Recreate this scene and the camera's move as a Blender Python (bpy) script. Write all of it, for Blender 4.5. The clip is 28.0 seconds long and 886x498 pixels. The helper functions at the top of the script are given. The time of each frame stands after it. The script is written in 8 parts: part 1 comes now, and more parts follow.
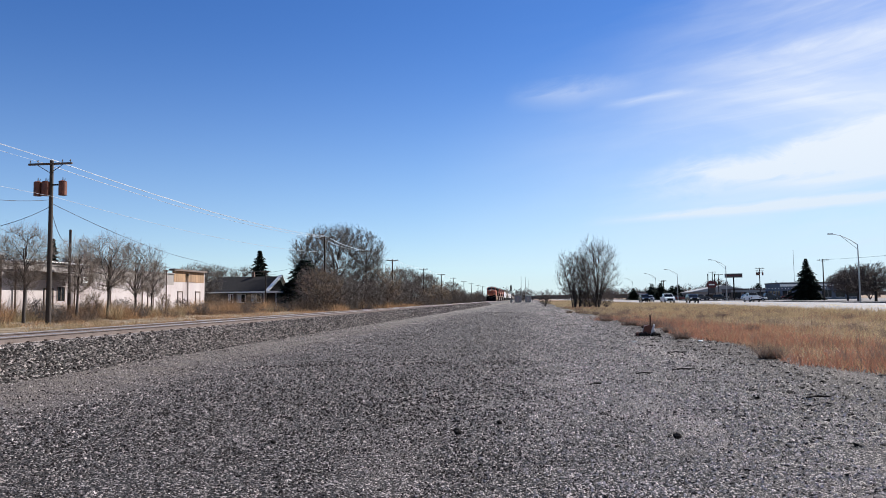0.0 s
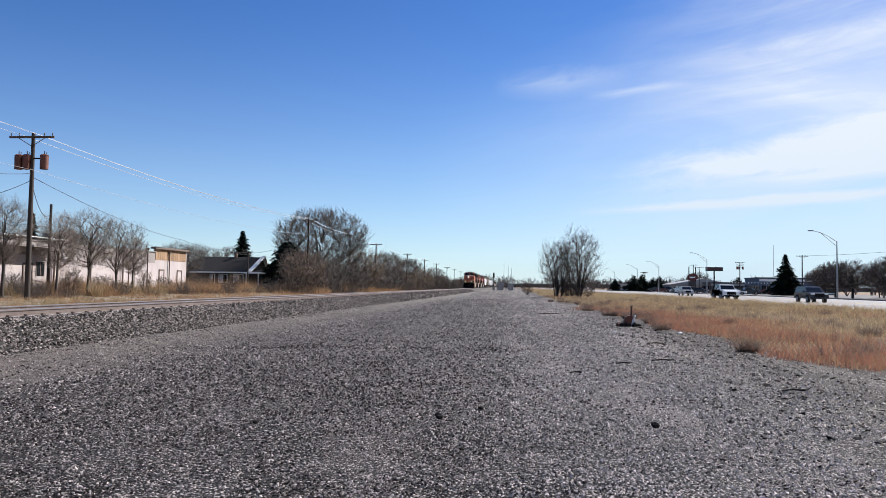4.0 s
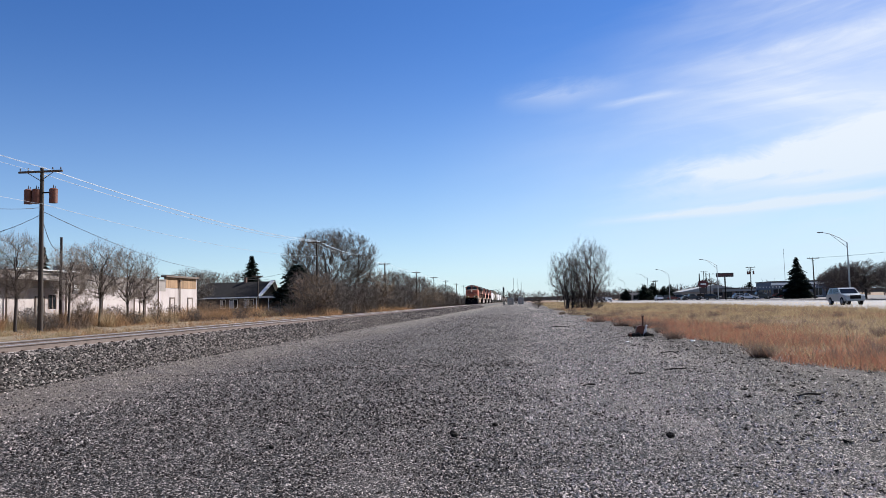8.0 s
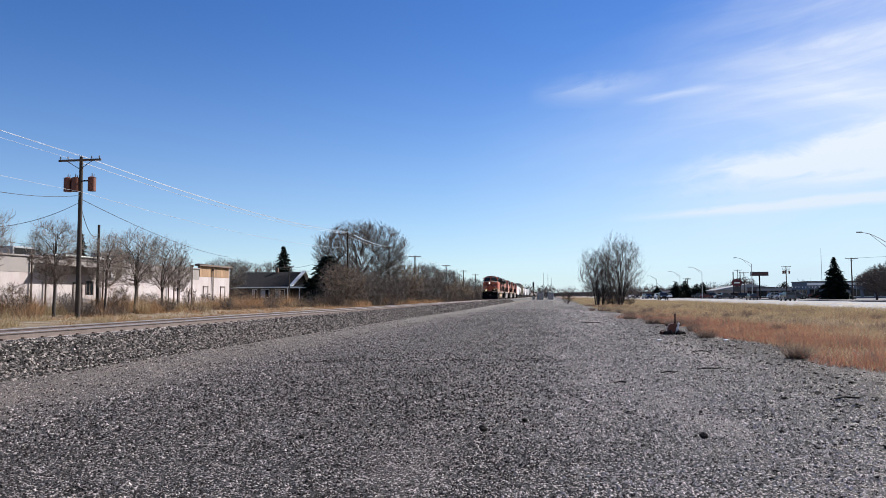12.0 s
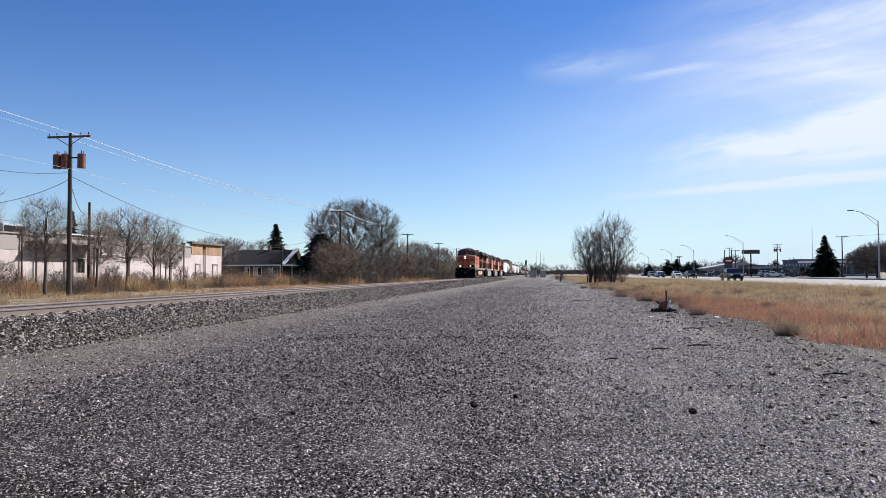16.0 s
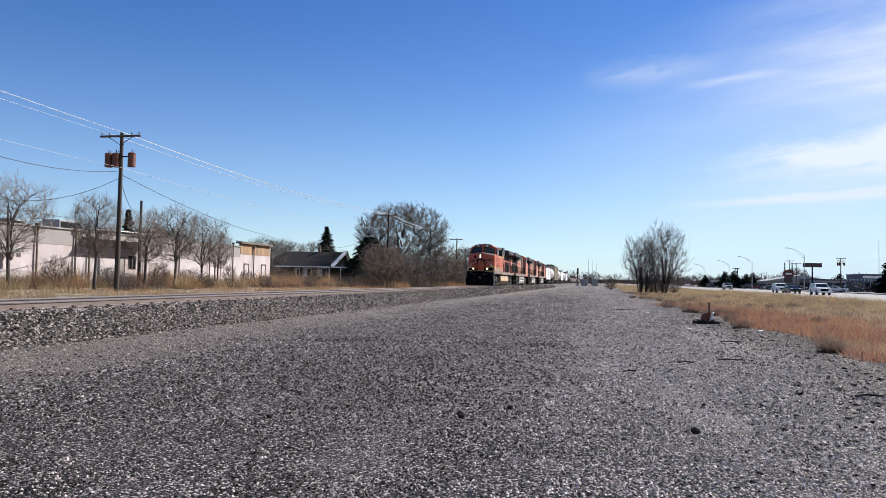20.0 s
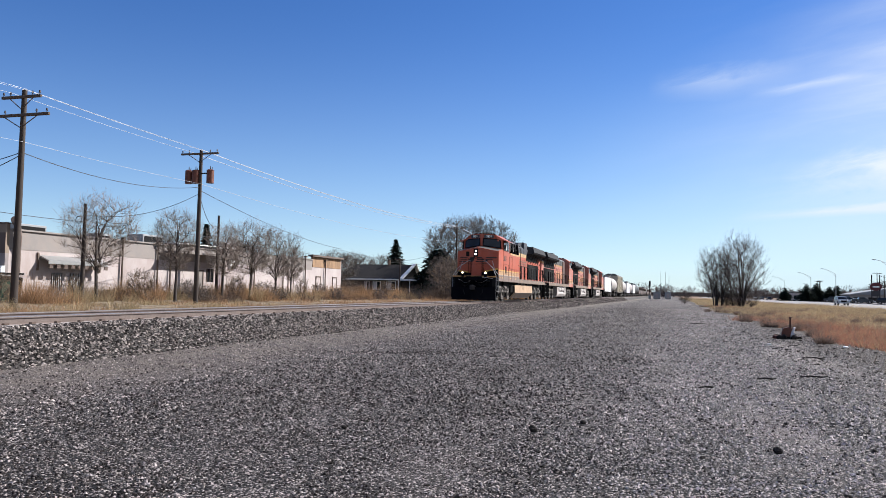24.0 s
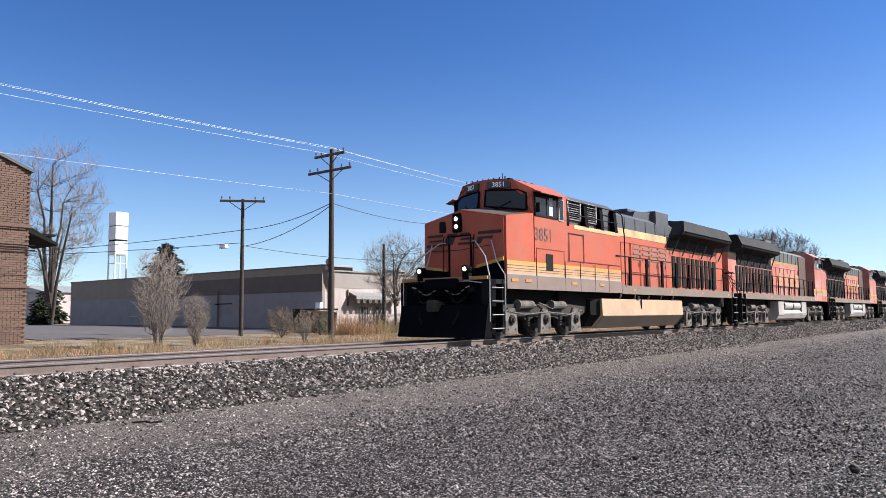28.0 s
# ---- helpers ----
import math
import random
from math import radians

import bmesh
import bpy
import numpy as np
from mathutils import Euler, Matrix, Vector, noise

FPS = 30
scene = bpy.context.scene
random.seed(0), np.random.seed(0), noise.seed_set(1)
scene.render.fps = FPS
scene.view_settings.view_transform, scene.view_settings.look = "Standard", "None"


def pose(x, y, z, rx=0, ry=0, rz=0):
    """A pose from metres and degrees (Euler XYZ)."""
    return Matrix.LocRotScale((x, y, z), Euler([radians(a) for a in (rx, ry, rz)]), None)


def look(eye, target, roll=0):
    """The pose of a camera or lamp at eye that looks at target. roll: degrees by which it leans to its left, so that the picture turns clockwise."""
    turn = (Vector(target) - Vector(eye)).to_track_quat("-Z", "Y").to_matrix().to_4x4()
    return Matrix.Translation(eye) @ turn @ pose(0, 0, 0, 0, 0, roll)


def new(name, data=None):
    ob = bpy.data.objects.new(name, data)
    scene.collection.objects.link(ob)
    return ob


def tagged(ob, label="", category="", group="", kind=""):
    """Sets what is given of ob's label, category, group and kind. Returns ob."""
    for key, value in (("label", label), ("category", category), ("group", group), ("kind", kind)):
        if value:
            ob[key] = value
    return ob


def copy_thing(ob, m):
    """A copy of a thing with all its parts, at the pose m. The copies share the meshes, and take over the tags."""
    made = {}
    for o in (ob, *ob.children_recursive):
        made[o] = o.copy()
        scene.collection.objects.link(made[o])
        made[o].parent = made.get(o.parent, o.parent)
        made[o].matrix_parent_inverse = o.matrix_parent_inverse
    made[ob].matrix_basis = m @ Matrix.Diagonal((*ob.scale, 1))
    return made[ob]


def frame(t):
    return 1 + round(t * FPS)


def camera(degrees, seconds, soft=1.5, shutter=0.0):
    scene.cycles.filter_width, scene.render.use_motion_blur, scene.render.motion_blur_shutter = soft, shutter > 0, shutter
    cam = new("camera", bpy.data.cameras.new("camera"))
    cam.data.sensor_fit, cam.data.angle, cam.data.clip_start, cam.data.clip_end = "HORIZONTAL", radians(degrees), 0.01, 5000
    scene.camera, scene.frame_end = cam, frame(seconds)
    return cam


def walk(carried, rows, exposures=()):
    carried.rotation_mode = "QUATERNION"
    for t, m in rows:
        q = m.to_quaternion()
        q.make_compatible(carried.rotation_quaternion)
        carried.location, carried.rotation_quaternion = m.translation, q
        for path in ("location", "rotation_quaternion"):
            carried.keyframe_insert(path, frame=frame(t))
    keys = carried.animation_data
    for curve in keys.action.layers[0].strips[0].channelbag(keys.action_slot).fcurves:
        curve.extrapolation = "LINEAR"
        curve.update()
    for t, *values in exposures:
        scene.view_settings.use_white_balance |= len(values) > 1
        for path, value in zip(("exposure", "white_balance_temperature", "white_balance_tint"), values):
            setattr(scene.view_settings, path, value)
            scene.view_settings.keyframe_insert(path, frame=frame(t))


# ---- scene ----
cam = camera(61.81, 28.0, soft=0.8)
PATH = [
    (0, pose(-0.001, -0.001, 1.597, 93.922, 0.744, 6.585)),
    (0.5, pose(-0.001, -0.029, 1.601, 93.624, 0.950, 6.359)),
    (1, pose(-0.004, -0.038, 1.602, 93.529, 1.028, 6.054)),
    (1.5, pose(-0.005, -0.049, 1.603, 93.498, 0.980, 5.786)),
    (2, pose(-0.008, -0.054, 1.598, 93.396, 0.753, 5.608)),
    (2.5, pose(-0.014, -0.066, 1.600, 93.208, 0.335, 5.506)),
    (3, pose(-0.018, -0.052, 1.602, 92.981, -0.179, 5.370)),
    (3.5, pose(-0.023, -0.032, 1.591, 92.825, -0.663, 5.178)),
    (5.5, pose(-0.047, -0.079, 1.613, 93.300, -0.914, 5.276)),
    (6, pose(-0.037, -0.052, 1.612, 93.747, -0.288, 5.352)),
    (6.5, pose(-0.032, -0.052, 1.613, 94.070, 0.530, 5.344)),
    (7, pose(-0.016, -0.044, 1.609, 94.191, 1.243, 5.397)),
    (7.5, pose(-0.009, -0.049, 1.605, 94.155, 1.585, 5.638)),
    (8, pose(-0.014, -0.104, 1.611, 94.132, 1.477, 6.022)),
    (8.5, pose(-0.014, -0.052, 1.607, 94.109, 1.022, 6.489)),
    (9, pose(-0.018, -0.066, 1.604, 94.131, 0.505, 6.846)),
    (9.5, pose(-0.023, -0.087, 1.605, 94.081, 0.167, 7.130)),
    (10, pose(-0.028, -0.077, 1.607, 93.925, 0.025, 7.454)),
    (10.5, pose(-0.033, -0.084, 1.605, 93.730, 0.053, 7.862)),
    (11, pose(-0.040, -0.064, 1.603, 93.624, 0.239, 8.204)),
    (11.5, pose(-0.047, -0.070, 1.616, 93.665, 0.399, 8.264)),
    (13.5, pose(-0.047, -0.060, 1.612, 93.408, -0.198, 8.569)),
    (14, pose(-0.048, -0.075, 1.617, 93.101, -0.363, 8.660)),
    (14.5, pose(-0.040, -0.079, 1.613, 92.773, -0.309, 8.482)),
    (15, pose(-0.043, -0.084, 1.610, 92.497, -0.157, 8.125)),
    (15.5, pose(-0.035, -0.044, 1.607, 92.160, 0.122, 7.877)),
    (16, pose(-0.030, -0.041, 1.602, 91.949, 0.345, 7.729)),
    (16.5, pose(-0.023, -0.026, 1.607, 91.892, 0.467, 7.647)),
    (17, pose(0.050, 0.003, 1.608, 92.052, 0.369, 7.695)),
    (17.5, pose(0.153, 0.096, 1.592, 92.332, 0.109, 7.941)),
    (18, pose(0.236, 0.257, 1.581, 92.661, -0.197, 8.395)),
    (18.5, pose(0.333, 0.357, 1.598, 92.835, -0.548, 9.107)),
    (19, pose(0.494, 0.441, 1.587, 92.749, -0.880, 9.974)),
    (19.5, pose(0.593, 0.495, 1.561, 92.577, -1.085, 10.877)),
    (20, pose(0.613, 0.553, 1.558, 92.355, -1.096, 11.748)),
    (20.5, pose(0.607, 0.567, 1.556, 92.323, -1.055, 12.512)),
    (21, pose(0.604, 0.544, 1.569, 92.425, -1.032, 13.195)),
    (21.5, pose(0.604, 0.552, 1.574, 92.642, -1.119, 13.909)),
    (23.5, pose(0.592, 0.515, 1.573, 93.163, -1.366, 16.451)),
    (24, pose(0.589, 0.493, 1.571, 93.221, -1.188, 17.023)),
    (24.5, pose(0.590, 0.476, 1.574, 93.227, -0.910, 17.753)),
    (25, pose(0.585, 0.476, 1.578, 93.199, -0.674, 18.698)),
    (25.5, pose(0.589, 0.496, 1.569, 93.209, -0.496, 19.927)),
    (26, pose(0.589, 0.478, 1.571, 93.350, -0.399, 21.808)),
    (26.5, pose(0.594, 0.474, 1.580, 93.698, -0.272, 24.309)),
    (27, pose(0.600, 0.431, 1.590, 94.222, -0.090, 27.522)),
    (27.5, pose(0.605, 0.434, 1.596, 94.695, 0.251, 32.277)),
    (28, pose(0.608, 0.413, 1.603, 95.079, 0.474, 38.421)),
]
walk(cam, PATH, [(0.0, 0.90, 6400, 10), (24.0, 0.98, 6400, 10), (26.0, 1.06, 6480, 10), (28.0, 1.14, 6450, 10)])

# sun and sky
SUN_AZ, SUN_EL = 46.0, 37.0          # degrees clockwise from +y, and above the horizon
sun = new("sun", bpy.data.lights.new("sun", "SUN"))
sun.data.energy, sun.data.angle, sun.data.color = 5.0, radians(0.5), (1.0, 0.97, 0.93)
sd = Vector((math.sin(radians(SUN_AZ)) * math.cos(radians(SUN_EL)), math.cos(radians(SUN_AZ)) * math.cos(radians(SUN_EL)), math.sin(radians(SUN_EL))))
sun.matrix_world = look(sd * 60, (0, 0, 0))

world = bpy.data.worlds.new("sky")
scene.world = world
world.use_nodes = True
wt = world.node_tree
wt.nodes.clear()


def wn(kind, **kw):
    n = wt.nodes.new(kind)
    for k, v in kw.items():
        n.inputs[k].default_value = v
    return n


sky = wn("ShaderNodeTexSky")
sky.sky_type, sky.sun_disc = "NISHITA", False
sky.sun_elevation, sky.sun_rotation = radians(SUN_EL), radians(SUN_AZ)
sky.altitude, sky.air_density, sky.dust_density, sky.ozone_density = 1400, 1.0, 0.15, 2.5
hsv = wn("ShaderNodeHueSaturation", Hue=0.513, Saturation=1.28, Value=1.10)
wt.links.new(sky.outputs[0], hsv.inputs["Color"])
bg = wn("ShaderNodeBackground", Strength=0.0625)
out = wn("ShaderNodeOutputWorld")
# thin cirrus: streaks on a high flat layer
co = wn("ShaderNodeTexCoord")
sep = wn("ShaderNodeSeparateXYZ")
wt.links.new(co.outputs["Generated"], sep.inputs[0])


def wmath(op, a, b=None, clamp=False):
    n = wt.nodes.new("ShaderNodeMath")
    n.operation, n.use_clamp = op, clamp
    for i, v in enumerate((a, b)):
        if v is None:
            continue
        if isinstance(v, (int, float)):
            n.inputs[i].default_value = v
        else:
            wt.links.new(v, n.inputs[i])
    return n.outputs[0]


# azimuth to the right of +y and height, turned so that the streaks climb to the right
az = wmath("ARCTAN2", sep.outputs[0], sep.outputs[1])
el = sep.outputs[2]
across = wmath("SUBTRACT", el, wmath("MULTIPLY", az, 0.10))


def cloud_noise(ka, ke, seed, detail, rough, twist):
    """Noise drawn out along the streaks: ka and ke are its fineness along and across."""
    comb = wn("ShaderNodeCombineXYZ")
    wt.links.new(wmath("MULTIPLY", az, ka), comb.inputs[0])
    wt.links.new(wmath("MULTIPLY", across, ke), comb.inputs[1])
    comb.inputs[2].default_value = seed
    n = wn("ShaderNodeTexNoise", Scale=1.0, Detail=detail, Roughness=rough, Distortion=twist)
    wt.links.new(comb.outputs[0], n.inputs["Vector"])
    return n.outputs[0]


def ramp01(x, lo, hi):
    return wmath("DIVIDE", wmath("SUBTRACT", x, lo), hi - lo, True)


wisp = cloud_noise(4.0, 34.0, 5.3, 9.0, 0.6, 0.9)
fluff = cloud_noise(9.0, 30.0, 2.7, 9.0, 0.62, 0.6)
bank = cloud_noise(2.6, 8.0, 8.1, 6.0, 0.55, 0.5)
# a thin veil to the right of the yard, open to deep blue higher up on its near side
rise_ = wmath("SUBTRACT", el, wmath("MULTIPLY", az, 0.40))
veil = wmath("MULTIPLY", ramp01(az, -0.14, 0.30), wmath("SUBTRACT", 1.0, ramp01(rise_, 0.12, 0.30)))
high = wmath("MULTIPLY", wmath("MULTIPLY", ramp01(az, 0.12, 0.40), ramp01(bank, 0.42, 0.66)), wmath("SUBTRACT", 1.0, ramp01(el, 0.45, 0.75)))
veil = wmath("ADD", wmath("MULTIPLY", veil, wmath("ADD", 0.26, wmath("MULTIPLY", ramp01(bank, 0.3, 0.7), 0.34))), wmath("MULTIPLY", high, 0.16), True)
cover = wmath("ADD", veil, wmath("MULTIPLY", wmath("MULTIPLY", ramp01(wisp, 0.46, 0.78), ramp01(az, -0.05, 0.35)), wmath("ADD", 0.05, wmath("MULTIPLY", veil, 0.42))), True)


def band(e0, a0, slope, width, a1, a2, gain, a3=9.0, a4=10.0, ragged=fluff):
    """One streak of cirrus: height e0 at azimuth a0, fading in from a1 to a2 and out from a3 to a4."""
    line = wmath("ADD", wmath("MULTIPLY", wmath("SUBTRACT", az, a0), slope), e0)
    line = wmath("ADD", line, wmath("MULTIPLY", wmath("SUBTRACT", bank, 0.5), 0.03))
    line = wmath("ADD", line, wmath("MULTIPLY", wmath("SUBTRACT", ragged, 0.5), width * 1.3))
    d = wmath("SUBTRACT", 1.0, wmath("DIVIDE", wmath("ABSOLUTE", wmath("SUBTRACT", el, line)), width), True)
    fade = wmath("MULTIPLY", ramp01(az, a1, a2), wmath("SUBTRACT", 1.0, ramp01(az, a3, a4)))
    d = wmath("MULTIPLY", wmath("MULTIPLY", wmath("POWER", d, 1.2), fade), gain)
    return wmath("MULTIPLY", d, ramp01(ragged, 0.22, 0.62), True)


for args in ((0.108, 0.27, 0.045, 0.0095, 0.07, 0.27, 1.25, 0.40, 0.52), (0.158, 0.30, 0.085, 0.030, 0.13, 0.36, 1.3, 0.8, 1.1), (0.146, 0.30, 0.11, 0.05, 0.08, 0.36, 0.55, 0.8, 1.1),
             (0.140, 0.40, 0.05, 0.010, 0.30, 0.38, 0.5, 0.6, 0.8), (0.266, 0.06, 0.02, 0.022, -0.03, 0.05, 0.38, 0.07, 0.16), (0.249, 0.155, 0.06, 0.007, 0.09, 0.14, 0.28, 0.19, 0.25), (0.292, 0.36, 0.06, 0.022, 0.2, 0.34, 0.4, 0.5, 0.8)):
    cover = wmath("ADD", cover, band(*args), True)
mixc = wn("ShaderNodeMix")
mixc.data_type = "RGBA"
wt.links.new(cover, mixc.inputs[0])
wt.links.new(hsv.outputs[0], mixc.inputs[6])
mixc.inputs[7].default_value = (7.6, 8.0, 8.6, 1)
# pale haze low over the horizon
hz = wmath("MULTIPLY", wmath("POWER", wmath("SUBTRACT", 1.0, wmath("MULTIPLY", wmath("ABSOLUTE", sep.outputs[2]), 2.6, True), True), 2.2), 0.78, True)
# the haze is thicker towards the sun
hz = wmath("MULTIPLY", hz, wmath("ADD", 0.55, wmath("MULTIPLY", wmath("DIVIDE", wmath("ADD", az, 0.9), 1.2, True), 0.45)))
hazy = wn("ShaderNodeMix")
hazy.data_type = "RGBA"
wt.links.new(hz, hazy.inputs[0])
wt.links.new(mixc.outputs[2], hazy.inputs[6])
hazy.inputs[7].default_value = (4.4, 6.1, 7.6, 1)
wt.links.new(hazy.outputs[2], bg.inputs[0])
wt.links.new(bg.outputs[0], out.inputs[0])

# ---- materials ----
def mat(name, col, rough=0.7, metal=0.0, var=0.25, scale=6.0, fine=60.0, bump=0.15, dirt=None, dirt_amt=0.4, dirt_scale=1.2, spec=0.5, rnd=0.0, emit=0.0, alpha=1.0, streak=0.0, island=0.0, trans=0.0):
    """A surface with a base colour, two scales of variation, a fine relief and optional dirt."""
    m = bpy.data.materials.new(name)
    m.use_nodes = True
    t = m.node_tree
    b = t.nodes["Principled BSDF"]
    L = t.links.new

    def nd(kind, **kw):
        n = t.nodes.new(kind)
        for k, v in kw.items():
            n.inputs[k].default_value = v
        return n
    tc = nd("ShaderNodeTexCoord")
    v = tc.outputs["Object"]
    if streak:
        mp = nd("ShaderNodeMapping")
        mp.inputs["Scale"].default_value = (1, 1, streak)
        L(v, mp.inputs[0])
        v = mp.outputs[0]
    a = nd("ShaderNodeTexNoise", Scale=scale, Detail=5.0, Roughness=0.6)
    f = nd("ShaderNodeTexNoise", Scale=fine, Detail=3.0, Roughness=0.6)
    L(v, a.inputs["Vector"])
    L(v, f.inputs["Vector"])
    add = nd("ShaderNodeMath")
    add.operation = "ADD"
    L(a.outputs[0], add.inputs[0])
    L(f.outputs[0], add.inputs[1])
    mr = nd("ShaderNodeMapRange")
    mr.inputs["From Min"].default_value, mr.inputs["From Max"].default_value = 0.65, 1.35
    mr.inputs["To Min"].default_value, mr.inputs["To Max"].default_value = 1 - var, 1 + var
    L(add.outputs[0], mr.inputs[0])
    fac = mr.outputs[0]
    if rnd or island:
        src = nd("ShaderNodeObjectInfo").outputs["Random"] if rnd else nd("ShaderNodeNewGeometry").outputs["Random Per Island"]
        amt = rnd or island
        r2 = nd("ShaderNodeMapRange")
        r2.inputs["To Min"].default_value, r2.inputs["To Max"].default_value = 1 - amt, 1 + amt
        L(src, r2.inputs[0])
        mu = nd("ShaderNodeMath")
        mu.operation = "MULTIPLY"
        L(fac, mu.inputs[0])
        L(r2.outputs[0], mu.inputs[1])
        fac = mu.outputs[0]
    sc = nd("ShaderNodeVectorMath")
    sc.operation = "SCALE"
    sc.inputs[0].default_value = col
    L(fac, sc.inputs["Scale"])
    c = sc.outputs[0]
    if dirt:
        dn = nd("ShaderNodeTexNoise", Scale=dirt_scale, Detail=6.0, Roughness=0.65)
        L(v, dn.inputs["Vector"])
        dr = nd("ShaderNodeMapRange")
        dr.inputs["From Min"].default_value, dr.inputs["From Max"].default_value = 0.42, 0.66
        dr.inputs["To Min"].default_value, dr.inputs["To Max"].default_value = 0, dirt_amt
        L(dn.outputs[0], dr.inputs[0])
        mx = nd("ShaderNodeMix")
        mx.data_type = "RGBA"
        L(dr.outputs[0], mx.inputs[0])
        L(c, mx.inputs[6])
        mx.inputs[7].default_value = (*dirt, 1)
        c = mx.outputs[2]
    L(c, b.inputs["Base Color"])
    b.inputs["Roughness"].default_value, b.inputs["Metallic"].default_value = rough, metal
    b.inputs["Specular IOR Level"].default_value = spec
    if bump:
        bp = nd("ShaderNodeBump", Strength=bump, Distance=0.02)
        L(add.outputs[0], bp.inputs["Height"])
        L(bp.outputs[0], b.inputs["Normal"])
    if trans:
        tr = nd("ShaderNodeBsdfTranslucent")
        L(c, tr.inputs[0])
        ms = nd("ShaderNodeMixShader")
        ms.inputs[0].default_value = trans
        L(b.outputs[0], ms.inputs[1])
        L(tr.outputs[0], ms.inputs[2])
        L(ms.outputs[0], t.nodes["Material Output"].inputs[0])
    if emit:
        b.inputs["Emission Color"].default_value = (*col, 1)
        b.inputs["Emission Strength"].default_value = emit
    return m


def ground_mat():
    """Gravel yard, dirt strip, weedy verge and dry field, told apart by where they lie."""
    m = bpy.data.materials.new("ground_soil")
    m.use_nodes = True
    t = m.node_tree
    b = t.nodes["Principled BSDF"]
    L = t.links.new
    tc = t.nodes.new("ShaderNodeTexCoord")
    v = tc.outputs["Object"]
    sp = t.nodes.new("ShaderNodeSeparateXYZ")
    L(v, sp.inputs[0])

    def noise_(scale, detail=5, rough=0.6):
        n = t.nodes.new("ShaderNodeTexNoise")
        n.inputs["Scale"].default_value, n.inputs["Detail"].default_value, n.inputs["Roughness"].default_value = scale, detail, rough
        L(v, n.inputs["Vector"])
        return n.outputs[0]

    def math_(op, a, bb=None, clamp=False):
        n = t.nodes.new("ShaderNodeMath")
        n.operation, n.use_clamp = op, clamp
        for i, q in enumerate((a, bb)):
            if q is None:
                continue
            if isinstance(q, (int, float)):
                n.inputs[i].default_value = q
            else:
                L(q, n.inputs[i])
        return n.outputs[0]

    def ramp(x, lo, hi):
        n = t.nodes.new("ShaderNodeMapRange")
        n.inputs["From Min"].default_value, n.inputs["From Max"].default_value = lo, hi
        L(x, n.inputs[0])
        return n.outputs[0]

    def mix(f, a, bb):
        n = t.nodes.new("ShaderNodeMix")
        n.data_type = "RGBA"
        L(f, n.inputs[0])
        for i, q in ((6, a), (7, bb)):
            if isinstance(q, tuple):
                n.inputs[i].default_value = (*q, 1)
            else:
                L(q, n.inputs[i])
        return n.outputs[2]
    wob = math_("MULTIPLY", math_("SUBTRACT", noise_(0.35, 4), 0.5), 2.6)
    x = math_("ADD", sp.outputs[0], wob)
    grit = noise_(38, 3, 0.7)
    grit2 = noise_(95, 2, 0.7)
    blot = noise_(0.55, 5)
    vor = t.nodes.new("ShaderNodeTexVoronoi")
    vor.inputs["Scale"].default_value = 42
    L(v, vor.inputs["Vector"])
    cell = t.nodes.new("ShaderNodeSeparateColor")
    L(vor.outputs["Color"], cell.inputs[0])
    # crushed grey gravel: dull stones, pale stones and gaps darkened as the shade between them
    vor2 = t.nodes.new("ShaderNodeTexVoronoi")
    vor2.inputs["Scale"].default_value = 85
    L(v, vor2.inputs["Vector"])
    cell2 = t.nodes.new("ShaderNodeSeparateColor")
    L(vor2.outputs["Color"], cell2.inputs[0])
    big = mix(ramp(cell.outputs[0], 0.54, 0.78), (0.016, 0.0138, 0.013), (0.46, 0.40, 0.375))
    small_ = mix(ramp(cell2.outputs[1], 0.48, 0.8), (0.015, 0.0128, 0.012), (0.31, 0.267, 0.25))
    stone = mix(ramp(cell.outputs[1], 0.4, 0.6), big, small_)
    # shade between stones is painted in at the cell edges
    stone = mix(ramp(vor.outputs["Distance"], 0.42, 0.66), stone, (0.008, 0.007, 0.007))
    dust = mix(ramp(grit, 0.35, 0.65), (0.108, 0.089, 0.082), (0.431, 0.366, 0.343))
    # wheel tracks and dusty patches run along the yard
    mp = t.nodes.new("ShaderNodeMapping")
    mp.inputs["Scale"].default_value = (0.55, 0.07, 1)
    L(v, mp.inputs[0])
    tn = t.nodes.new("ShaderNodeTexNoise")
    tn.inputs["Scale"].default_value, tn.inputs["Detail"].default_value = 1.0, 5
    L(mp.outputs[0], tn.inputs["Vector"])
    dusty = math_("MULTIPLY", math_("ADD", ramp(blot, 0.52, 0.74), ramp(tn.outputs[0], 0.5, 0.68), True), 0.42)
    gravel = mix(math_("MULTIPLY", dusty, ramp(x, -2.5, 1.2)), stone, dust)
    # dusty strip at the foot of the ballast
    strip = mix(ramp(grit, 0.38, 0.66), (0.06, 0.050, 0.044), (0.235, 0.196, 0.172))
    strip = mix(math_("MULTIPLY", ramp(noise_(1.6, 5), 0.44, 0.6), 0.7), strip, stone)
    c = mix(ramp(x, -6.9, -8.3), gravel, strip)
    # trampled verge towards the field: more soil and straw
    verge = mix(ramp(grit, 0.4, 0.65), (0.023, 0.0177, 0.0154), (0.1, 0.08, 0.069))
    verge = mix(math_("MULTIPLY", ramp(tn.outputs[0], 0.52, 0.66), 0.5), verge, (0.254, 0.216, 0.189))
    c = mix(math_("MULTIPLY", ramp(x, 3.6, 5.4), 0.85), c, verge)
    patch = ramp(noise_(0.16, 4), 0.42, 0.6)
    field = mix(ramp(noise_(5, 6, 0.7), 0.35, 0.65), (0.131, 0.089, 0.05), (0.262, 0.193, 0.112))
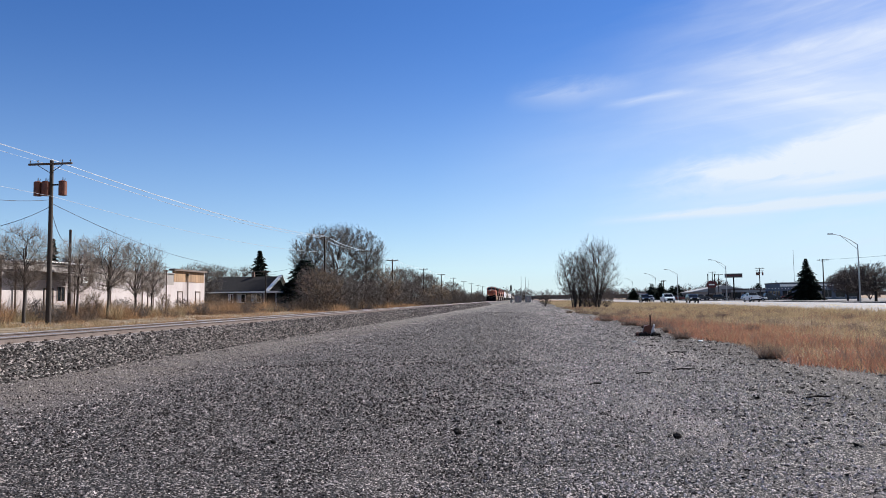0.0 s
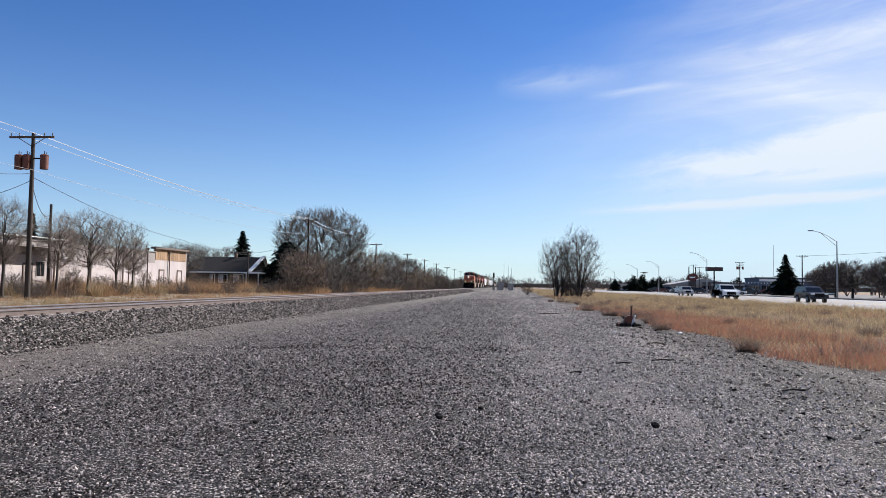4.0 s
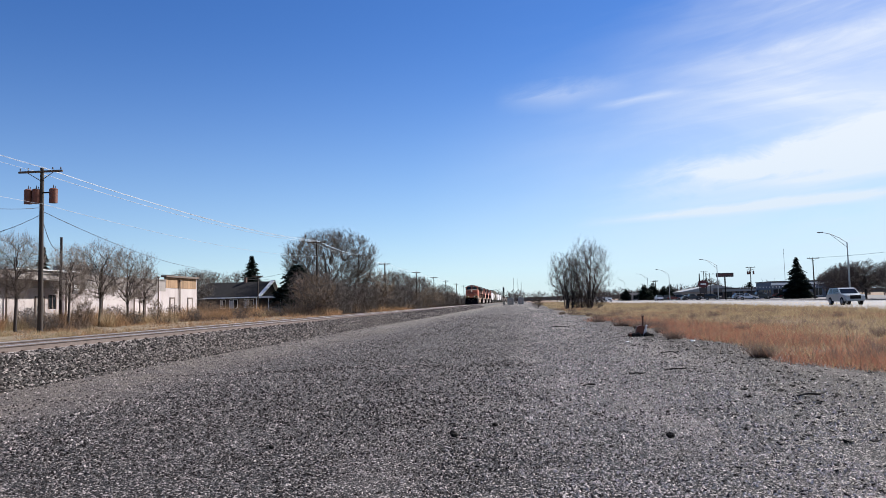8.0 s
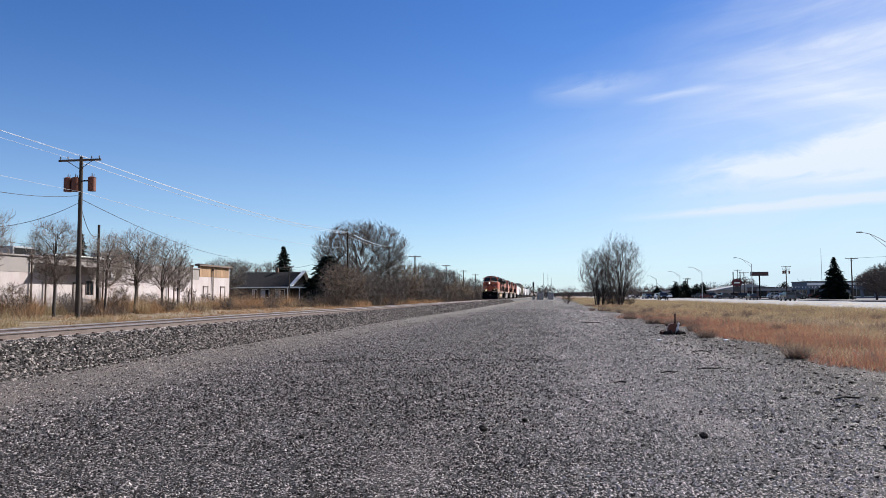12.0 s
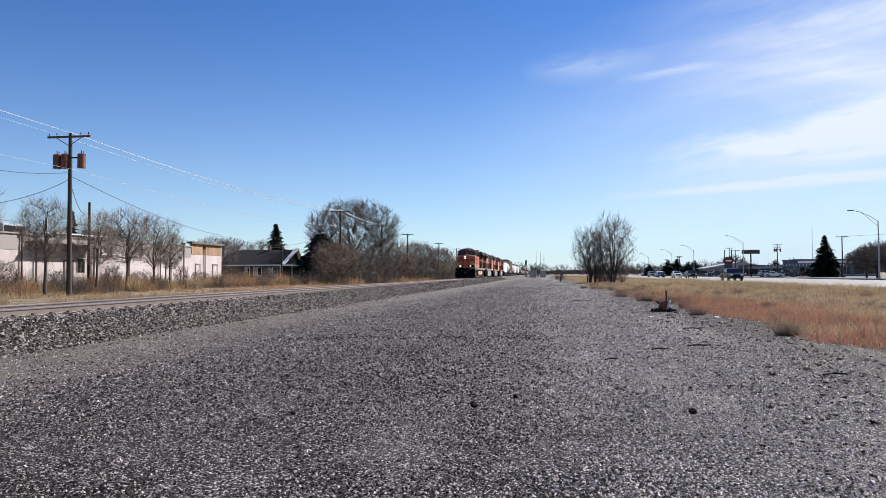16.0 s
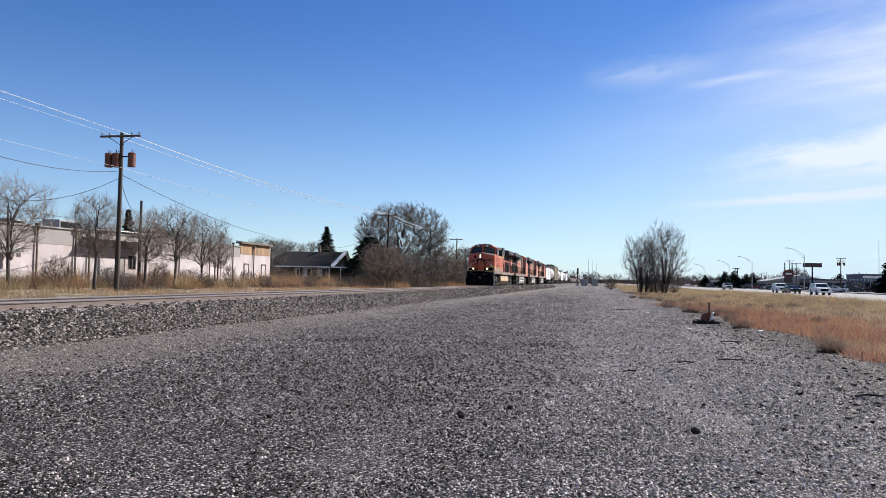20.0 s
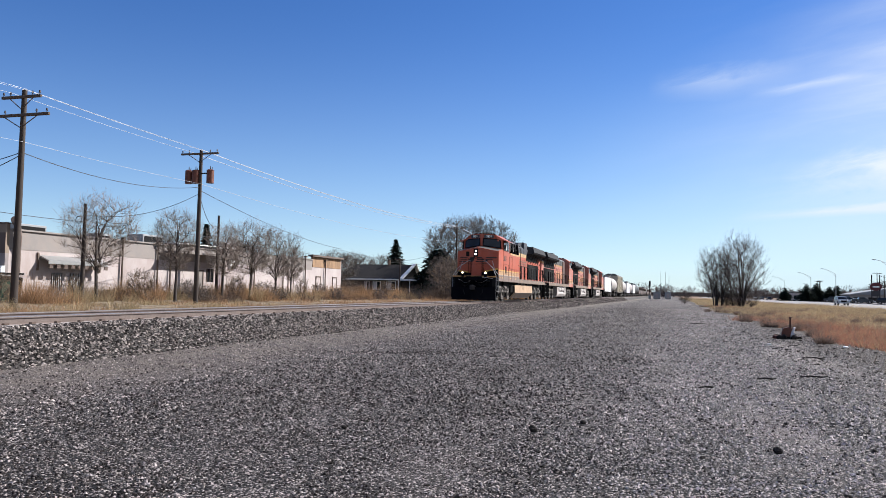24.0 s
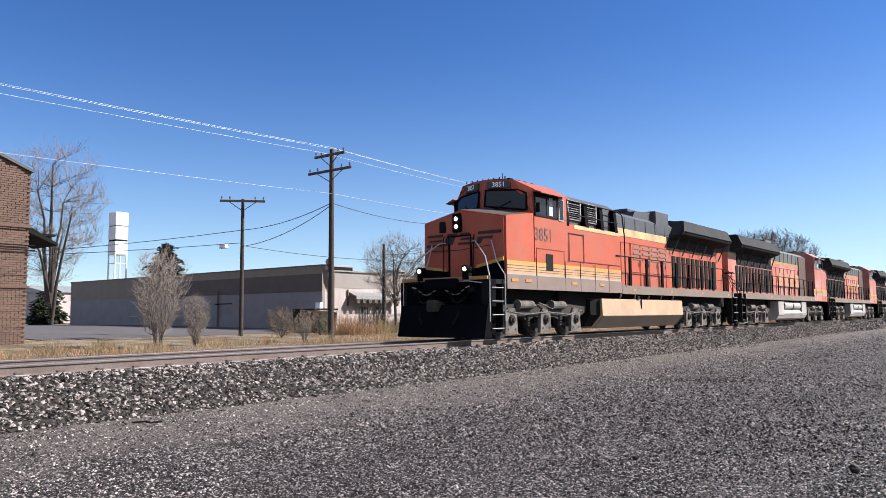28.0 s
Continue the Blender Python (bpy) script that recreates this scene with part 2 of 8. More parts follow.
    redf = mix(ramp(noise_(5, 6, 0.7), 0.35, 0.65), (0.1, 0.054, 0.039), (0.223, 0.119, 0.081))
    field = mix(patch, field, redf)
    field = mix(ramp(x, 12.5, 8.5), field, redf)
    c = mix(ramp(x, 7.0, 9.5), c, field)
    # beyond the track: bare soil and dead grass
    lot = mix(ramp(noise_(0.8, 6), 0.4, 0.62), (0.154, 0.108, 0.065), (0.277, 0.223, 0.154))
    c = mix(ramp(x, -14.2, -15.2), c, lot)
    L(c, b.inputs["Base Color"])
    b.inputs["Roughness"].default_value = 0.92
    b.inputs["Specular IOR Level"].default_value = 0.25
    hsum = math_("ADD", math_("MULTIPLY", vor.outputs["Distance"], -1.2), math_("ADD", grit, math_("MULTIPLY", grit2, 0.5)))
    bp = t.nodes.new("ShaderNodeBump")
    bp.inputs["Strength"].default_value, bp.inputs["Distance"].default_value = 1.0, 0.025
    L(hsum, bp.inputs["Height"])
    L(bp.outputs[0], b.inputs["Normal"])
    return m


def stone_mat(name, dark, mid, light, lo=0.55, hi=0.93, pale=0.0):
    """Broken stone: most pieces dull, some pale, each in its own grey."""
    m = mat(name, mid, 0.92, var=0.3, scale=14, fine=120, bump=0.3, spec=0.12)
    t = m.node_tree
    b = t.nodes["Principled BSDF"]
    gi = t.nodes.new("ShaderNodeNewGeometry")
    cr = t.nodes.new("ShaderNodeValToRGB")
    e = cr.color_ramp.elements
    e[0].position, e[0].color = 0.0, (*dark, 1)
    e[1].position, e[1].color = 1.0, (*light, 1)
    for q, c in ((lo, mid), (hi, tuple(0.5 * (u + w) for u, w in zip(mid, light)))):
        n = e.new(q)
        n.color = (*c, 1)
    src = gi.outputs["Random Per Island"]
    if pale:
        # more pale stone along the foot of the bank and most around x = 1.5 to 3
        tc = t.nodes.new("ShaderNodeTexCoord")
        sx = t.nodes.new("ShaderNodeSeparateXYZ")
        t.links.new(tc.outputs["Object"], sx.inputs[0])
        nz = t.nodes.new("ShaderNodeTexNoise")
        nz.inputs["Scale"].default_value, nz.inputs["Detail"].default_value = 0.45, 4
        t.links.new(tc.outputs["Object"], nz.inputs["Vector"])
        fc = t.nodes.new("ShaderNodeFloatCurve")
        lo_x, hi_x = -10.0, 8.0
        mr = t.nodes.new("ShaderNodeMapRange")
        mr.inputs["From Min"].default_value, mr.inputs["From Max"].default_value = lo_x, hi_x
        t.links.new(sx.outputs[0], mr.inputs[0])
        pts = fc.mapping.curves[0].points
        pts[0].location, pts[1].location = (0.0, 0.30), (1.0, 0.3)
        for q in ((0.10, 0.34), (0.26, 0.02), (0.42, 0.0), (0.54, 0.38), (0.64, 1.0), (0.73, 1.0), (0.84, 0.75)):
            pts.new(*q)
        fc.mapping.update()
        t.links.new(mr.outputs[0], fc.inputs["Value"])
        m1 = t.nodes.new("ShaderNodeMath")
        m1.operation = "MULTIPLY_ADD"
        m1.inputs[1].default_value, m1.inputs[2].default_value = 0.7, -0.55
        t.links.new(nz.outputs[0], m1.inputs[0])
        m2 = t.nodes.new("ShaderNodeMath")
        m2.operation = "MULTIPLY_ADD"
        m2.inputs[1].default_value = pale
        t.links.new(fc.outputs[0], m2.inputs[0])
        t.links.new(m1.outputs[0], m2.inputs[2])
        m3 = t.nodes.new("ShaderNodeMath")
        m3.use_clamp = True
        t.links.new(src, m3.inputs[0])
        t.links.new(m2.outputs[0], m3.inputs[1])
        src = m3.outputs[0]
    t.links.new(src, cr.inputs[0])
    old = b.inputs["Base Color"].links[0].from_socket
    mx = t.nodes.new("ShaderNodeMix")
    mx.data_type, mx.blend_type = "RGBA", "MIX"
    mx.inputs[0].default_value = 0.8
    t.links.new(old, mx.inputs[6])
    t.links.new(cr.outputs[0], mx.inputs[7])
    t.links.new(mx.outputs[2], b.inputs["Base Color"])
    return m


M = {}
M["ground"] = ground_mat()
M["brush_d"] = mat("dark_dead_weeds", (0.123, 0.085, 0.062), 0.9, var=0.3, scale=0.5, fine=6, bump=0, island=0.5, trans=0.2)
M["twig_s"] = mat("brown_twigs", (0.169, 0.131, 0.108), 0.9, var=0.2, bump=0, island=0.3)
M["stone"] = stone_mat("crushed_stone", (0.0123, 0.0099, 0.0092), (0.065, 0.054, 0.051), (0.80, 0.69, 0.65), 0.46, 0.64, 0.46)
M["ballast"] = stone_mat("ballast_stone", (0.006, 0.005, 0.0046), (0.050, 0.042, 0.038), (0.50, 0.43, 0.395), 0.40, 0.72)
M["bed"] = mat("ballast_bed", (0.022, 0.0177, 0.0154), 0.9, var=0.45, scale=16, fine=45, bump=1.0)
M["asphalt"] = mat("old_asphalt", (0.193, 0.179, 0.176), 0.85, var=0.15, scale=0.5, fine=40, bump=0.2, dirt=(0.131, 0.122, 0.119), dirt_scale=0.15)
M["paint_w"] = mat("road_paint", (0.578, 0.57, 0.539), 0.7, var=0.15)
M["paint_y"] = mat("road_paint_yellow", (0.539, 0.37, 0.062), 0.7, var=0.15)
M["pad"] = mat("lot_paving", (0.088, 0.076, 0.074), 0.9, var=0.3, scale=0.6, fine=25, bump=0.2, dirt=(0.055, 0.047, 0.046), dirt_scale=0.25)
M["rail_top"] = mat("polished_rail", (0.55, 0.53, 0.52), 0.3, 0.9, var=0.1)
M["rail"] = mat("dusty_rusty_rail", (0.15, 0.118, 0.106), 0.8, 0.0, var=0.25, scale=3, fine=40, dirt=(0.09, 0.06, 0.048), dirt_amt=0.5, spec=0.2)
M["tie"] = mat("concrete_tie", (0.36, 0.325, 0.305), 0.85, var=0.2, scale=3, fine=40, rnd=0.15, dirt=(0.16, 0.12, 0.10))
M["clip"] = mat("rail_clip", (0.1, 0.069, 0.054), 0.7, 0.5)
M["pole"] = mat("tarred_pole", (0.035, 0.024, 0.0185), 0.85, var=0.4, scale=3, fine=30, bump=0.4, streak=0.1)
M["pole_br"] = mat("crossarm_wood", (0.085, 0.058, 0.042), 0.85, var=0.35, scale=4, fine=40, bump=0.3)
M["transf"] = mat("rusty_transformer", (0.139, 0.042, 0.023), 0.6, 0.2, var=0.3, scale=4, dirt=(0.069, 0.031, 0.023), dirt_amt=0.7)
M["insul"] = mat("insulator", (0.077, 0.062, 0.058), 0.3, var=0.1)
M["wire_l"] = mat("bright_wire", (0.462, 0.462, 0.477), 0.4, 0.7, var=0.05, bump=0)
M["wire_d"] = mat("dark_cable", (0.023, 0.023, 0.025), 0.6, var=0.1, bump=0)
M["wall_w"] = mat("white_painted_block", (0.42, 0.365, 0.35), 0.85, var=0.16, scale=0.7, fine=25, bump=0.2, dirt=(0.30, 0.235, 0.215), dirt_amt=0.65, dirt_scale=0.5, streak=0.4)
M["wall_g"] = mat("grey_metal_band", (0.231, 0.204, 0.189), 0.75, var=0.15, scale=1.2, bump=0.1, dirt=(0.231, 0.185, 0.154))
# darker than the white wall: the shade of sunless sides is in the colour
M["wall_s"] = mat("shade_toned_grey_wall", (0.25, 0.215, 0.205), 0.85, var=0.12, scale=0.8, fine=25, bump=0.2, dirt=(0.19, 0.155, 0.145))
M["wall_dk"] = mat("brown_band", (0.115, 0.081, 0.065), 0.8, var=0.15, scale=1)
M["wall_tan"] = mat("tan_band", (0.231, 0.177, 0.131), 0.8, var=0.15, scale=1)
M["wood_br"] = mat("weathered_boards", (0.254, 0.154, 0.085), 0.85, var=0.3, scale=2, streak=0.2, rnd=0.25)
M["roof"] = mat("grey_roofing", (0.026, 0.024, 0.024), 0.95, var=0.25, scale=2, fine=30, rnd=0.2, spec=0.12)
M["flat_roof"] = mat("tar_roof", (0.092, 0.085, 0.081), 0.9, var=0.2)
M["siding"] = mat("grey_brown_siding", (0.085, 0.068, 0.057), 0.85, var=0.15, streak=6)
M["white"] = mat("white_trim", (0.78, 0.77, 0.74), 0.6, var=0.08)
M["brick"] = mat("brown_brick", (0.125, 0.075, 0.055), 0.9, var=0.25, scale=2, fine=40, rnd=0.12, bump=0.3, dirt=(0.085, 0.05, 0.04), dirt_amt=0.6, dirt_scale=0.6)
M["mortar"] = mat("mortar", (0.115, 0.07, 0.052), 0.95, var=0.2, scale=3, fine=60, bump=0.4)
M["glass"] = mat("window_glass", (0.012, 0.014, 0.016), 0.08, 0.0, var=0.05, bump=0, spec=0.35)
M["curtain"] = mat("pale_blind", (0.424, 0.424, 0.431), 0.7, var=0.1)
M["steel"] = mat("galvanised_steel", (0.354, 0.354, 0.347), 0.45, 0.7, var=0.12)
M["grey"] = mat("grey_paint", (0.246, 0.246, 0.246), 0.6, var=0.12)
M["dark"] = mat("dark_metal", (0.0077, 0.0073, 0.0073), 0.8, 0.0, var=0.2, spec=0.15)
M["green"] = mat("green_bin", (0.006, 0.038, 0.026), 0.6, var=0.15, spec=0.2)
M["bark"] = mat("grey_bark", (0.131, 0.108, 0.091), 0.9, var=0.3, scale=5, fine=40, bump=0.5)
M["bark_d"] = mat("dark_bark", (0.046, 0.036, 0.031), 0.9, var=0.3, scale=5, fine=40, bump=0.5)
M["twig"] = mat("pale_twigs", (0.231, 0.189, 0.158), 0.9, var=0.2, bump=0, island=0.3)
M["twig_g"] = mat("grey_twigs", (0.096, 0.079, 0.068), 0.9, var=0.2, bump=0, island=0.3)
M["twig_t"] = mat("tan_twigs", (0.146, 0.1, 0.065), 0.9, var=0.2, bump=0, island=0.3)
M["twig_p"] = mat("plum_twigs", (0.077, 0.057, 0.05), 0.9, var=0.2, bump=0, island=0.3)
M["needle"] = mat("spruce_needles", (0.0154, 0.025, 0.0169), 0.85, var=0.3, bump=0, island=0.45, spec=0.2)
M["evergreen"] = mat("juniper_leaves", (0.039, 0.051, 0.023), 0.85, var=0.3, bump=0, island=0.45)
M["grass_y"] = mat("straw_grass", (0.33, 0.25, 0.145), 0.85, var=0.3, scale=0.35, fine=6, bump=0, island=0.35, trans=0.4)
M["ghost"] = mat("faded_ghost_lettering", (0.42, 0.19, 0.09), 0.6, var=0.3, scale=1.5, dirt=(0.36, 0.13, 0.09), dirt_amt=0.8)
M["grass_r"] = mat("rust_grass", (0.293, 0.135, 0.085), 0.85, var=0.25, scale=0.35, fine=6, bump=0, island=0.4, trans=0.4)
M["grass_o"] = mat("ochre_weeds", (0.32, 0.19, 0.10), 0.85, var=0.35, scale=0.4, fine=6, bump=0, island=0.5, trans=0.35)
M["weed"] = mat("grey_weed", (0.162, 0.115, 0.089), 0.9, var=0.2, bump=0, island=0.4, trans=0.3)
M["straw"] = mat("bleached_straw", (0.347, 0.308, 0.262), 0.85, var=0.2, bump=0, island=0.35)
M["clod"] = mat("dark_soil_clod", (0.020, 0.0165, 0.0145), 0.95, var=0.4, scale=14, fine=60, bump=0.4, spec=0.1, island=0.5)
M["wood_dk"] = mat("dark_scrap_wood", (0.023, 0.0185, 0.0162), 0.95, var=0.3, spec=0.2)
M["hill"] = mat("far_hills", (0.1, 0.085, 0.077), 1.0, var=0.3, scale=0.02, fine=0.2, bump=0)
M["snow"] = mat("white_litter", (0.8, 0.8, 0.8), 0.6)
# train
M["orange"] = mat("orange_enamel", (0.385, 0.084, 0.046), 0.5, var=0.16, spec=0.22, scale=1.2, fine=30, bump=0.03, dirt=(0.32, 0.115, 0.082), dirt_amt=0.6, dirt_scale=0.7)
M["seam"] = mat("orange_panel_seam", (0.13, 0.036, 0.022), 0.7, var=0.2)
M["orange_f"] = mat("faded_orange_enamel", (0.385, 0.104, 0.065), 0.55, var=0.2, scale=1.0, fine=20, bump=0.04, dirt=(0.385, 0.231, 0.2), dirt_amt=0.85, dirt_scale=0.45)
M["black"] = mat("black_enamel", (0.003, 0.0032, 0.005), 0.7, var=0.2, scale=1.5, bump=0.03, dirt=(0.007, 0.0065, 0.007), dirt_amt=0.4, spec=0.03)
M["hood_bk"] = mat("dusty_black_hood", (0.038, 0.041, 0.050), 0.55, var=0.25, scale=1.0, fine=20, bump=0.03, dirt=(0.075, 0.072, 0.075), dirt_amt=0.5, dirt_scale=0.8)
M["emblem"] = mat("dark_emblem_paint", (0.018, 0.010, 0.009), 0.6, var=0.2)
M["pale_oc"] = mat("sun_bleached_ochre", (0.42, 0.245, 0.115), 0.6, var=0.2, scale=1.5, dirt=(0.34, 0.15, 0.09), dirt_amt=0.7, dirt_scale=0.9)
M["cream"] = mat("weathered_yellow_band", (0.50, 0.34, 0.15), 0.6, var=0.25, scale=1.2, fine=15, dirt=(0.24, 0.17, 0.12), dirt_amt=0.8, dirt_scale=1.1)
M["soot"] = mat("sooty_green_black", (0.058, 0.064, 0.062), 0.6, var=0.2, scale=1.5, dirt=(0.1, 0.085, 0.077), dirt_amt=0.5)
M["yellow"] = mat("yellow_stripe", (0.524, 0.277, 0.035), 0.45, var=0.12, scale=2, dirt=(0.269, 0.154, 0.062), dirt_amt=0.5)
M["under"] = mat("dusty_running_gear", (0.040, 0.034, 0.031), 0.85, 0.0, var=0.35, scale=3, fine=30, dirt=(0.015, 0.013, 0.012), dirt_amt=0.7, spec=0.2)
M["under_l"] = mat("pale_dusty_casting", (0.15, 0.132, 0.118), 0.85, var=0.35, scale=4, fine=40, dirt=(0.035, 0.03, 0.027), dirt_amt=0.8, dirt_scale=3, spec=0.2)
M["wheel"] = mat("wheel_steel", (0.023, 0.02, 0.0185), 0.6, 0.3, var=0.3)
M["tank"] = mat("dusty_fuel_tank", (0.40, 0.275, 0.18), 0.75, var=0.15, scale=1.0, fine=20, dirt=(0.30, 0.20, 0.135), dirt_amt=0.6, spec=0.2)
M["wing"] = mat("dusty_dark_grey_steel", (0.016, 0.015, 0.016), 0.7, var=0.2, scale=1.5, dirt=(0.034, 0.031, 0.030), dirt_amt=0.5, spec=0.12)
M["ochre"] = mat("dull_ochre_paint", (0.385, 0.189, 0.046), 0.5, var=0.15, scale=2, dirt=(0.216, 0.123, 0.062), dirt_amt=0.6)
M["band"] = mat("dusty_brown_band", (0.169, 0.119, 0.099), 0.75, var=0.2, scale=1.5, dirt=(0.154, 0.108, 0.085))
M["rust_dk"] = mat("dark_rusty_iron", (0.065, 0.031, 0.022), 0.85, 0.1, var=0.35, scale=14, fine=60, bump=0.5)
M["tank_lo"] = mat("grimy_sill_and_tank_shade", (0.154, 0.112, 0.085), 0.8, var=0.2, scale=1.0)
M["tank_g"] = mat("grey_tank", (0.323, 0.293, 0.277), 0.7, var=0.2, scale=1.0, dirt=(0.193, 0.154, 0.131), dirt_amt=0.5)
M["lamp_on"] = mat("lit_lens", (1.0, 0.74, 0.42), 0.2, var=0, bump=0, emit=9.0)
M["lamp_w"] = mat("white_lens", (1.0, 0.90, 0.76), 0.2, var=0, bump=0, emit=8.0)
M["rail_w"] = mat("pale_handrail", (0.36, 0.345, 0.34), 0.5, var=0.15)
# lettering, and the cabinet coloured as the shade behind the cab
M["letter_shade"] = mat("dark_lettering_and_cab_shade", (0.077, 0.039, 0.031), 0.6, var=0.2)
M["letter_w"] = mat("white_lettering", (0.8, 0.8, 0.76), 0.5, var=0.08)
M["cover_w"] = mat("white_car_side", (0.554, 0.539, 0.554), 0.6, var=0.08, scale=1, dirt=(0.385, 0.362, 0.362), dirt_amt=0.4)
M["car_beige"] = mat("beige_car_side", (0.354, 0.308, 0.239), 0.7, var=0.12, scale=1, dirt=(0.231, 0.193, 0.154))
M["car_grey"] = mat("grey_car_side", (0.262, 0.25, 0.246), 0.65, var=0.15, scale=1, dirt=(0.154, 0.131, 0.115))
M["car_black"] = mat("black_tank_car", (0.023, 0.023, 0.023), 0.55, var=0.2, scale=1, dirt=(0.069, 0.062, 0.058))
M["car_rust"] = mat("rusty_hopper", (0.085, 0.054, 0.042), 0.8, var=0.3, scale=1, dirt=(0.046, 0.035, 0.031))
# road vehicles and shops
M["v_white"] = mat("white_car_paint", (0.72, 0.73, 0.74), 0.25, var=0.03, bump=0)
M["v_silver"] = mat("silver_car_paint", (0.323, 0.339, 0.354), 0.28, 0.4, var=0.03, bump=0)
M["v_black"] = mat("black_car_paint", (0.0139, 0.0146, 0.0169), 0.22, var=0.05, bump=0)
M["v_blue"] = mat("navy_car_paint", (0.023, 0.031, 0.058), 0.22, var=0.05, bump=0)
M["v_grey"] = mat("grey_car_paint", (0.077, 0.085, 0.092), 0.25, 0.3, var=0.05, bump=0)
M["v_red"] = mat("dark_red_car_paint", (0.123, 0.023, 0.023), 0.25, var=0.05, bump=0)
M["tyre"] = mat("tyre_rubber", (0.0154, 0.0154, 0.0162), 0.9, var=0.2)
M["rim"] = mat("alloy_rim", (0.308, 0.308, 0.316), 0.35, 0.8, var=0.05)
M["red"] = mat("sign_red", (0.092, 0.0108, 0.0123), 0.5, var=0.1)
M["blue"] = mat("slate_blue_wall", (0.077, 0.096, 0.131), 0.7, var=0.12)
M["shop_tan"] = mat("tan_shop_wall", (0.308, 0.254, 0.216), 0.8, var=0.12)
M["sign_bk"] = mat("sign_panel", (0.039, 0.031, 0.032), 0.5, var=0.1)

# ---- mesh tools ----
def bm_new():
    return bmesh.new()


def box(bm, x0, x1, y0, y1, z0, z1, bevel=0.0):
    r = bmesh.ops.create_cube(bm, size=1)
    vs = r["verts"]
    for v in vs:
        v.co = Vector(((x0 + x1) / 2 + v.co.x * (x1 - x0), (y0 + y1) / 2 + v.co.y * (y1 - y0), (z0 + z1) / 2 + v.co.z * (z1 - z0)))
    if bevel:
        es = list({e for v in vs for e in v.link_edges})
        bmesh.ops.bevel(bm, geom=es, offset=bevel, segments=1, affect="EDGES", profile=0.5)
    return vs


def tube(bm, p, q, r0, r1=None, seg=8, caps=True):
    """A tapered rod from p to q."""
    p, q = Vector(p), Vector(q)
    r1 = r0 if r1 is None else r1
    d = (q - p)
    if d.length < 1e-6:
        return
    z = d.normalized()
    x = z.orthogonal().normalized()
    y = z.cross(x)
    a = [bm.verts.new(p + (x * math.cos(k * math.tau / seg) + y * math.sin(k * math.tau / seg)) * r0) for k in range(seg)]
    b = [bm.verts.new(q + (x * math.cos(k * math.tau / seg) + y * math.sin(k * math.tau / seg)) * r1) for k in range(seg)]
    for k in range(seg):
        bm.faces.new((a[k], a[(k + 1) % seg], b[(k + 1) % seg], b[k]))
    if caps:
        bm.faces.new(a[::-1])
        bm.faces.new(b)


def path(bm, pts, r, seg=6):
    """One bent rod through the points."""
    pts = [Vector(p) for p in pts]
    prev, last = None, None
    for i, p in enumerate(pts):
        d = (pts[min(i + 1, len(pts) - 1)] - pts[max(i - 1, 0)]).normalized()
        x = d.orthogonal().normalized() if prev is None else (prev - d * prev.dot(d)).normalized()
        prev = x
        y = d.cross(x)
        ring = [bm.verts.new(p + (x * math.cos(k * math.tau / seg) + y * math.sin(k * math.tau / seg)) * r) for k in range(seg)]
        if last:
            for k in range(seg):
                bm.faces.new((last[k], last[(k + 1) % seg], ring[(k + 1) % seg], ring[k]))
        else:
            bm.faces.new(ring[::-1])
        last = ring
    bm.faces.new(last)


def prism(bm, prof, axis, a, b):
    """A closed outline swept along an axis from a to b. prof: pairs of the other two coordinates, in x, y, z order."""
    def pt(u, w, s):
        return {"x": (s, u, w), "y": (u, s, w), "z": (u, w, s)}[axis]
    A = [bm.verts.new(pt(u, w, a)) for u, w in prof]
    B = [bm.verts.new(pt(u, w, b)) for u, w in prof]
    n = len(prof)
    for k in range(n):
        bm.faces.new((A[k], A[(k + 1) % n], B[(k + 1) % n], B[k]))
    bm.faces.new(A[::-1])
    bm.faces.new(B)
    return A + B


def quad(bm, *ps):
    bm.faces.new([bm.verts.new(p) for p in ps])


def ball(bm, c, r, sub=1):
    res = bmesh.ops.create_icosphere(bm, subdivisions=sub, radius=1)
    rr = r if isinstance(r, (tuple, list)) else (r, r, r)
    for v in res["verts"]:
        v.co = Vector((c[0] + v.co.x * rr[0], c[1] + v.co.y * rr[1], c[2] + v.co.z * rr[2]))


def mesh_of(name, bm, material, smooth=None):
    bmesh.ops.recalc_face_normals(bm, faces=bm.faces)
    me = bpy.data.meshes.new(name)
    bm.to_mesh(me)
    bm.free()
    me.materials.append(M[material] if isinstance(material, str) else material)
    if smooth is not None:
        me.polygons.foreach_set("use_smooth", [True] * len(me.polygons))
        me.set_sharp_from_angle(angle=radians(smooth))
    return me


def part(name, bm, material, parent, label="", smooth=None):
    """Links a bmesh as one mesh under a thing or a part."""
    ob = new(name, mesh_of(name, bm, material, smooth))
    ob.parent = parent
    return tagged(ob, label)


def part_me(name, me, parent, m=None, label=""):
    """A part that shares a mesh, at the pose m in its parent's space."""
    ob = new(name, me)
    ob.parent = parent
    if m is not None:
        ob.matrix_local = m
    return tagged(ob, label)


def thing(name, label, category, x=0, y=0, z=0, rz=0, group="", kind=""):
    ob = new(name)
    ob.empty_display_size = 0.3
    ob.matrix_world = pose(x, y, z, 0, 0, rz)
    return tagged(ob, label, category, group, kind)


def solid(name, bm, material, label="", category="", group="", kind="", smooth=None):
    return tagged(new(name, mesh_of(name, bm, material, smooth)), label, category, group, kind)


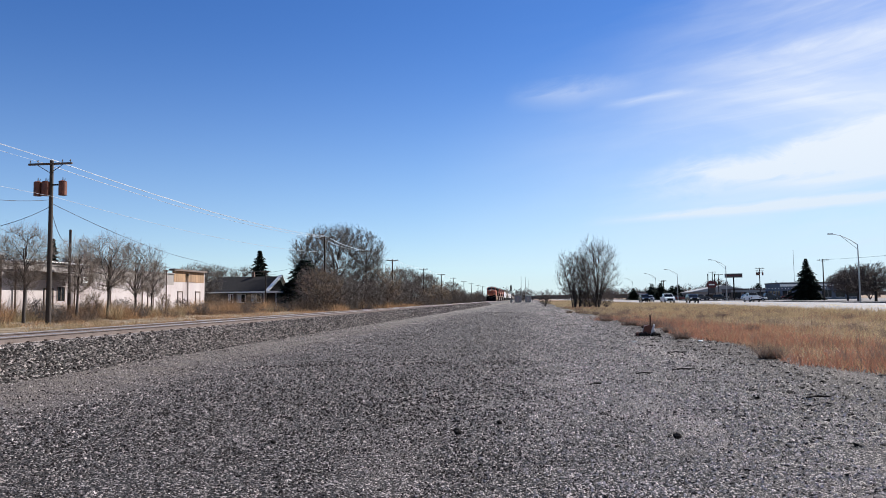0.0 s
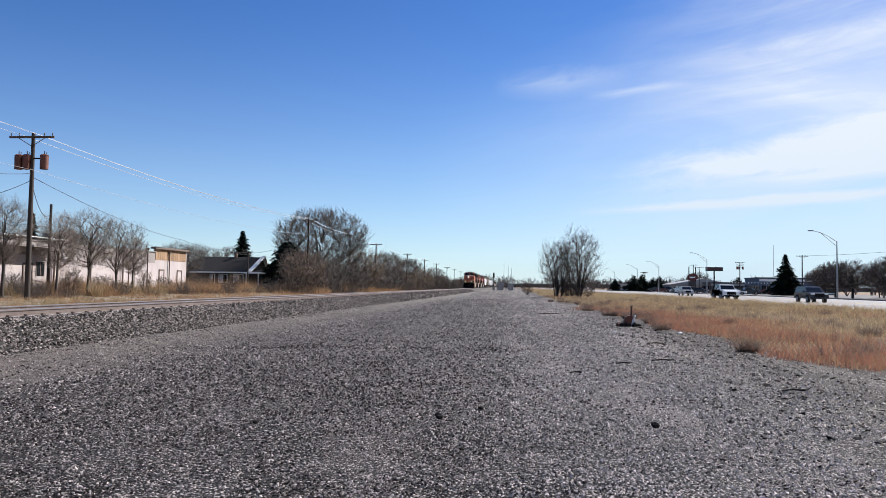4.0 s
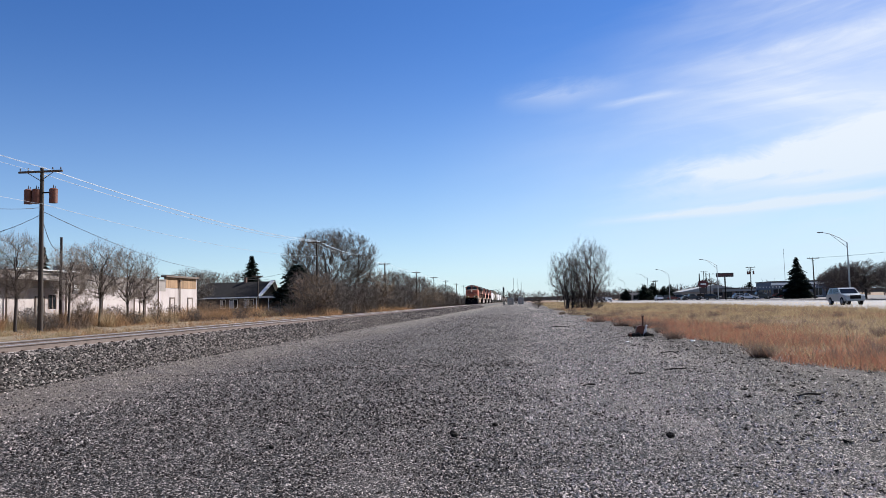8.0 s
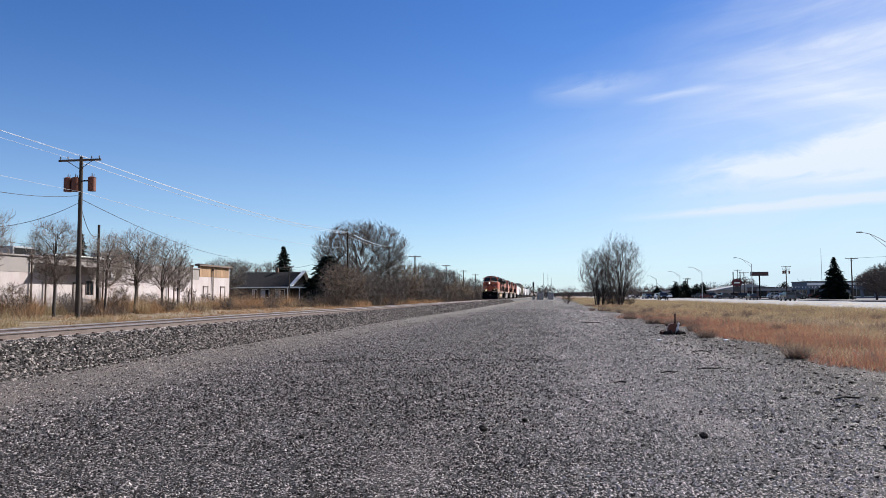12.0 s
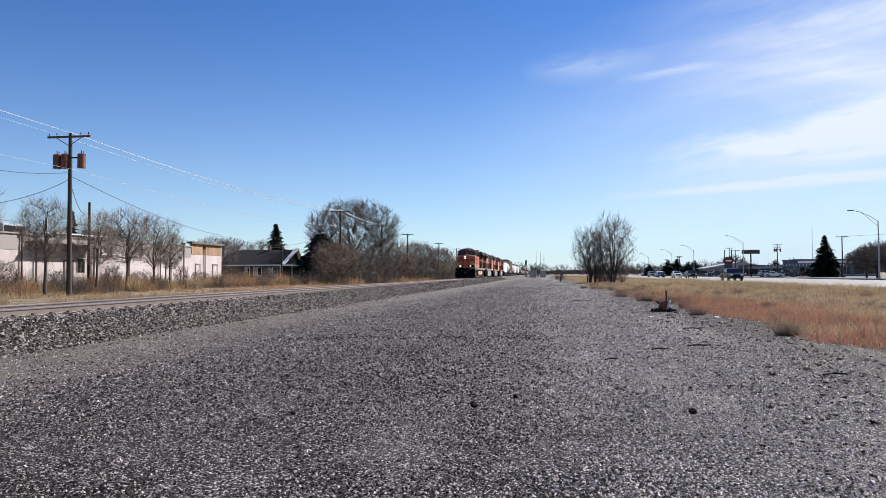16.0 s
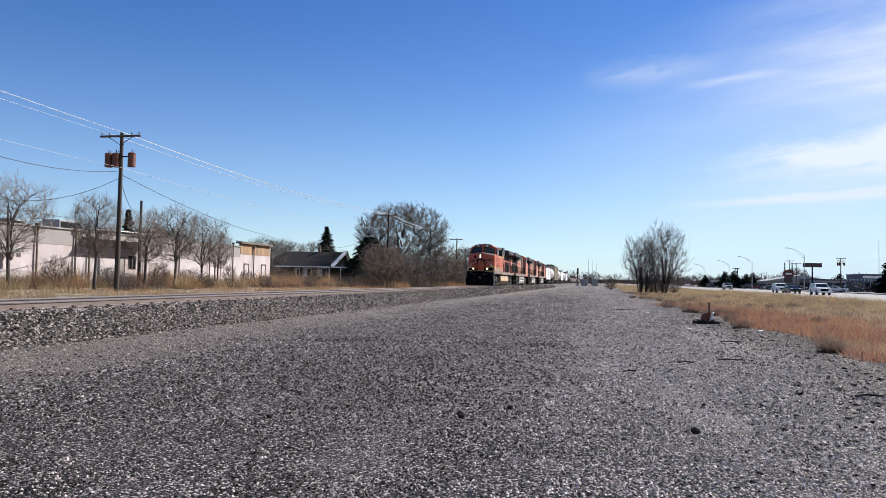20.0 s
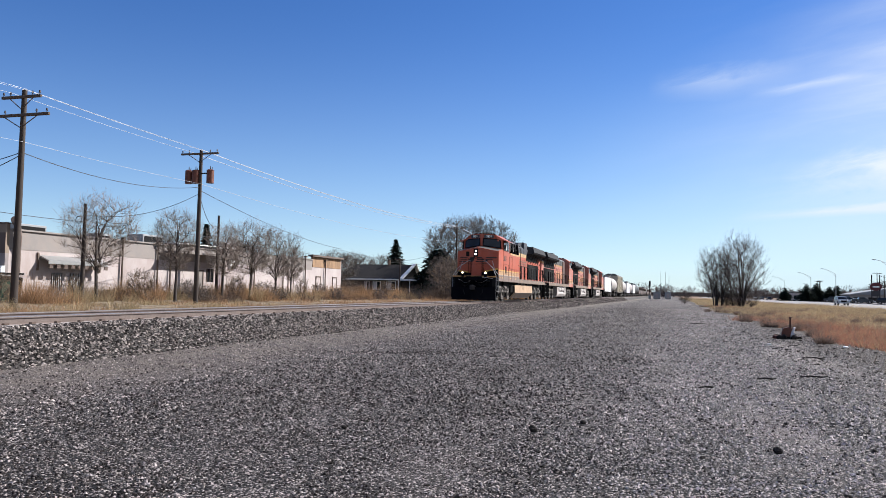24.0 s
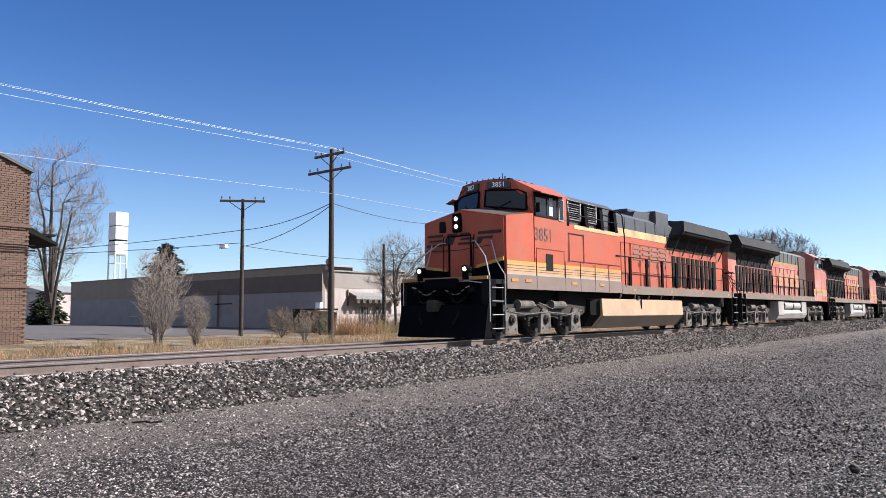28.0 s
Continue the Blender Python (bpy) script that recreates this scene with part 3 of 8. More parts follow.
def raw(name, verts, faces, material, smooth=False):
    """A mesh from arrays: verts (n, 3), faces (m, 3) or (m, 4)."""
    me = bpy.data.meshes.new(name)
    verts = np.asarray(verts, dtype=np.float32)
    faces = np.asarray(faces, dtype=np.int32)
    k = faces.shape[1]
    me.vertices.add(len(verts))
    me.vertices.foreach_set("co", verts.ravel())
    me.loops.add(faces.size)
    me.loops.foreach_set("vertex_index", faces.ravel())
    me.polygons.add(len(faces))
    me.polygons.foreach_set("loop_start", np.arange(0, faces.size, k, dtype=np.int32))
    me.update(calc_edges=True)
    me.materials.append(M[material] if isinstance(material, str) else material)
    me.polygons.foreach_set("use_smooth", [bool(smooth)] * len(faces))
    return me


def text_mesh(s, size, extrude=0.0, shear=0.0, material="letter_shade", bold=0.0):
    cu = bpy.data.curves.new("lettering", "FONT")
    cu.body, cu.size, cu.extrude, cu.shear, cu.offset = s, size, extrude, shear, bold
    cu.align_x, cu.align_y = "CENTER", "CENTER"
    cu.resolution_u = 2
    ob = bpy.data.objects.new("lettering", cu)
    scene.collection.objects.link(ob)
    me = bpy.data.meshes.new_from_object(ob.evaluated_get(bpy.context.evaluated_depsgraph_get()))
    bpy.data.objects.remove(ob)
    me.materials.clear()
    me.materials.append(M[material])
    return me


rng = np.random.default_rng(7)


# ---- the lie of the land ----
XT, ZR = -11.97, 0.917          # track centre and rail top
PROF_X = [-4000, -60, -38, -33, -28, -20, -16.2, -14.6, -13.75, -10.25, -9.45, -8.2, -6.8, 6.0, 8.0, 14, 22, 24.6, 52, 60, 4000]
PROF_Z = [0.9, 0.9, 0.66, 0.55, 0.38, 0.40, 0.42, 0.40, 0.30, 0.25, 0.17, 0.06, 0.0, 0.0, 0.02, -0.02, 0.12, 0.26, 0.26, 0.25, 0.3]


def ground_z(x, y=0.0):
    return np.interp(x, PROF_X, PROF_Z)


# ---- ground, track, road ----
def make_ground():
    xs = sorted(set([-4000, -1500, -600, -250, -120, -80] + PROF_X + list(np.arange(-34, 26, 1.0)) + [30, 36, 42, 48, 70, 100, 180, 400, 1000]))
    ys = sorted(set([-4000, -1000, -300, -120, -60, -30, -15, -8] + list(np.arange(-4, 60, 1.0)) + list(np.arange(60, 200, 6.0)) + [220, 260, 300, 400, 600, 900, 1500, 2500, 4200]))
    V = []
    for y in ys:
        for x in xs:
            z = float(ground_z(x))
            if -9.3 < x < 24 and 0 < y < 140:
                z += 0.045 * noise.noise((x * 0.3, y * 0.18, 0)) + 0.02 * noise.noise((x * 0.9, y * 0.7, 5))
            V.append((x, y, z))
    n = len(xs)
    F = [(j * n + i, j * n + i + 1, (j + 1) * n + i + 1, (j + 1) * n + i) for j in range(len(ys) - 1) for i in range(n - 1)]
    tagged(new("ground", raw("ground", V, F, "ground", smooth=True)), "grey crushed-gravel yard with dusty patches beside dry field", "ground", kind="structure")


def gz(x, y):
    """Height of the ground sheet at a spot, with its small undulations."""
    z = float(ground_z(x))
    if -9.3 < x < 24 and 0 < y < 140:
        z += 0.045 * noise.noise((x * 0.3, y * 0.18, 0)) + 0.02 * noise.noise((x * 0.9, y * 0.7, 5))
    return z


make_ground()

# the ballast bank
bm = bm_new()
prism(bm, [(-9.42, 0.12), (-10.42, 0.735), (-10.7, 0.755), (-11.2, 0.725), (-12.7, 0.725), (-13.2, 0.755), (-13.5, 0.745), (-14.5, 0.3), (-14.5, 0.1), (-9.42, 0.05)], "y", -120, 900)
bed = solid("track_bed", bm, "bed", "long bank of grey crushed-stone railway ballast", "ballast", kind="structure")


def rail_prof(cx, head):
    z = ZR
    if head:
        return [(cx - 0.034, z - 0.012), (cx + 0.034, z - 0.012), (cx + 0.034, z - 0.003), (cx + 0.026, z), (cx - 0.026, z), (cx - 0.034, z - 0.003)]
    z -= 0.012
    return [(cx - 0.07, z - 0.16), (cx + 0.07, z - 0.16), (cx + 0.07, z - 0.148), (cx + 0.012, z - 0.125), (cx + 0.012, z - 0.032), (cx + 0.034, z - 0.022), (cx + 0.034, z),
            (cx - 0.034, z), (cx - 0.034, z - 0.022), (cx - 0.012, z - 0.032), (cx - 0.012, z - 0.125), (cx - 0.07, z - 0.148)]


for sx in (0.72, -0.72):
    r = thing("rail", "rust-brown steel rail with a polished running top", "rail", XT + sx, 0, 0, group="rails of the track", kind="structure")
    bm = bm_new()
    prism(bm, [(u - XT - sx, w) for u, w in rail_prof(XT + sx, False)], "y", -120, 900)
    part("rail_body", bm, "rail", r)
    bm = bm_new()
    prism(bm, [(u - XT - sx, w) for u, w in rail_prof(XT + sx, True)], "y", -120, 900)
    part("rail_head", bm, "rail_top", r, "polished running surface")


# concrete ties under the rails
bm = bm_new()
prism(bm, [(-1.3, 0.56), (1.3, 0.56), (1.3, 0.765), (0.95, 0.775), (0.5, 0.75), (-0.5, 0.75), (-0.95, 0.775), (-1.3, 0.765)], "y", -0.13, 0.13)
tie_me = mesh_of("tie", bm, "tie")
for k in range(300):
    part_me("tie", tie_me, bed, pose(XT, -4 + k * 0.61, 0))
bm = bm_new()
for k in range(300, 800):
    y = -4 + k * 0.61
    prism(bm, [(XT - 1.3, 0.56), (XT + 1.3, 0.56), (XT + 1.3, 0.77), (XT - 1.3, 0.77)], "y", y - 0.13, y + 0.13)
tagged(part("far_ties", bm, "tie", bed), kind="stuff")
bm = bm_new()
for k in range(150):
    y = -4 + k * 0.61
    for sx in (0.72, -0.72):
        for e in (-0.11, 0.11):
            box(bm, XT + sx + e - 0.035, XT + sx + e + 0.035, y - 0.05, y + 0.05, 0.755, 0.80)
tagged(part("rail_clips", bm, "clip", bed), kind="stuff")


def stones(n, xa, xb, ya, yb, smin, smax, zf, flat=0.7, ybias=1.0, seed=1, blocky=False):
    """Angular stones strewn over a stretch, as arrays of vertices and triangles."""
    g = np.random.default_rng(seed)
    x = g.uniform(xa, xb, n)
    y = ya + (yb - ya) * g.random(n) ** ybias
    s = smin + (smax - smin) * g.random(n) ** 2.0
    oct_ = np.array([(1, 0, 0), (-1, 0, 0), (0, 1, 0), (0, -1, 0), (0, 0, 1), (0, 0, -1)], float)
    V = oct_[None] * g.uniform(0.55, 1.15, (n, 6, 1)) + g.normal(0, 0.16, (n, 6, 3))
    if blocky:
        # a broken ridge in place of a single peak
        V[:, 4] = np.stack([g.uniform(0.2, 0.7, n), g.normal(0, 0.25, n), g.uniform(0.35, 0.95, n)], 1)
        V[:, 5] = np.stack([g.uniform(-0.7, -0.2, n), g.normal(0, 0.25, n), g.uniform(0.35, 0.95, n)], 1)
    a = g.uniform(0, 6.283, n)
    ca, sa = np.cos(a)[:, None], np.sin(a)[:, None]
    tilt = g.uniform(-0.55, 0.55, (n, 1))
    X, Y, Z = V[..., 0], V[..., 1], V[..., 2]
    Y, Z = Y * np.cos(tilt) - Z * np.sin(tilt), Y * np.sin(tilt) + Z * np.cos(tilt)
    X, Y = X * ca - Y * sa, X * sa + Y * ca
    sc = s[:, None]
    P = np.stack([x[:, None] + X * sc, y[:, None] + Y * sc, zf(x, y)[:, None] + Z * sc * flat + sc * 0.16], -1)
    f = np.array([(0, 2, 4), (2, 1, 4), (1, 3, 4), (3, 0, 4)])
    if blocky:
        f = np.array([(0, 2, 4), (2, 5, 4), (2, 1, 5), (1, 3, 5), (3, 4, 5), (3, 0, 4)])
    F = (f[None] + (np.arange(n) * 6)[:, None, None]).reshape(-1, 3)
    return P.reshape(-1, 3), F


def stuff(name, sets, material, label, category):
    off, VV, FF = 0, [], []
    for V, F in sets:
        VV.append(V)
        FF.append(F + off)
        off += len(V)
    return tagged(new(name, raw(name, np.concatenate(VV), np.concatenate(FF), material)), label, category, kind="stuff")


def bank_z(x, y):
    return np.interp(x, [-14.5, -13.5, -13.2, -12.7, -11.2, -10.7, -10.42, -9.42, -9.0], [0.3, 0.745, 0.755, 0.725, 0.725, 0.755, 0.735, 0.12, 0.12])


def yard_z(x, y):
    return np.array([gz(a, b) for a, b in zip(x, y)])


stuff("ballast_stones", [stones(40000, -10.85, -9.2, -2, 26, 0.019, 0.046, bank_z, 1.0, seed=2, blocky=True), stones(23000, -10.85, -9.2, 26, 60, 0.024, 0.056, bank_z, 1.0, seed=3, blocky=True),
      stones(12000, -10.85, -9.2, 60, 190, 0.05, 0.12, bank_z, 0.95, seed=4), stones(4000, -12.5, -11.4, 0, 50, 0.02, 0.045, bank_z, 0.7, seed=5), stones(3500, -14.3, -12.9, 0, 50, 0.03, 0.06, bank_z, 0.8, seed=6)],
      "ballast", "loose angular grey ballast stones on the bank", "ballast")


def fan(n, r0, r1, b0, b1, smin, smax, seed):
    """Gravel over a fan-shaped stretch of the yard, thicker near its apex."""
    g = np.random.default_rng(seed)
    r = r0 * (r1 / r0) ** g.random(n)
    a = np.radians(g.uniform(b0, b1, n) + g.normal(0, 9, n))
    x, y = 0.3 + r * np.sin(a), 0.2 + r * np.cos(a)
    k = (x > -9.3) & (x < 3.9 + 2.8 * g.random(n) ** 2) & (g.random(n) < (r - 1.8) / 2.2) & (g.random(n) < np.clip((x + 8.7) / 1.9, 0.2, 1.0))
    V, F = stones(int(k.sum()), 0, 1, 0, 1, smin, smax, lambda u, w: np.zeros(len(u)), 1.05, seed=seed + 1, blocky=True)
    x, y, r = x[k], y[k], r[k]
    g2 = np.random.default_rng(seed + 1)
    u, w = g2.uniform(0, 1, len(x)), 0 + 1 * g2.random(len(x)) ** 1.0
    P = V.reshape(-1, 6, 3) - np.stack([u, w, np.zeros(len(x))], 1)[:, None]
    P = P * np.clip(r / 8, 0.95, 1.2 + 0.018 * r)[:, None, None] + np.stack([x, y, yard_z(x, y)], 1)[:, None]
    return P.reshape(-1, 3), F


stuff("yard_gravel", [fan(185000, 1.9, 19, -84, 32, 0.0068, 0.0205, 11), fan(70000, 18, 90, -40, 26, 0.0065, 0.020, 13), stones(26000, -9.2, 5.0, -14, 8, 0.007, 0.018, yard_z, 0.7, seed=17), stones(17000, -9.35, -7.5, 0, 45, 0.006, 0.019, yard_z, 0.9, ybias=1.2, seed=19, blocky=True)],
      "stone", "loose crushed grey gravel strewn over the yard", "gravel")
# single dark stones that stand out
for i, (x, y, s) in enumerate(((-0.87, 8.79, 0.062), (-0.4, 9.55, 0.045), (1.63, 8.72, 0.055), (-2.9, 8.2, 0.035), (-2.3, 9.1, 0.03))):
    bm = bm_new()
    bmesh.ops.create_icosphere(bm, subdivisions=2, radius=s)
    for v in bm.verts:
        v.co *= 0.8 + 0.5 * noise.noise(v.co * 14 + Vector((i * 7, 0, 0)))
        v.co.z *= 0.85
    ob = solid("rock", bm, "wood_dk", "small dark rock lying on the gravel", "rock", "dark rocks on the yard")
    ob.matrix_world = pose(x, y, gz(x, y) + s * 0.6)

# road along the far side of the field
bm = bm_new()
box(bm, 25.0, 51.0, -300, 900, 0.06, 0.30)
road = solid("road", bm, "asphalt", "pale sun-bleached asphalt highway with several lanes", "road", kind="structure")
bm = bm_new()
for x, w in ((25.6, 0.06), (50.4, 0.06)):
    box(bm, x - w, x + w, -100, 700, 0.300, 0.304)
for x in (31.2, 44.8):
    for y in range(0, 480, 12):
        box(bm, x - 0.06, x + 0.06, y, y + 3, 0.300, 0.304)
part("lane_line", bm, "paint_w", road, "worn white lane lines")
bm = bm_new()
for x in (36.4, 36.7, 39.6, 39.9):
    box(bm, x - 0.05, x + 0.05, -100, 700, 0.300, 0.304)
part("median_line", bm, "paint_y", road, "faded yellow median lines")
bm = bm_new()
box(bm, 51.0, 51.25, -300, 900, 0.05, 0.44, 0.02)
solid("kerb", bm, "pad", "low concrete kerb on the far side of the road", "kerb", kind="structure")
bm = bm_new()
box(bm, 56.5, 120, 70, 520, 0.1, 0.33)
solid("parking_lot", bm, "pad", "pale paved parking lot in front of the shops", "pavement", kind="structure")
# lot behind the track
bm = bm_new()
prism(bm, [(-96, 0.72), (-34.5, 0.5), (-34.5, 0.612), (-38, 0.70), (-60, 0.94), (-96, 0.96)], "y", 15.5, 34.4)
solid("lot", bm, "pad", "bare pale paved lot beside the low building", "pavement", kind="structure")
# low hills at the horizon
g = np.random.default_rng(21)
V, F = [], []
for i, ang in enumerate(np.linspace(-75, 75, 151)):
    a = radians(ang)
    h = 7.5 + 3.5 * noise.noise((ang * 0.09, 0, 3)) + 1.2 * noise.noise((ang * 0.6, 4, 0))
    V += [(1500 * math.sin(a), 1500 * math.cos(a), -1), (1500 * math.sin(a), 1500 * math.cos(a), h), (1800 * math.sin(a), 1800 * math.cos(a), h)]
    if i:
        k = i * 3
        F += [(k - 3, k, k + 1, k - 2), (k - 2, k + 1, k + 2, k - 1)]
tagged(new("backdrop_hills", raw("hills", V, F, "hill")), "low hazy brown hills along the horizon", "hills", kind="structure")

# ---- trees, shrubs and grass ----
class Wood:
    """Collects tapered limbs as arrays."""
    def __init__(self):
        self.v, self.f, self.n = [], [], 0

    def limb(self, p, q, r0, r1, seg):
        p, q = np.asarray(p, float), np.asarray(q, float)
        d = q - p
        L = np.linalg.norm(d)
        if L < 1e-6:
            return
        d /= L
        u = np.cross(d, (0.31, 0.95, 0.05) if abs(d[2]) > 0.9 else (0, 0, 1))
        u /= np.linalg.norm(u)
        w = np.cross(d, u)
        a = np.arange(seg) * 2 * math.pi / seg
        ring = np.cos(a)[:, None] * u + np.sin(a)[:, None] * w
        self.v.append(np.concatenate([p + ring * r0, q + ring * r1]))
        k = np.arange(seg)
        k2 = (k + 1) % seg
        self.f.append(np.stack([k, k2, k2 + seg, k + seg], 1) + self.n)
        self.n += 2 * seg

    def mesh(self, name, material):
        return raw(name, np.concatenate(self.v), np.concatenate(self.f), material, smooth=True)


def crown_wood(seed, H, R, z0, counts, stems=1, base=0.0, rise=0.5, lumps=0.25, rt=0.2, rm=0.012, tw=0.5, inner=0.5, top=0.0, vase=0.0):
    """Limbs, branches and twigs that fill a lumpy rounded crown; returns the wood and the twigs."""
    g = np.random.default_rng(seed)
    n1, n2, n3, n4 = counts
    zc, rz = (H + z0) / 2, (H - z0) / 2
    wood, fine = Wood(), Wood()

    def crown(n, lo, hi):
        d = g.normal(0, 1, (n, 3))
        d /= np.linalg.norm(d, axis=1)[:, None]
        f = (lo ** 3 + (hi ** 3 - lo ** 3) * g.random(n)) ** (1 / 3)
        e = np.array([1 + lumps * noise.noise(Vector(q) * 1.9 + Vector((seed * 0.37, 0, 0))) for q in d])
        p = d * (f * e)[:, None] * np.array((R, R, rz))
        p[:, 2] += zc
        if vase:
            k = np.clip((p[:, 2] - z0) / (H - z0), 0.02, 1) ** 0.6
            p[:, :2] *= (1 - vase + vase * k)[:, None] * (1 + 0.25 * vase)
        if top:
            p[:, 2] *= 1 + top * np.clip(p[:, 0] / R, -1, 1)
        p[:, 2] = np.maximum(p[:, 2], 0.15 * H * g.random(n))
        return p

    def bow(into, a, b, r0, r1, seg, steps, up, jit):
        L = np.linalg.norm(b - a)
        c = a + (b - a) * 0.5 + g.normal(0, jit * L, 3)
        c[:2] = a[:2] + (c[:2] - a[:2]) * (1 - up)
        last, rl, pts = a, r0, []
        for s in range(1, steps + 1):
            u = s / steps
            q = a * (1 - u) ** 2 + 2 * c * u * (1 - u) + b * u * u
            if s < steps:
                q = q + g.normal(0, jit * L * 0.25, 3)
            rr = r0 + (r1 - r0) * u
            into.limb(last, q, rl, rr, seg)
            last, rl = q, rr
            pts.append(q)
        return pts

    def near(P, q, w):
        dz = P[:, 2] - q[2]
        return int(np.argmin(np.linalg.norm(P - q, axis=1) + np.maximum(0, dz + 0.12 * R) * w))

    A, B, C = crown(n1, 0.3, 0.7), crown(n2, 0.45, 0.88), crown(n3, inner, 1.0)
    if stems == 1:
        bow(wood, np.array((0, 0, -0.15)), np.array((g.normal(0, 0.06 * R), g.normal(0, 0.06 * R), zc + 0.3 * rz)), rt, rt * 0.3, 7, 5, 0.3, 0.02)
    roots = [np.array((base * math.sqrt(g.random()) * math.cos(a), base * math.sqrt(g.random()) * math.sin(a), -0.12)) for a in g.uniform(0, 6.283, stems)]
    PA = []
    for a in A:
        if stems == 1:
            h = math.hypot(a[0], a[1])
            s = np.array((0, 0, max(z0 * 0.8, min(zc, a[2] - h * (0.5 + rise)))))
            PA += bow(wood, s, a, rt * 0.42, rt * 0.12, 5, 5, rise * 0.6, 0.04)[1:]
        else:
            s = min(roots, key=lambda q: np.hypot(*(q[:2] - a[:2] * base / R)) + 0.3 * base * g.random())
            PA += bow(wood, s, a, rt, rt * 0.35, 5, 5, rise * 0.6, 0.025)[1:]
    PA, PB = np.array(PA), []
    for b in B:
        PB += bow(wood, PA[near(PA, b, 1.5)], b, max(rt * 0.11, rm * 1.8), rm * 1.2, 4, 4, rise * 0.5, 0.05)[1:]
    PB = np.array(PB)
    for c in C:
        b = PB[near(PB, c, 1.5)]
        bow(fine, b, c, rm * 1.15, rm * 0.6, 3, 2, rise * 0.4, 0.07)
        d = (c - b) / (np.linalg.norm(c - b) + 1e-6)
        for j in range(n4):
            s = b + (c - b) * g.uniform(0.2, 1.0)
            e = d + g.normal(0, 0.5, 3) + np.array((0, 0, rise * 0.9))
            e *= tw * g.uniform(0.4, 1.2) / np.linalg.norm(e)
            fine.limb(s, s + e, rm * 0.8, rm * 0.4, 3)
    return wood, fine


def crown_tree(label, seed, H, R, z0, counts, name="bare_tree", bark="bark_d", twig="twig_g", group="", **kw):
    """A leafless tree or shrub of height H and crown radius R."""
    wood, fine = crown_wood(seed, H, R, z0, counts, **kw)
    t = thing(name, label, "shrub" if "brush" in name or "shrub" in name else "tree", group=group)
    part_me("trunk", wood.mesh("trunk", bark), t)
    part_me("crown", fine.mesh("crown", twig), t, label="fine leafless twigs")
    return t


def woods(seed, spots):
    """Many far leafless trees as arrays: spots of (x, y, z, size)."""
    w, f = crown_wood(seed, 8.0, 4.6, 0.4, (4, 10, 56, 1), stems=2, base=0.5, rise=0.4, rt=0.14, rm=0.075, tw=1.0, inner=0.3)
    V, F = np.concatenate(w.v + f.v), [q for q in w.f] + [q + w.n for q in f.f]
    tri = np.concatenate([np.concatenate([q[:, [0, 1, 2]], q[:, [0, 2, 3]]]) for q in F])
    g = np.random.default_rng(seed)
    out = []
    for x, y, z, s in spots:
        a = g.uniform(0, 6.283)
        R_ = np.array(((math.cos(a), -math.sin(a), 0), (math.sin(a), math.cos(a), 0), (0, 0, 1)))
        out.append((V @ R_.T * s + np.array((x, y, z)), tri))
    return out


def conifer(label, seed, H, R, mat_n="needle", shape=1.0, tiers=38):
    """A spruce: a stem and whorls of drooping boughs of needle sprays."""
    g = np.random.default_rng(seed)
    t = thing("conifer", label, "tree")
    bm = bm_new()
    tube(bm, (0, 0, -0.1), (0, 0, H * 0.96), H * 0.018, 0.02, 7)
    part("trunk", bm, "bark_d", t)
    V, F, n = [], [], 0
    for k in range(tiers):
        f = k / tiers
        z = H * (0.07 + 0.92 * f)
        r = R * ((1 - f) ** shape) * (0.62 + 0.55 * g.random()) + 0.12
        m = int(7 + 8 * (1 - f))
        for j in range(m):
            a = j * 6.283 / m + g.uniform(-0.45, 0.45)
            rr = r * g.uniform(0.55, 1.2)
            if g.random() < 0.05:
                continue
            ca, sa = math.cos(a), math.sin(a)
            segs = max(2, int(rr / 0.35))
            for s in range(segs * 2):
                u = (s + g.random()) / (segs * 2)
                c = np.array((ca * rr * u, sa * rr * u, z - 0.28 * rr * u * u + g.normal(0, 0.08)))
                for q in range(3):
                    w = 0.30 + 0.34 * rr * (1 - u * 0.6) * 0.5
                    th = a + g.uniform(-1.3, 1.3)
                    tip = c + np.array((math.cos(th) * w, math.sin(th) * w, g.uniform(-0.28, 0.12) * w))
                    side = np.array((-math.sin(th), math.cos(th), g.uniform(-0.7, 0.7))) * w * 0.5
                    V += [c - side, c + side, tip]
                    F.append((n, n + 1, n + 2))
                    n += 3
    part_me("crown", raw("crown", V, F, mat_n), t, label="dense dark needles")
    return t


def place(t, x, y, rz=0, s=1.0, z=None, sz=None):
    """Stands a template's copy on the ground."""
    zz = gz(x, y) if z is None else z
    return copy_thing(t, pose(x, y, zz, 0, 0, rz) @ Matrix.Diagonal((s, s, sz or s, 1)))


def put(t, x, y, rz=0, s=1.0, z=None, sz=None):
    t.matrix_world = pose(x, y, gz(x, y) if z is None else z, 0, 0, rz) @ Matrix.Diagonal((s, s, sz or s, 1))
    return t


# small trees in the weeds in front of the white building
small = [crown_tree("small leafless tree in dry weeds by the track", s, h, r, 1.7, (12, 120, 1050, 3), group="small trees beside the track", twig="twig_s", rise=1.0, rt=0.115, rm=0.0065, tw=0.5, inner=0.35, vase=0.5, lumps=0.3) for s, h, r in ((31, 6.4, 2.5), (37, 6.2, 1.8))]
put(small[0], -31.6, 36.2)
put(small[1], -31.0, 42.6, 40)
for x, y, rz, s, k in ((-30.8, 47.7, 120, 0.92, 1), (-31.2, 52.1, 200, 1.0, 0), (-31.4, 56.6, 310, 0.95, 0), (-33.0, 62.0, 160, 0.8, 1)):
    place(small[k], x, y, rz, s)
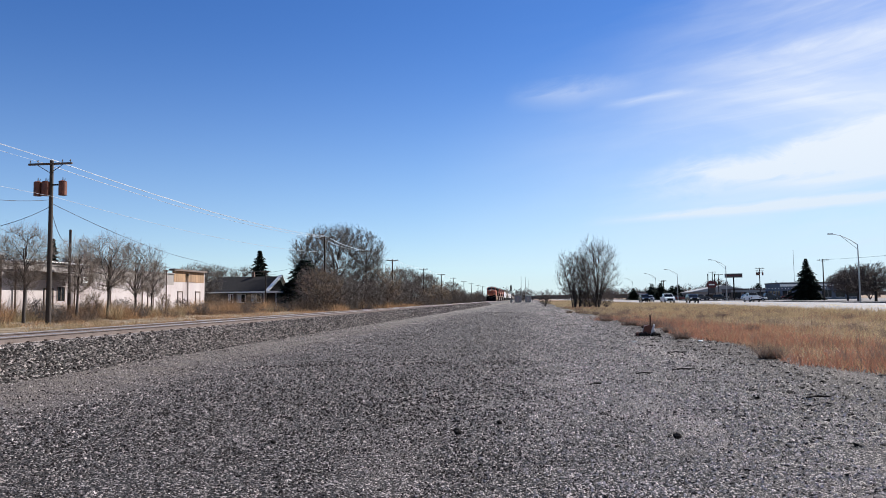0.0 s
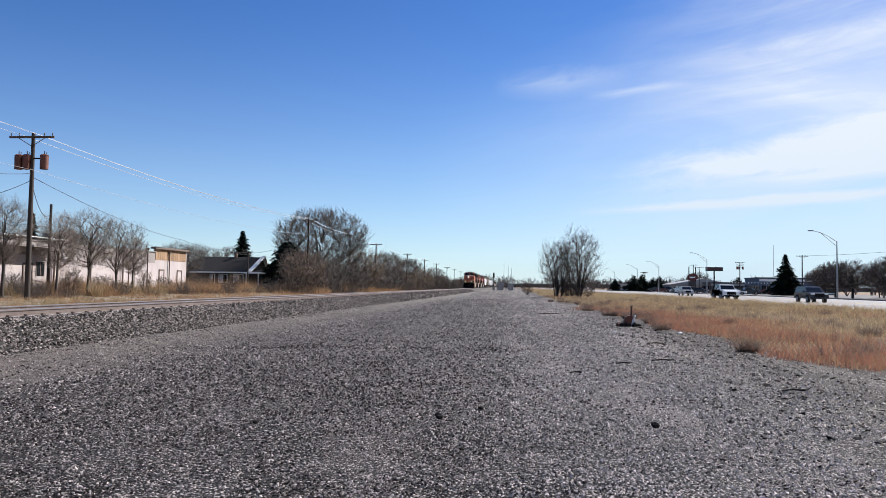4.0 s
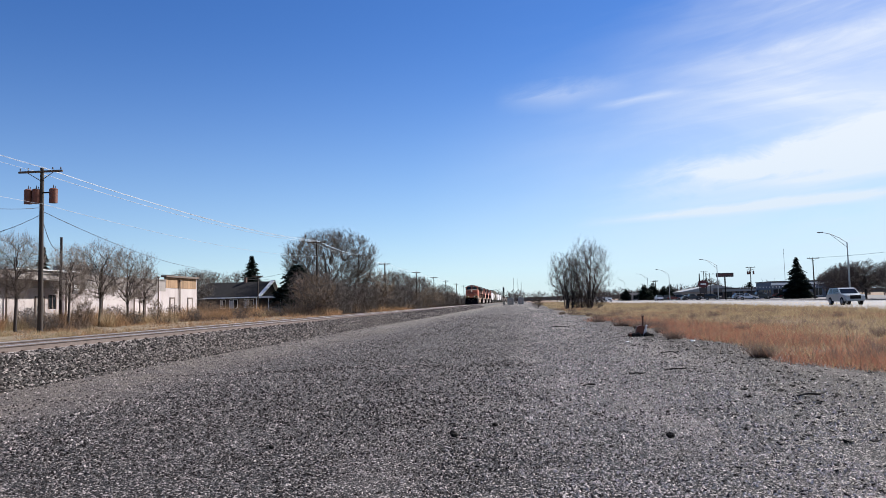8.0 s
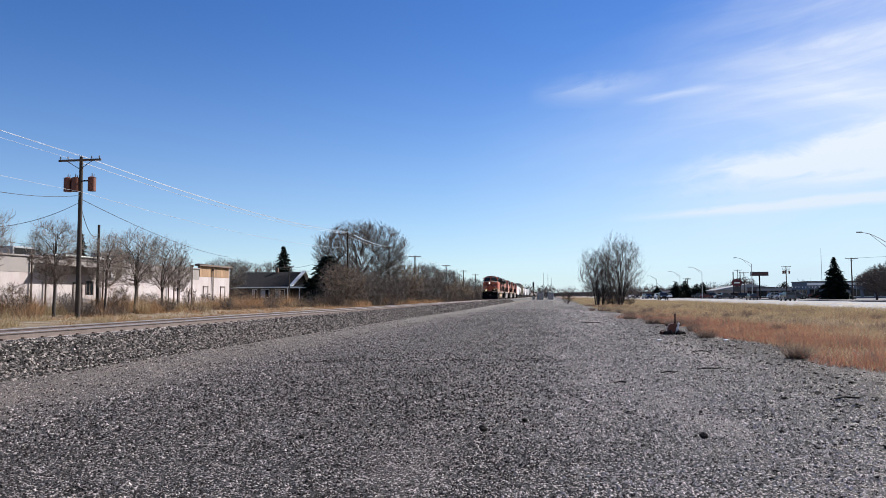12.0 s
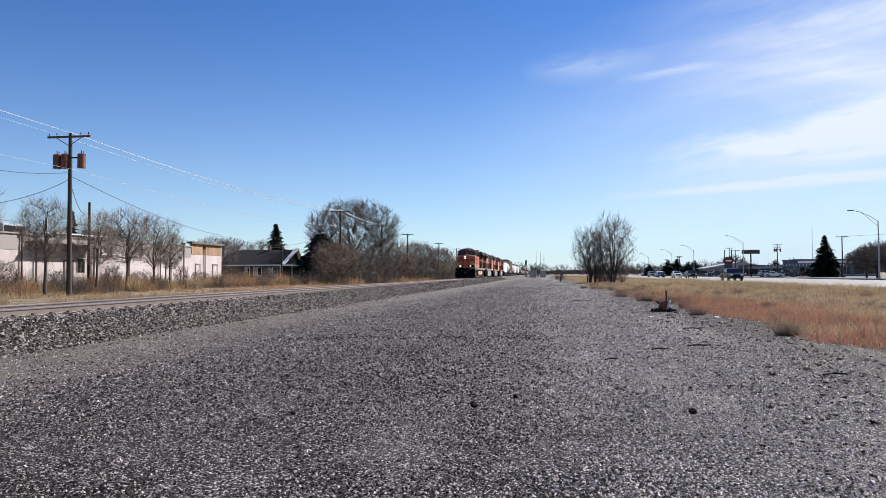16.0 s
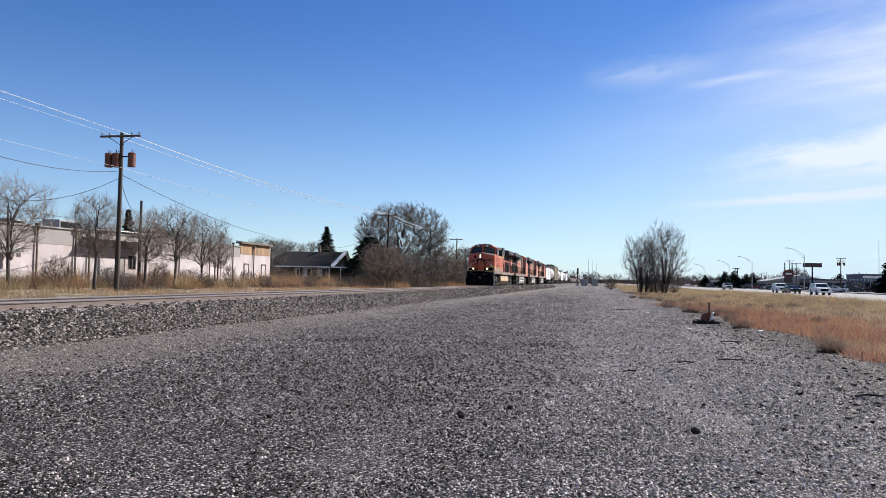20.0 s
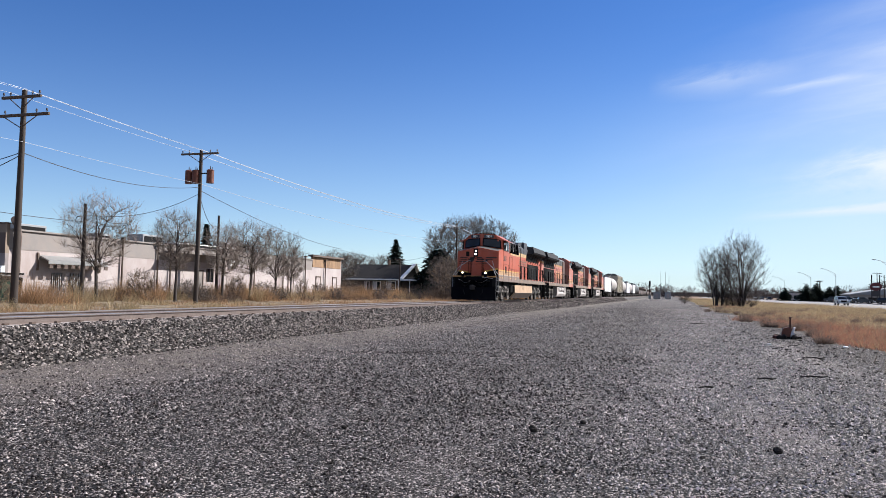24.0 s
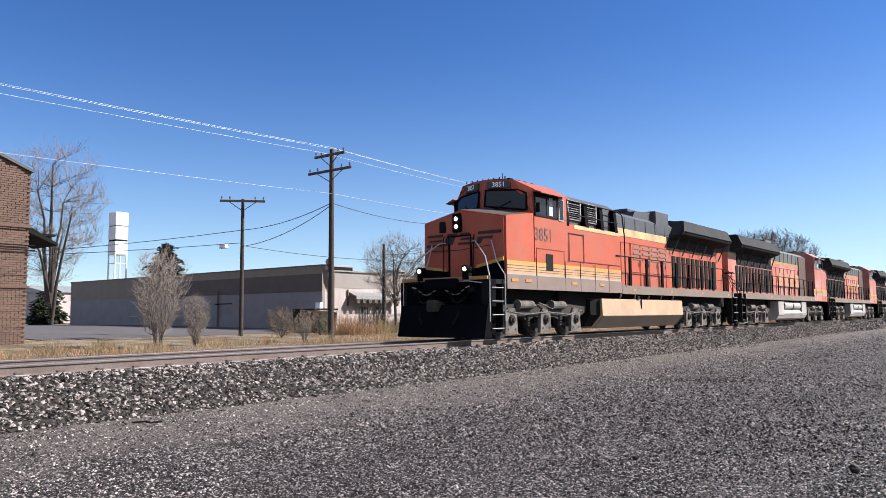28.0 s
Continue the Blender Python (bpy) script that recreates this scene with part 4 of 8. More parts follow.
# dense pale shrub-trees beside the pole
sh = crown_tree("pale many-stemmed leafless shrub", 41, 4.0, 1.15, 0.3, (18, 110, 800, 3), "tall_shrub", "bark", "twig", "pale shrubs by the track", stems=9, base=0.3, rise=0.8, rt=0.026, rm=0.0055, tw=0.45, inner=0.2, vase=0.5)
put(sh, -27.0, 16.8)
place(sh, -27.6, 18.9, 80, 0.55)
place(sh, -25.6, 23.2, 200, 0.38)
# clump right of the yard
for sd_, h_, r_, x_, y_, tp in ((43, 11.0, 3.6, 10.6, 118.4, 0.05), (45, 8.6, 3.2, 7.5, 117.6, -0.1)):
    put(crown_tree("tall leafless many-stemmed willow clump", sd_, h_, r_, 0.2, (24, 190, 1000, 3), "willow_clump", "bark_d", "twig_p", "willows beside the yard", stems=12, base=1.3, rise=1.05, rt=0.1, rm=0.0115, tw=1.3, inner=0.2, lumps=0.5, top=tp, vase=0.35), x_, y_, 0)
# the great elm behind the pole line
elm = crown_tree("large spreading leafless grey elm", 47, 14.6, 8.9, 2.0, (22, 360, 5600, 3), "elm", "bark_d", "twig_g", rise=0.5, rt=0.34, rm=0.0155, tw=0.6, inner=0.5, lumps=0.3)
put(elm, -32.4, 124, 20)
# brush and trees along the fence line
br = [crown_tree("leafless brush along the railway", s, 5.0, 2.7, 0.1, (10, 70, 620, 3), "brush", "bark_d", tw, "brush along the track", stems=7, base=0.05, rise=0.5, rt=0.05, rm=0.013, tw=0.5, inner=0.2, lumps=0.35, vase=0.1) for s, tw in ((51, "twig_g"), (53, "twig_p"), (57, "twig_t"))]
put(br[0], -26.2, 97)
put(br[1], -26.6, 106, 50)
put(br[2], -25.8, 91, 50, 1.1)
g = np.random.default_rng(61)
y = 98.0
while y < 430:
    place(br[int(g.choice((0, 1, 1, 2)))], -25.2 - g.uniform(0, 4.5), y, g.uniform(0, 360), g.uniform(0.7, 1.4))
    y += g.uniform(2.8, 5.2) * (1 + y / 150)
for x, y, s_, k in ((-24.6, 93, 0.75, 1), (-25.2, 99.5, 0.95, 0), (-24.4, 103, 0.85, 1), (-24.8, 109, 1.0, 1), (-24.2, 114, 0.9, 0), (-25.0, 119, 1.05, 1), (-24.3, 127, 0.9, 1), (-24.8, 134, 1.0, 0),
                    (8.6, 117.4, 0.42, 1), (10.4, 116.8, 0.36, 1), (12.0, 117.6, 0.45, 1), (9.6, 119.2, 0.5, 0)):
    place(br[k], x, y, x * 37 + y * 11, s_)
place(br[1], 3.2, 146, 33, 0.55)
# tan weed bushes at the edge of the lot
for x, y, rz, s_ in ((-30.5, 25.9, 15, 0.3), (-31.5, 29.5, 130, 0.28)):
    place(br[2], x, y, rz, s_)
rd = crown_tree("round-crowned leafless grey tree", 67, 9.5, 4.9, 1.8, (14, 80, 900, 3), "round_tree", "bark_d", "twig_g", "round trees", rise=0.55, rt=0.22, rm=0.02, tw=0.8)
put(rd, -32, 185, 0)
for x, y, rz, s in ((-34, 205, 60, 1.1), (-33, 232, 130, 1.0), (-36, 262, 250, 1.15), (-32, 310, 20, 0.95), (-58, 150, 70, 0.9), (-66, 152, 10, 0.95), (-72, 160, 190, 0.9), (-47, 158, 110, 0.8), (-62, 98, 30, 0.78), (-68, 105, 210, 0.85), (-57, 92, 300, 0.8), (-74, 96, 80, 0.9), (-48, 104, 15, 0.72)):
    place(rd, x, y, rz, s)
# trees over the shops, across the road
pl = crown_tree("leafless street tree with a dense dark rounded crown", 71, 7.0, 4.4, 1.4, (14, 80, 1000, 3), "street_tree", "bark_d", "twig_p", "street trees beyond the road", rise=0.4, rt=0.26, rm=0.028, tw=0.6, inner=0.3)
put(pl, 61, 139)
for x, y, rz, s in ((63.5, 152, 40, 1.05), (62, 128, 90, 1.05), (64, 117, 160, 1.1), (62.5, 106, 220, 1.15), (66, 98, 300, 1.1), (63, 90, 20, 1.1), (72, 146, 200, 1.1), (73, 132, 100, 1.2), (74, 118, 10, 1.2), (66, 163, 80, 0.95), (98, 245, 20, 1.2), (104, 250, 120, 1.1), (82, 335, 20, 1.3)):
    place(pl, x, y, rz, s)
put(conifer("tall dark spruce standing beyond the road", 73, 10.2, 4.2, shape=0.9), 66.5, 187, z=0.33)
put(conifer("dark spruce behind the grey house", 79, 11.2, 3.7, shape=0.85), -52.6, 141)
put(conifer("dark evergreen beside the house", 83, 7.8, 4.2, shape=0.5), -35.8, 116)
put(conifer("dark evergreen behind the low building", 89, 10.3, 3.2, shape=0.4), -86, 52.5)
ev = conifer("rounded olive-green juniper tree", 97, 5.5, 2.6, "evergreen", 0.5, 16)
put(ev, -80, 44, 0, 0.8)
place(ev, -92, 41, 40, 1.1)
place(ev, -76, 33, 200, 0.65)
put(conifer("thin dark spruce behind the white building", 101, 9.1, 2.2, shape=1.0), -59.0, 86)
ct = crown_tree("tall pale leafless cottonwood tree", 103, 20.8, 6.2, 4.5, (11, 150, 1900, 3), "cottonwood", "bark_d", "twig_s", stems=4, base=0.35, rise=1.1, rt=0.24, rm=0.0105, tw=0.9, inner=0.4, lumps=0.5, vase=0.3)
put(ct, -85.4, 38.1, 0, z=0.85)


def blades(n, region, hmin, hmax, width, zf, seed, clump=0.0, lean=0.35, mask=None, tall=False, per=40):
    """Grass blades: one bent triangle pair each."""
    g = np.random.default_rng(seed)
    xa, xb, ya, yb, bias = region
    x, y = g.uniform(xa, xb, n), ya + (yb - ya) * g.random(n) ** bias
    if mask is not None:
        k = mask(x, y, g)
        x, y = x[k], y[k]
        n = len(x)
    if clump:
        m = max(1, n // per)
        cx, cy = x[:m], y[:m]
        i = g.integers(0, m, n)
        rc = clump * (g.uniform(0.7, 1.8, m)[i] if tall else 1.0)
        rr = rc * np.sqrt(g.random(n)) if tall else np.abs(g.normal(0, clump, n))
        aa = g.uniform(0, 6.283, n)
        x, y = cx[i] + rr * np.cos(aa), cy[i] + rr * np.sin(aa)
    h = g.uniform(hmin, hmax, n)
    if tall:
        # rounded masses: tallest in the middle, leaning outwards at the rim
        h = (hmin + (hmax - hmin) * g.random(m) ** 1.3)[i] * np.sqrt(1 - 0.88 * (rr / rc) ** 2) * g.uniform(0.45, 1.0, n)
    a = g.uniform(0, 6.283, n)
    w = width * g.uniform(0.6, 1.4, n)
    z = zf(x, y)
    lx, ly = g.normal(0, lean, n) * h, g.normal(0, lean, n) * h
    if tall:
        lx, ly = lx + np.cos(aa) * h * 0.35 * rr / rc, ly + np.sin(aa) * h * 0.35 * rr / rc
    dx, dy = np.cos(a) * w, np.sin(a) * w
    A = np.stack([x - dx, y - dy, z - 0.02], 1)
    B = np.stack([x + dx, y + dy, z - 0.02], 1)
    C = np.stack([x + lx, y + ly, z + h], 1)
    V = np.stack([A, B, C], 1).reshape(-1, 3)
    return V, np.arange(3 * n).reshape(-1, 3)


def lumpy(seed, lo=0.0, s=0.22):
    def f(x, y, g):
        v = np.array([noise.noise((a * s, b * s * 0.7, seed)) for a, b in zip(x, y)])
        return v + g.normal(0, 0.15, len(x)) > lo
    return f


def edge(x, y):
    """Where the field begins: a wavering line beside the gravel."""
    return 7.0 + 0.7 * np.sin(y * 0.21) + 0.5 * np.sin(y * 0.53 + 1.0) - np.clip((y - 26) * 0.2, 0, 1.3)


def field_mask(lo, seed, s=0.12, inner=0.0, outer=99):
    lump = lumpy(seed, lo, s)

    def f(x, y, g):
        e = x - edge(x, y)
        return (e > inner + g.normal(0, 0.15, len(x))) & (e < outer + g.normal(0, 1.5, len(x))) & lump(x, y, g)
    return f


zline = lambda x, y: ground_z(x)
stuff("field_grass", [blades(98000, (6.5, 24.6, 11, 60, 1.3), 0.06, 0.24, 0.008, zline, 121, lean=0.7, mask=field_mask(-0.3, 3)), blades(60000, (5.0, 24.8, 60, 150, 1.2), 0.1, 0.3, 0.02, zline, 122, lean=0.7, mask=field_mask(-0.35, 3)),
      blades(20000, (6.0, 25, 150, 420, 1.2), 0.15, 0.35, 0.06, zline, 123, lean=0.6)], "grass_y", "dry straw-coloured grass field", "grass")
stuff("roadside_grass", [blades(46000, (16.5, 24.9, 14, 150, 1.2), 0.15, 0.75, 0.012, zline, 128, clump=0.7, lean=0.35, mask=lumpy(31, -0.05), tall=True, per=120), blades(16000, (22.0, 24.9, 14, 150, 1.2), 0.25, 0.6, 0.012, zline, 129, lean=0.5)], "grass_y", "taller dry straw grass beside the road", "grass")
stuff("rust_grass", [blades(110000, (6.0, 17, 11, 52, 1.1), 0.08, 0.3, 0.008, zline, 124, lean=0.6, mask=field_mask(-0.2, 8, 0.16, 0.0, 3.6)), blades(60000, (9, 24.6, 11, 80, 1.1), 0.06, 0.24, 0.009, zline, 125, lean=0.7, mask=field_mask(0.05, 17, 0.1)),
      blades(14000, (4.5, 14, 52, 130, 1.0), 0.12, 0.35, 0.018, zline, 126, lean=0.6, mask=field_mask(0.0, 8, 0.1, 0.0, 4))], "grass_r", "rust-red dry grass along the field's edge", "grass")
stuff("dark_weeds", [blades(22000, (6.0, 24, 12, 110, 1.3), 0.15, 0.5, 0.008, zline, 127, clump=0.28, lean=0.45, mask=field_mask(-0.3, 23))], "weed", "clumps of grey-brown weeds in the field", "weeds")
g = np.random.default_rng(211)
tufts = []
for k in range(46):
    y = 12 + 80 * g.random() ** 1.6
    x = float(edge(0, y)) + g.choice((g.normal(0.2, 0.35), g.uniform(0.5, 14)), p=(0.6, 0.4))
    s_ = g.uniform(0.25, 0.6)
    tufts.append(blades(420, (x - s_ * 0.6, x + s_ * 0.6, y - s_ * 0.6, y + s_ * 0.6, 1.0), 0.12, 0.3 + s_ * 0.35, 0.008, zline, 300 + k, lean=0.75))
stuff("verge_tufts", tufts, "weed", "rounded tufts of dark dead weeds at the field's edge", "weeds")
# weeds between the track and the buildings
far = lambda x, y: ground_z(x)
stuff("trackside_weeds", [blades(46000, (-36.2, -29.8, 30, 92, 1.0), 0.8, 2.3, 0.010, far, 131, clump=0.62, lean=0.36, mask=lumpy(5, 0.0), tall=True, per=190), blades(14000, (-30, -21.5, 84, 150, 1.0), 0.4, 1.7, 0.02, far, 132, clump=0.8, lean=0.22, tall=True, per=150),
      blades(26000, (-31, -17, 2, 90, 1.0), 0.06, 0.34, 0.012, far, 133, clump=0.5, lean=0.6, mask=lumpy(9, -0.1))], "grass_o", "tall rounded clumps of ochre weeds beside the track", "weeds")
stuff("tan_weeds", [blades(28000, (-36.2, -29.8, 30, 95, 1.0), 0.6, 1.9, 0.010, far, 136, clump=0.5, lean=0.4, mask=lumpy(25, 0.0), tall=True, per=170), blades(9000, (-29, -17, 9, 40, 1.0), 0.15, 0.8, 0.009, far, 137, clump=0.35, lean=0.3, tall=True, per=170)], "grass_y", "straw-coloured weed clumps beside the track", "weeds")
stuff("pale_weeds", [blades(28000, (-36.3, -29.4, 33, 100, 1.0), 0.4, 1.6, 0.010, far, 134, clump=0.7, lean=0.45, mask=lumpy(15, -0.1), tall=True, per=170), blades(9000, (-17.0, -15, -5, 90, 1.0), 0.05, 0.22, 0.01, far, 135, clump=0.25, lean=0.6)], "brush_d", "dark brown brush and dead weeds beside the track", "weeds")
for k in range(16):
    place(br[k % 3], -35.6 + (k * 7.3) % 5.5, 33 + k * 3.7, k * 67, 0.26 + 0.05 * (k % 4), None, 0.26 + 0.06 * (k % 3))
stuff("thicket", [blades(22000, (-31, -23.0, 92, 240, 1.25), 1.0, 4.0, 0.024, far, 401, clump=1.6, lean=0.3, tall=True, per=200), blades(12000, (-33, -23.0, 240, 520, 1.1), 2.0, 6.0, 0.06, far, 402, clump=2.6, lean=0.3, tall=True, per=150)],
      "twig_g", "grey-brown leafless thicket along the railway", "brush")
stuff("russet_thicket", [blades(12000, (-29, -22.6, 86, 200, 1.1), 0.7, 2.6, 0.022, far, 403, clump=1.2, lean=0.3, tall=True, per=200)], "twig_t", "tan and russet brush along the railway", "brush")
flat = lambda x, y: np.full(len(x), 0.3)
g = np.random.default_rng(405)


def spread(n, xa, xb, ya, yb, z, lo, hi):
    return [(g.uniform(xa, xb), g.uniform(ya, yb), z, g.uniform(lo, hi)) for k in range(n)]


stuff("dark_woods", woods(405, spread(26, 74, 112, 100, 200, 0.3, 0.6, 1.0) + spread(26, 100, 190, 230, 420, 0.3, 0.7, 1.1) + spread(16, 40, 110, 400, 470, 0.3, 0.5, 0.85)), "twig_p", "dark leafless woods beyond the shops", "trees")
stuff("far_bare_woods", woods(409, spread(90, -22, 150, 480, 700, 0.3, 0.9, 1.5) + spread(20, -60, -24, 430, 680, 0.3, 0.6, 1.0)), "twig_p", "far leafless woods along the horizon", "trees")
fe = conifer("far dark rounded evergreen beyond the road", 109, 7.0, 3.6, "needle", 0.45, 14)
put(fe, 52, 322, z=0.33)
for x, y, s_ in ((57, 330, 1.1), (61, 326, 0.9), (66, 338, 1.0), (46, 335, 0.8), (92, 360, 1.0), (110, 372, 1.1)):
    place(fe, x, y, x * 7, s_, 0.33)
# straw and twigs trampled into the verge
def litter(n, xa, xb, ya, yb, lmin, lmax, w, seed, bias=1.2):
    g = np.random.default_rng(seed)
    x, y = g.uniform(xa, xb, n), ya + (yb - ya) * g.random(n) ** bias
    L, a = g.uniform(lmin, lmax, n), g.uniform(0, 6.283, n)
    z = yard_z(x, y) + 0.012
    dx, dy = np.cos(a) * L / 2, np.sin(a) * L / 2
    ux, uy = -np.sin(a) * w, np.cos(a) * w
    t = g.uniform(-0.02, 0.03, n)
    P = np.stack([np.stack([x - dx, y - dy, z], 1), np.stack([x + dx, y + dy, z + t], 1), np.stack([x + dx * 0.2 + ux, y + dy * 0.2 + uy, z + 0.012], 1), np.stack([x - ux, y - uy, z + 0.01], 1)], 1)
    F = np.array([(0, 3, 2), (3, 1, 2)])
    return P.reshape(-1, 3), (F[None] + (np.arange(n) * 4)[:, None, None]).reshape(-1, 3)


stuff("verge_clods", [stones(1900, 2.6, 7.6, 4.5, 34, 0.010, 0.045, yard_z, 0.6, ybias=1.3, seed=701, blocky=True), stones(420, 3.4, 7.4, 8, 40, 0.03, 0.09, yard_z, 0.45, ybias=1.2, seed=702, blocky=True), stones(700, -3.0, 3.0, 6, 40, 0.012, 0.035, yard_z, 0.7, ybias=1.3, seed=703, blocky=True)],
      "clod", "dark clods of soil and bark strewn on the verge", "soil")
stuff("straw_litter", [litter(5200, 2.2, 7.0, 3.5, 22, 0.02, 0.07, 0.006, 144), litter(1500, 2.6, 6.8, 4.0, 14, 0.04, 0.13, 0.006, 141), litter(1600, 2, 7, 12, 30, 0.06, 0.16, 0.009, 142), litter(500, 3.6, 6.2, 5, 11, 0.08, 0.22, 0.007, 143)], "straw", "bleached straw and twigs trampled into the gravel", "litter")

# ---- poles and wires ----
def sag_wire(name, p, q, sag, r, material, parent=None, label="", group=""):
    p, q = Vector(p), Vector(q)
    n = 14
    pts = [p.lerp(q, k / n) - Vector((0, 0, 4 * sag * (k / n) * (1 - k / n))) for k in range(n + 1)]
    bm = bm_new()
    path(bm, pts, r, 4)
    return solid(name, bm, material, label, "wire", group)


def utility_pole(x, y, top, arms=((0.25, 2.4),), cans=0, turn=0, label="", r=0.16, pins=True, zb=None, lean=(0, 0)):
    """Tarred pole with crossarms: arms are (distance below the top, length)."""
    zb = float(ground_z(x)) if zb is None else zb
    H = top - zb
    t = thing("utility_pole", label or "dark tarred wooden utility pole with crossarm", "utility pole", x, y, zb, turn, group="poles along the track")
    bm = bm_new()
    tube(bm, (0, 0, -0.1), (lean[0], lean[1], H), r, r * 0.66, 12)
    part("post", bm, "pole", t, smooth=40)
    for d, w in arms:
        z = H - d
        bm = bm_new()
        box(bm, -w / 2, w / 2, -0.20, -0.09, z - 0.06, z + 0.06, 0.01)
        part("crossarm", bm, "pole_br", t)
        bm = bm_new()
        for s in (-1, 1):
            tube(bm, (s * w * 0.3, -0.15, z - 0.04), (0, -0.12, z - 0.55), 0.022, seg=5)
        part("arm_brace", bm, "pole_br", t)
        if pins:
            for u in (-0.46, -0.28, 0.28, 0.46):
                bm = bm_new()
                tube(bm, (u * w, -0.15, z + 0.05), (u * w, -0.15, z + 0.13), 0.018, seg=5)
                tube(bm, (u * w, -0.15, z + 0.13), (u * w, -0.15, z + 0.24), 0.05, 0.03, 8)
                part("insulator", bm, "insul", t)
    for k in range(cans):
        u = (-0.78, -0.27, 0.82)[k]
        z = H - 1.75
        bm = bm_new()
        tube(bm, (u, -0.12, z - 0.42), (u, -0.12, z + 0.40), 0.235, seg=14)
        tube(bm, (u, -0.12, z + 0.40), (u, -0.12, z + 0.46), 0.25, 0.16, 14)
        c = part("transformer", bm, "transf", t, "rusty red-brown transformer can", 35)
        bm = bm_new()
        tube(bm, (u, -0.12, z + 0.45), (u, -0.12, z + 0.68), 0.035, 0.02, 6)
        part("bushing", bm, "insul", c)
        bm = bm_new()
        tube(bm, (u + 0.1, -0.12, z + 0.42), (u + 0.14, -0.12, z + 0.6), 0.02, seg=5)
        part("bushing", bm, "insul", c)
        bm = bm_new()
        box(bm, min(u, 0), max(u, 0), -0.06, -0.01, z + 0.2, z + 0.28)
        part("bracket", bm, "dark", c)
    return t


utility_pole(-26.4, 25.6, 9.95, ((0.35, 2.15), (1.15, 3.1)), label="tall dark wooden utility pole with two crossarms")
utility_pole(-28.4, 41.2, 10.3, ((0.25, 2.8),), 3, label="dark utility pole carrying three rusty transformers")
utility_pole(-27.6, 98.6, 10.5, ((0.25, 2.6),))
for y, top in ((124.3, 10.25), (149, 10.0), (194.6, 10.0), (234.4, 9.85), (272, 9.7), (317.5, 9.6), (358.7, 9.6), (407, 9.5), (447, 9.4)):
    utility_pole(-27.5, y, top, ((0.25, 2.4),))
utility_pole(-27.5, -22, 9.9, ((0.35, 2.0),))
utility_pole(-32.9, 25.1, 8.0, ((0.12, 2.4),), turn=48, label="shorter brown wooden utility pole with one crossarm", r=0.13)
utility_pole(-31.65, 35.05, 6.15, (), label="short brown wooden post pole with a coil of wire", r=0.13)
utility_pole(-34.6, 52.6, 7.3, (), label="plain dark wooden pole beside the white building", r=0.14)
utility_pole(-39.2, 107.5, 6.4, ((0.2, 1.6),), label="short wooden service pole by the grey house", r=0.12)
t = thing("wire_coil", "coil of spare cable hung on a pole", "cable", -31.65, 34.85, 5.2)
bm = bm_new()
for k in range(14):
    a, b = k * math.tau / 14, (k + 1) * math.tau / 14
    tube(bm, (-0.26 + 0.2 * math.cos(a), 0, 0.2 * math.sin(a)), (-0.26 + 0.2 * math.cos(b), 0, 0.2 * math.sin(b)), 0.022, seg=5)
part("loop", bm, "wire_d", t)
t = thing("cable_box", "small white splice box hung on a cable", "box", -33.92, 24.63, 5.56)
bm = bm_new()
box(bm, -0.27, 0.27, -0.12, 0.12, -0.24, -0.02, 0.03)
part("case", bm, "white", t)
bm = bm_new()
for x in (-0.18, 0.18):
    tube(bm, (x, 0, -0.06), (x, 0, 0.03), 0.02, seg=5)
part("hanger", bm, "dark", t)
W1 = "bright bare overhead wire between utility poles"
W2 = "dark slack cable between utility poles"
for u, dz in ((-0.55, -0.05), (0.1, 0.12), (0.62, -0.08)):
    sag_wire("overhead_wire", (-27.5 + u, -22, 9.75 + dz), (-26.4 + u, 25.45, 9.85 + dz), 0.35, 0.007, "wire_l", label=W1, group="overhead wires")
    sag_wire("overhead_wire", (-26.4 + u, 25.45, 9.85 + dz), (-28.4 + u, 41.05, 10.2 + dz), 0.05, 0.011, "wire_l", label=W1, group="overhead wires")
    sag_wire("overhead_wire", (-28.4 + u, 41.05, 10.2 + dz), (-27.6 + u, 98.4, 10.4 + dz), 0.7, 0.02, "wire_l", label=W1, group="overhead wires")
    prev = (-27.6, 98.4, 10.4)
    for y, top in ((124.3, 10.15), (149, 9.9), (194.6, 9.9), (234.4, 9.75), (272, 9.6)):
        sag_wire("overhead_wire", (prev[0] + u, prev[1], prev[2] + dz), (-27.5 + u, y, top + dz), 0.4, 0.016, "wire_l", label=W1, group="overhead wires")
        prev = (-27.5, y, top)
sag_wire("overhead_wire", (-27.3, -22, 7.3), (-26.3, 25.5, 7.65), 0.35, 0.007, "wire_l", label=W1, group="overhead wires")
sag_wire("overhead_wire", (-26.3, 25.5, 7.65), (-28.3, 41.1, 8.1), 0.06, 0.011, "wire_l", label=W1, group="overhead wires")
sag_wire("overhead_wire", (-28.3, 41.1, 8.1), (-27.5, 98.4, 8.3), 0.7, 0.015, "wire_l", label=W1, group="overhead wires")
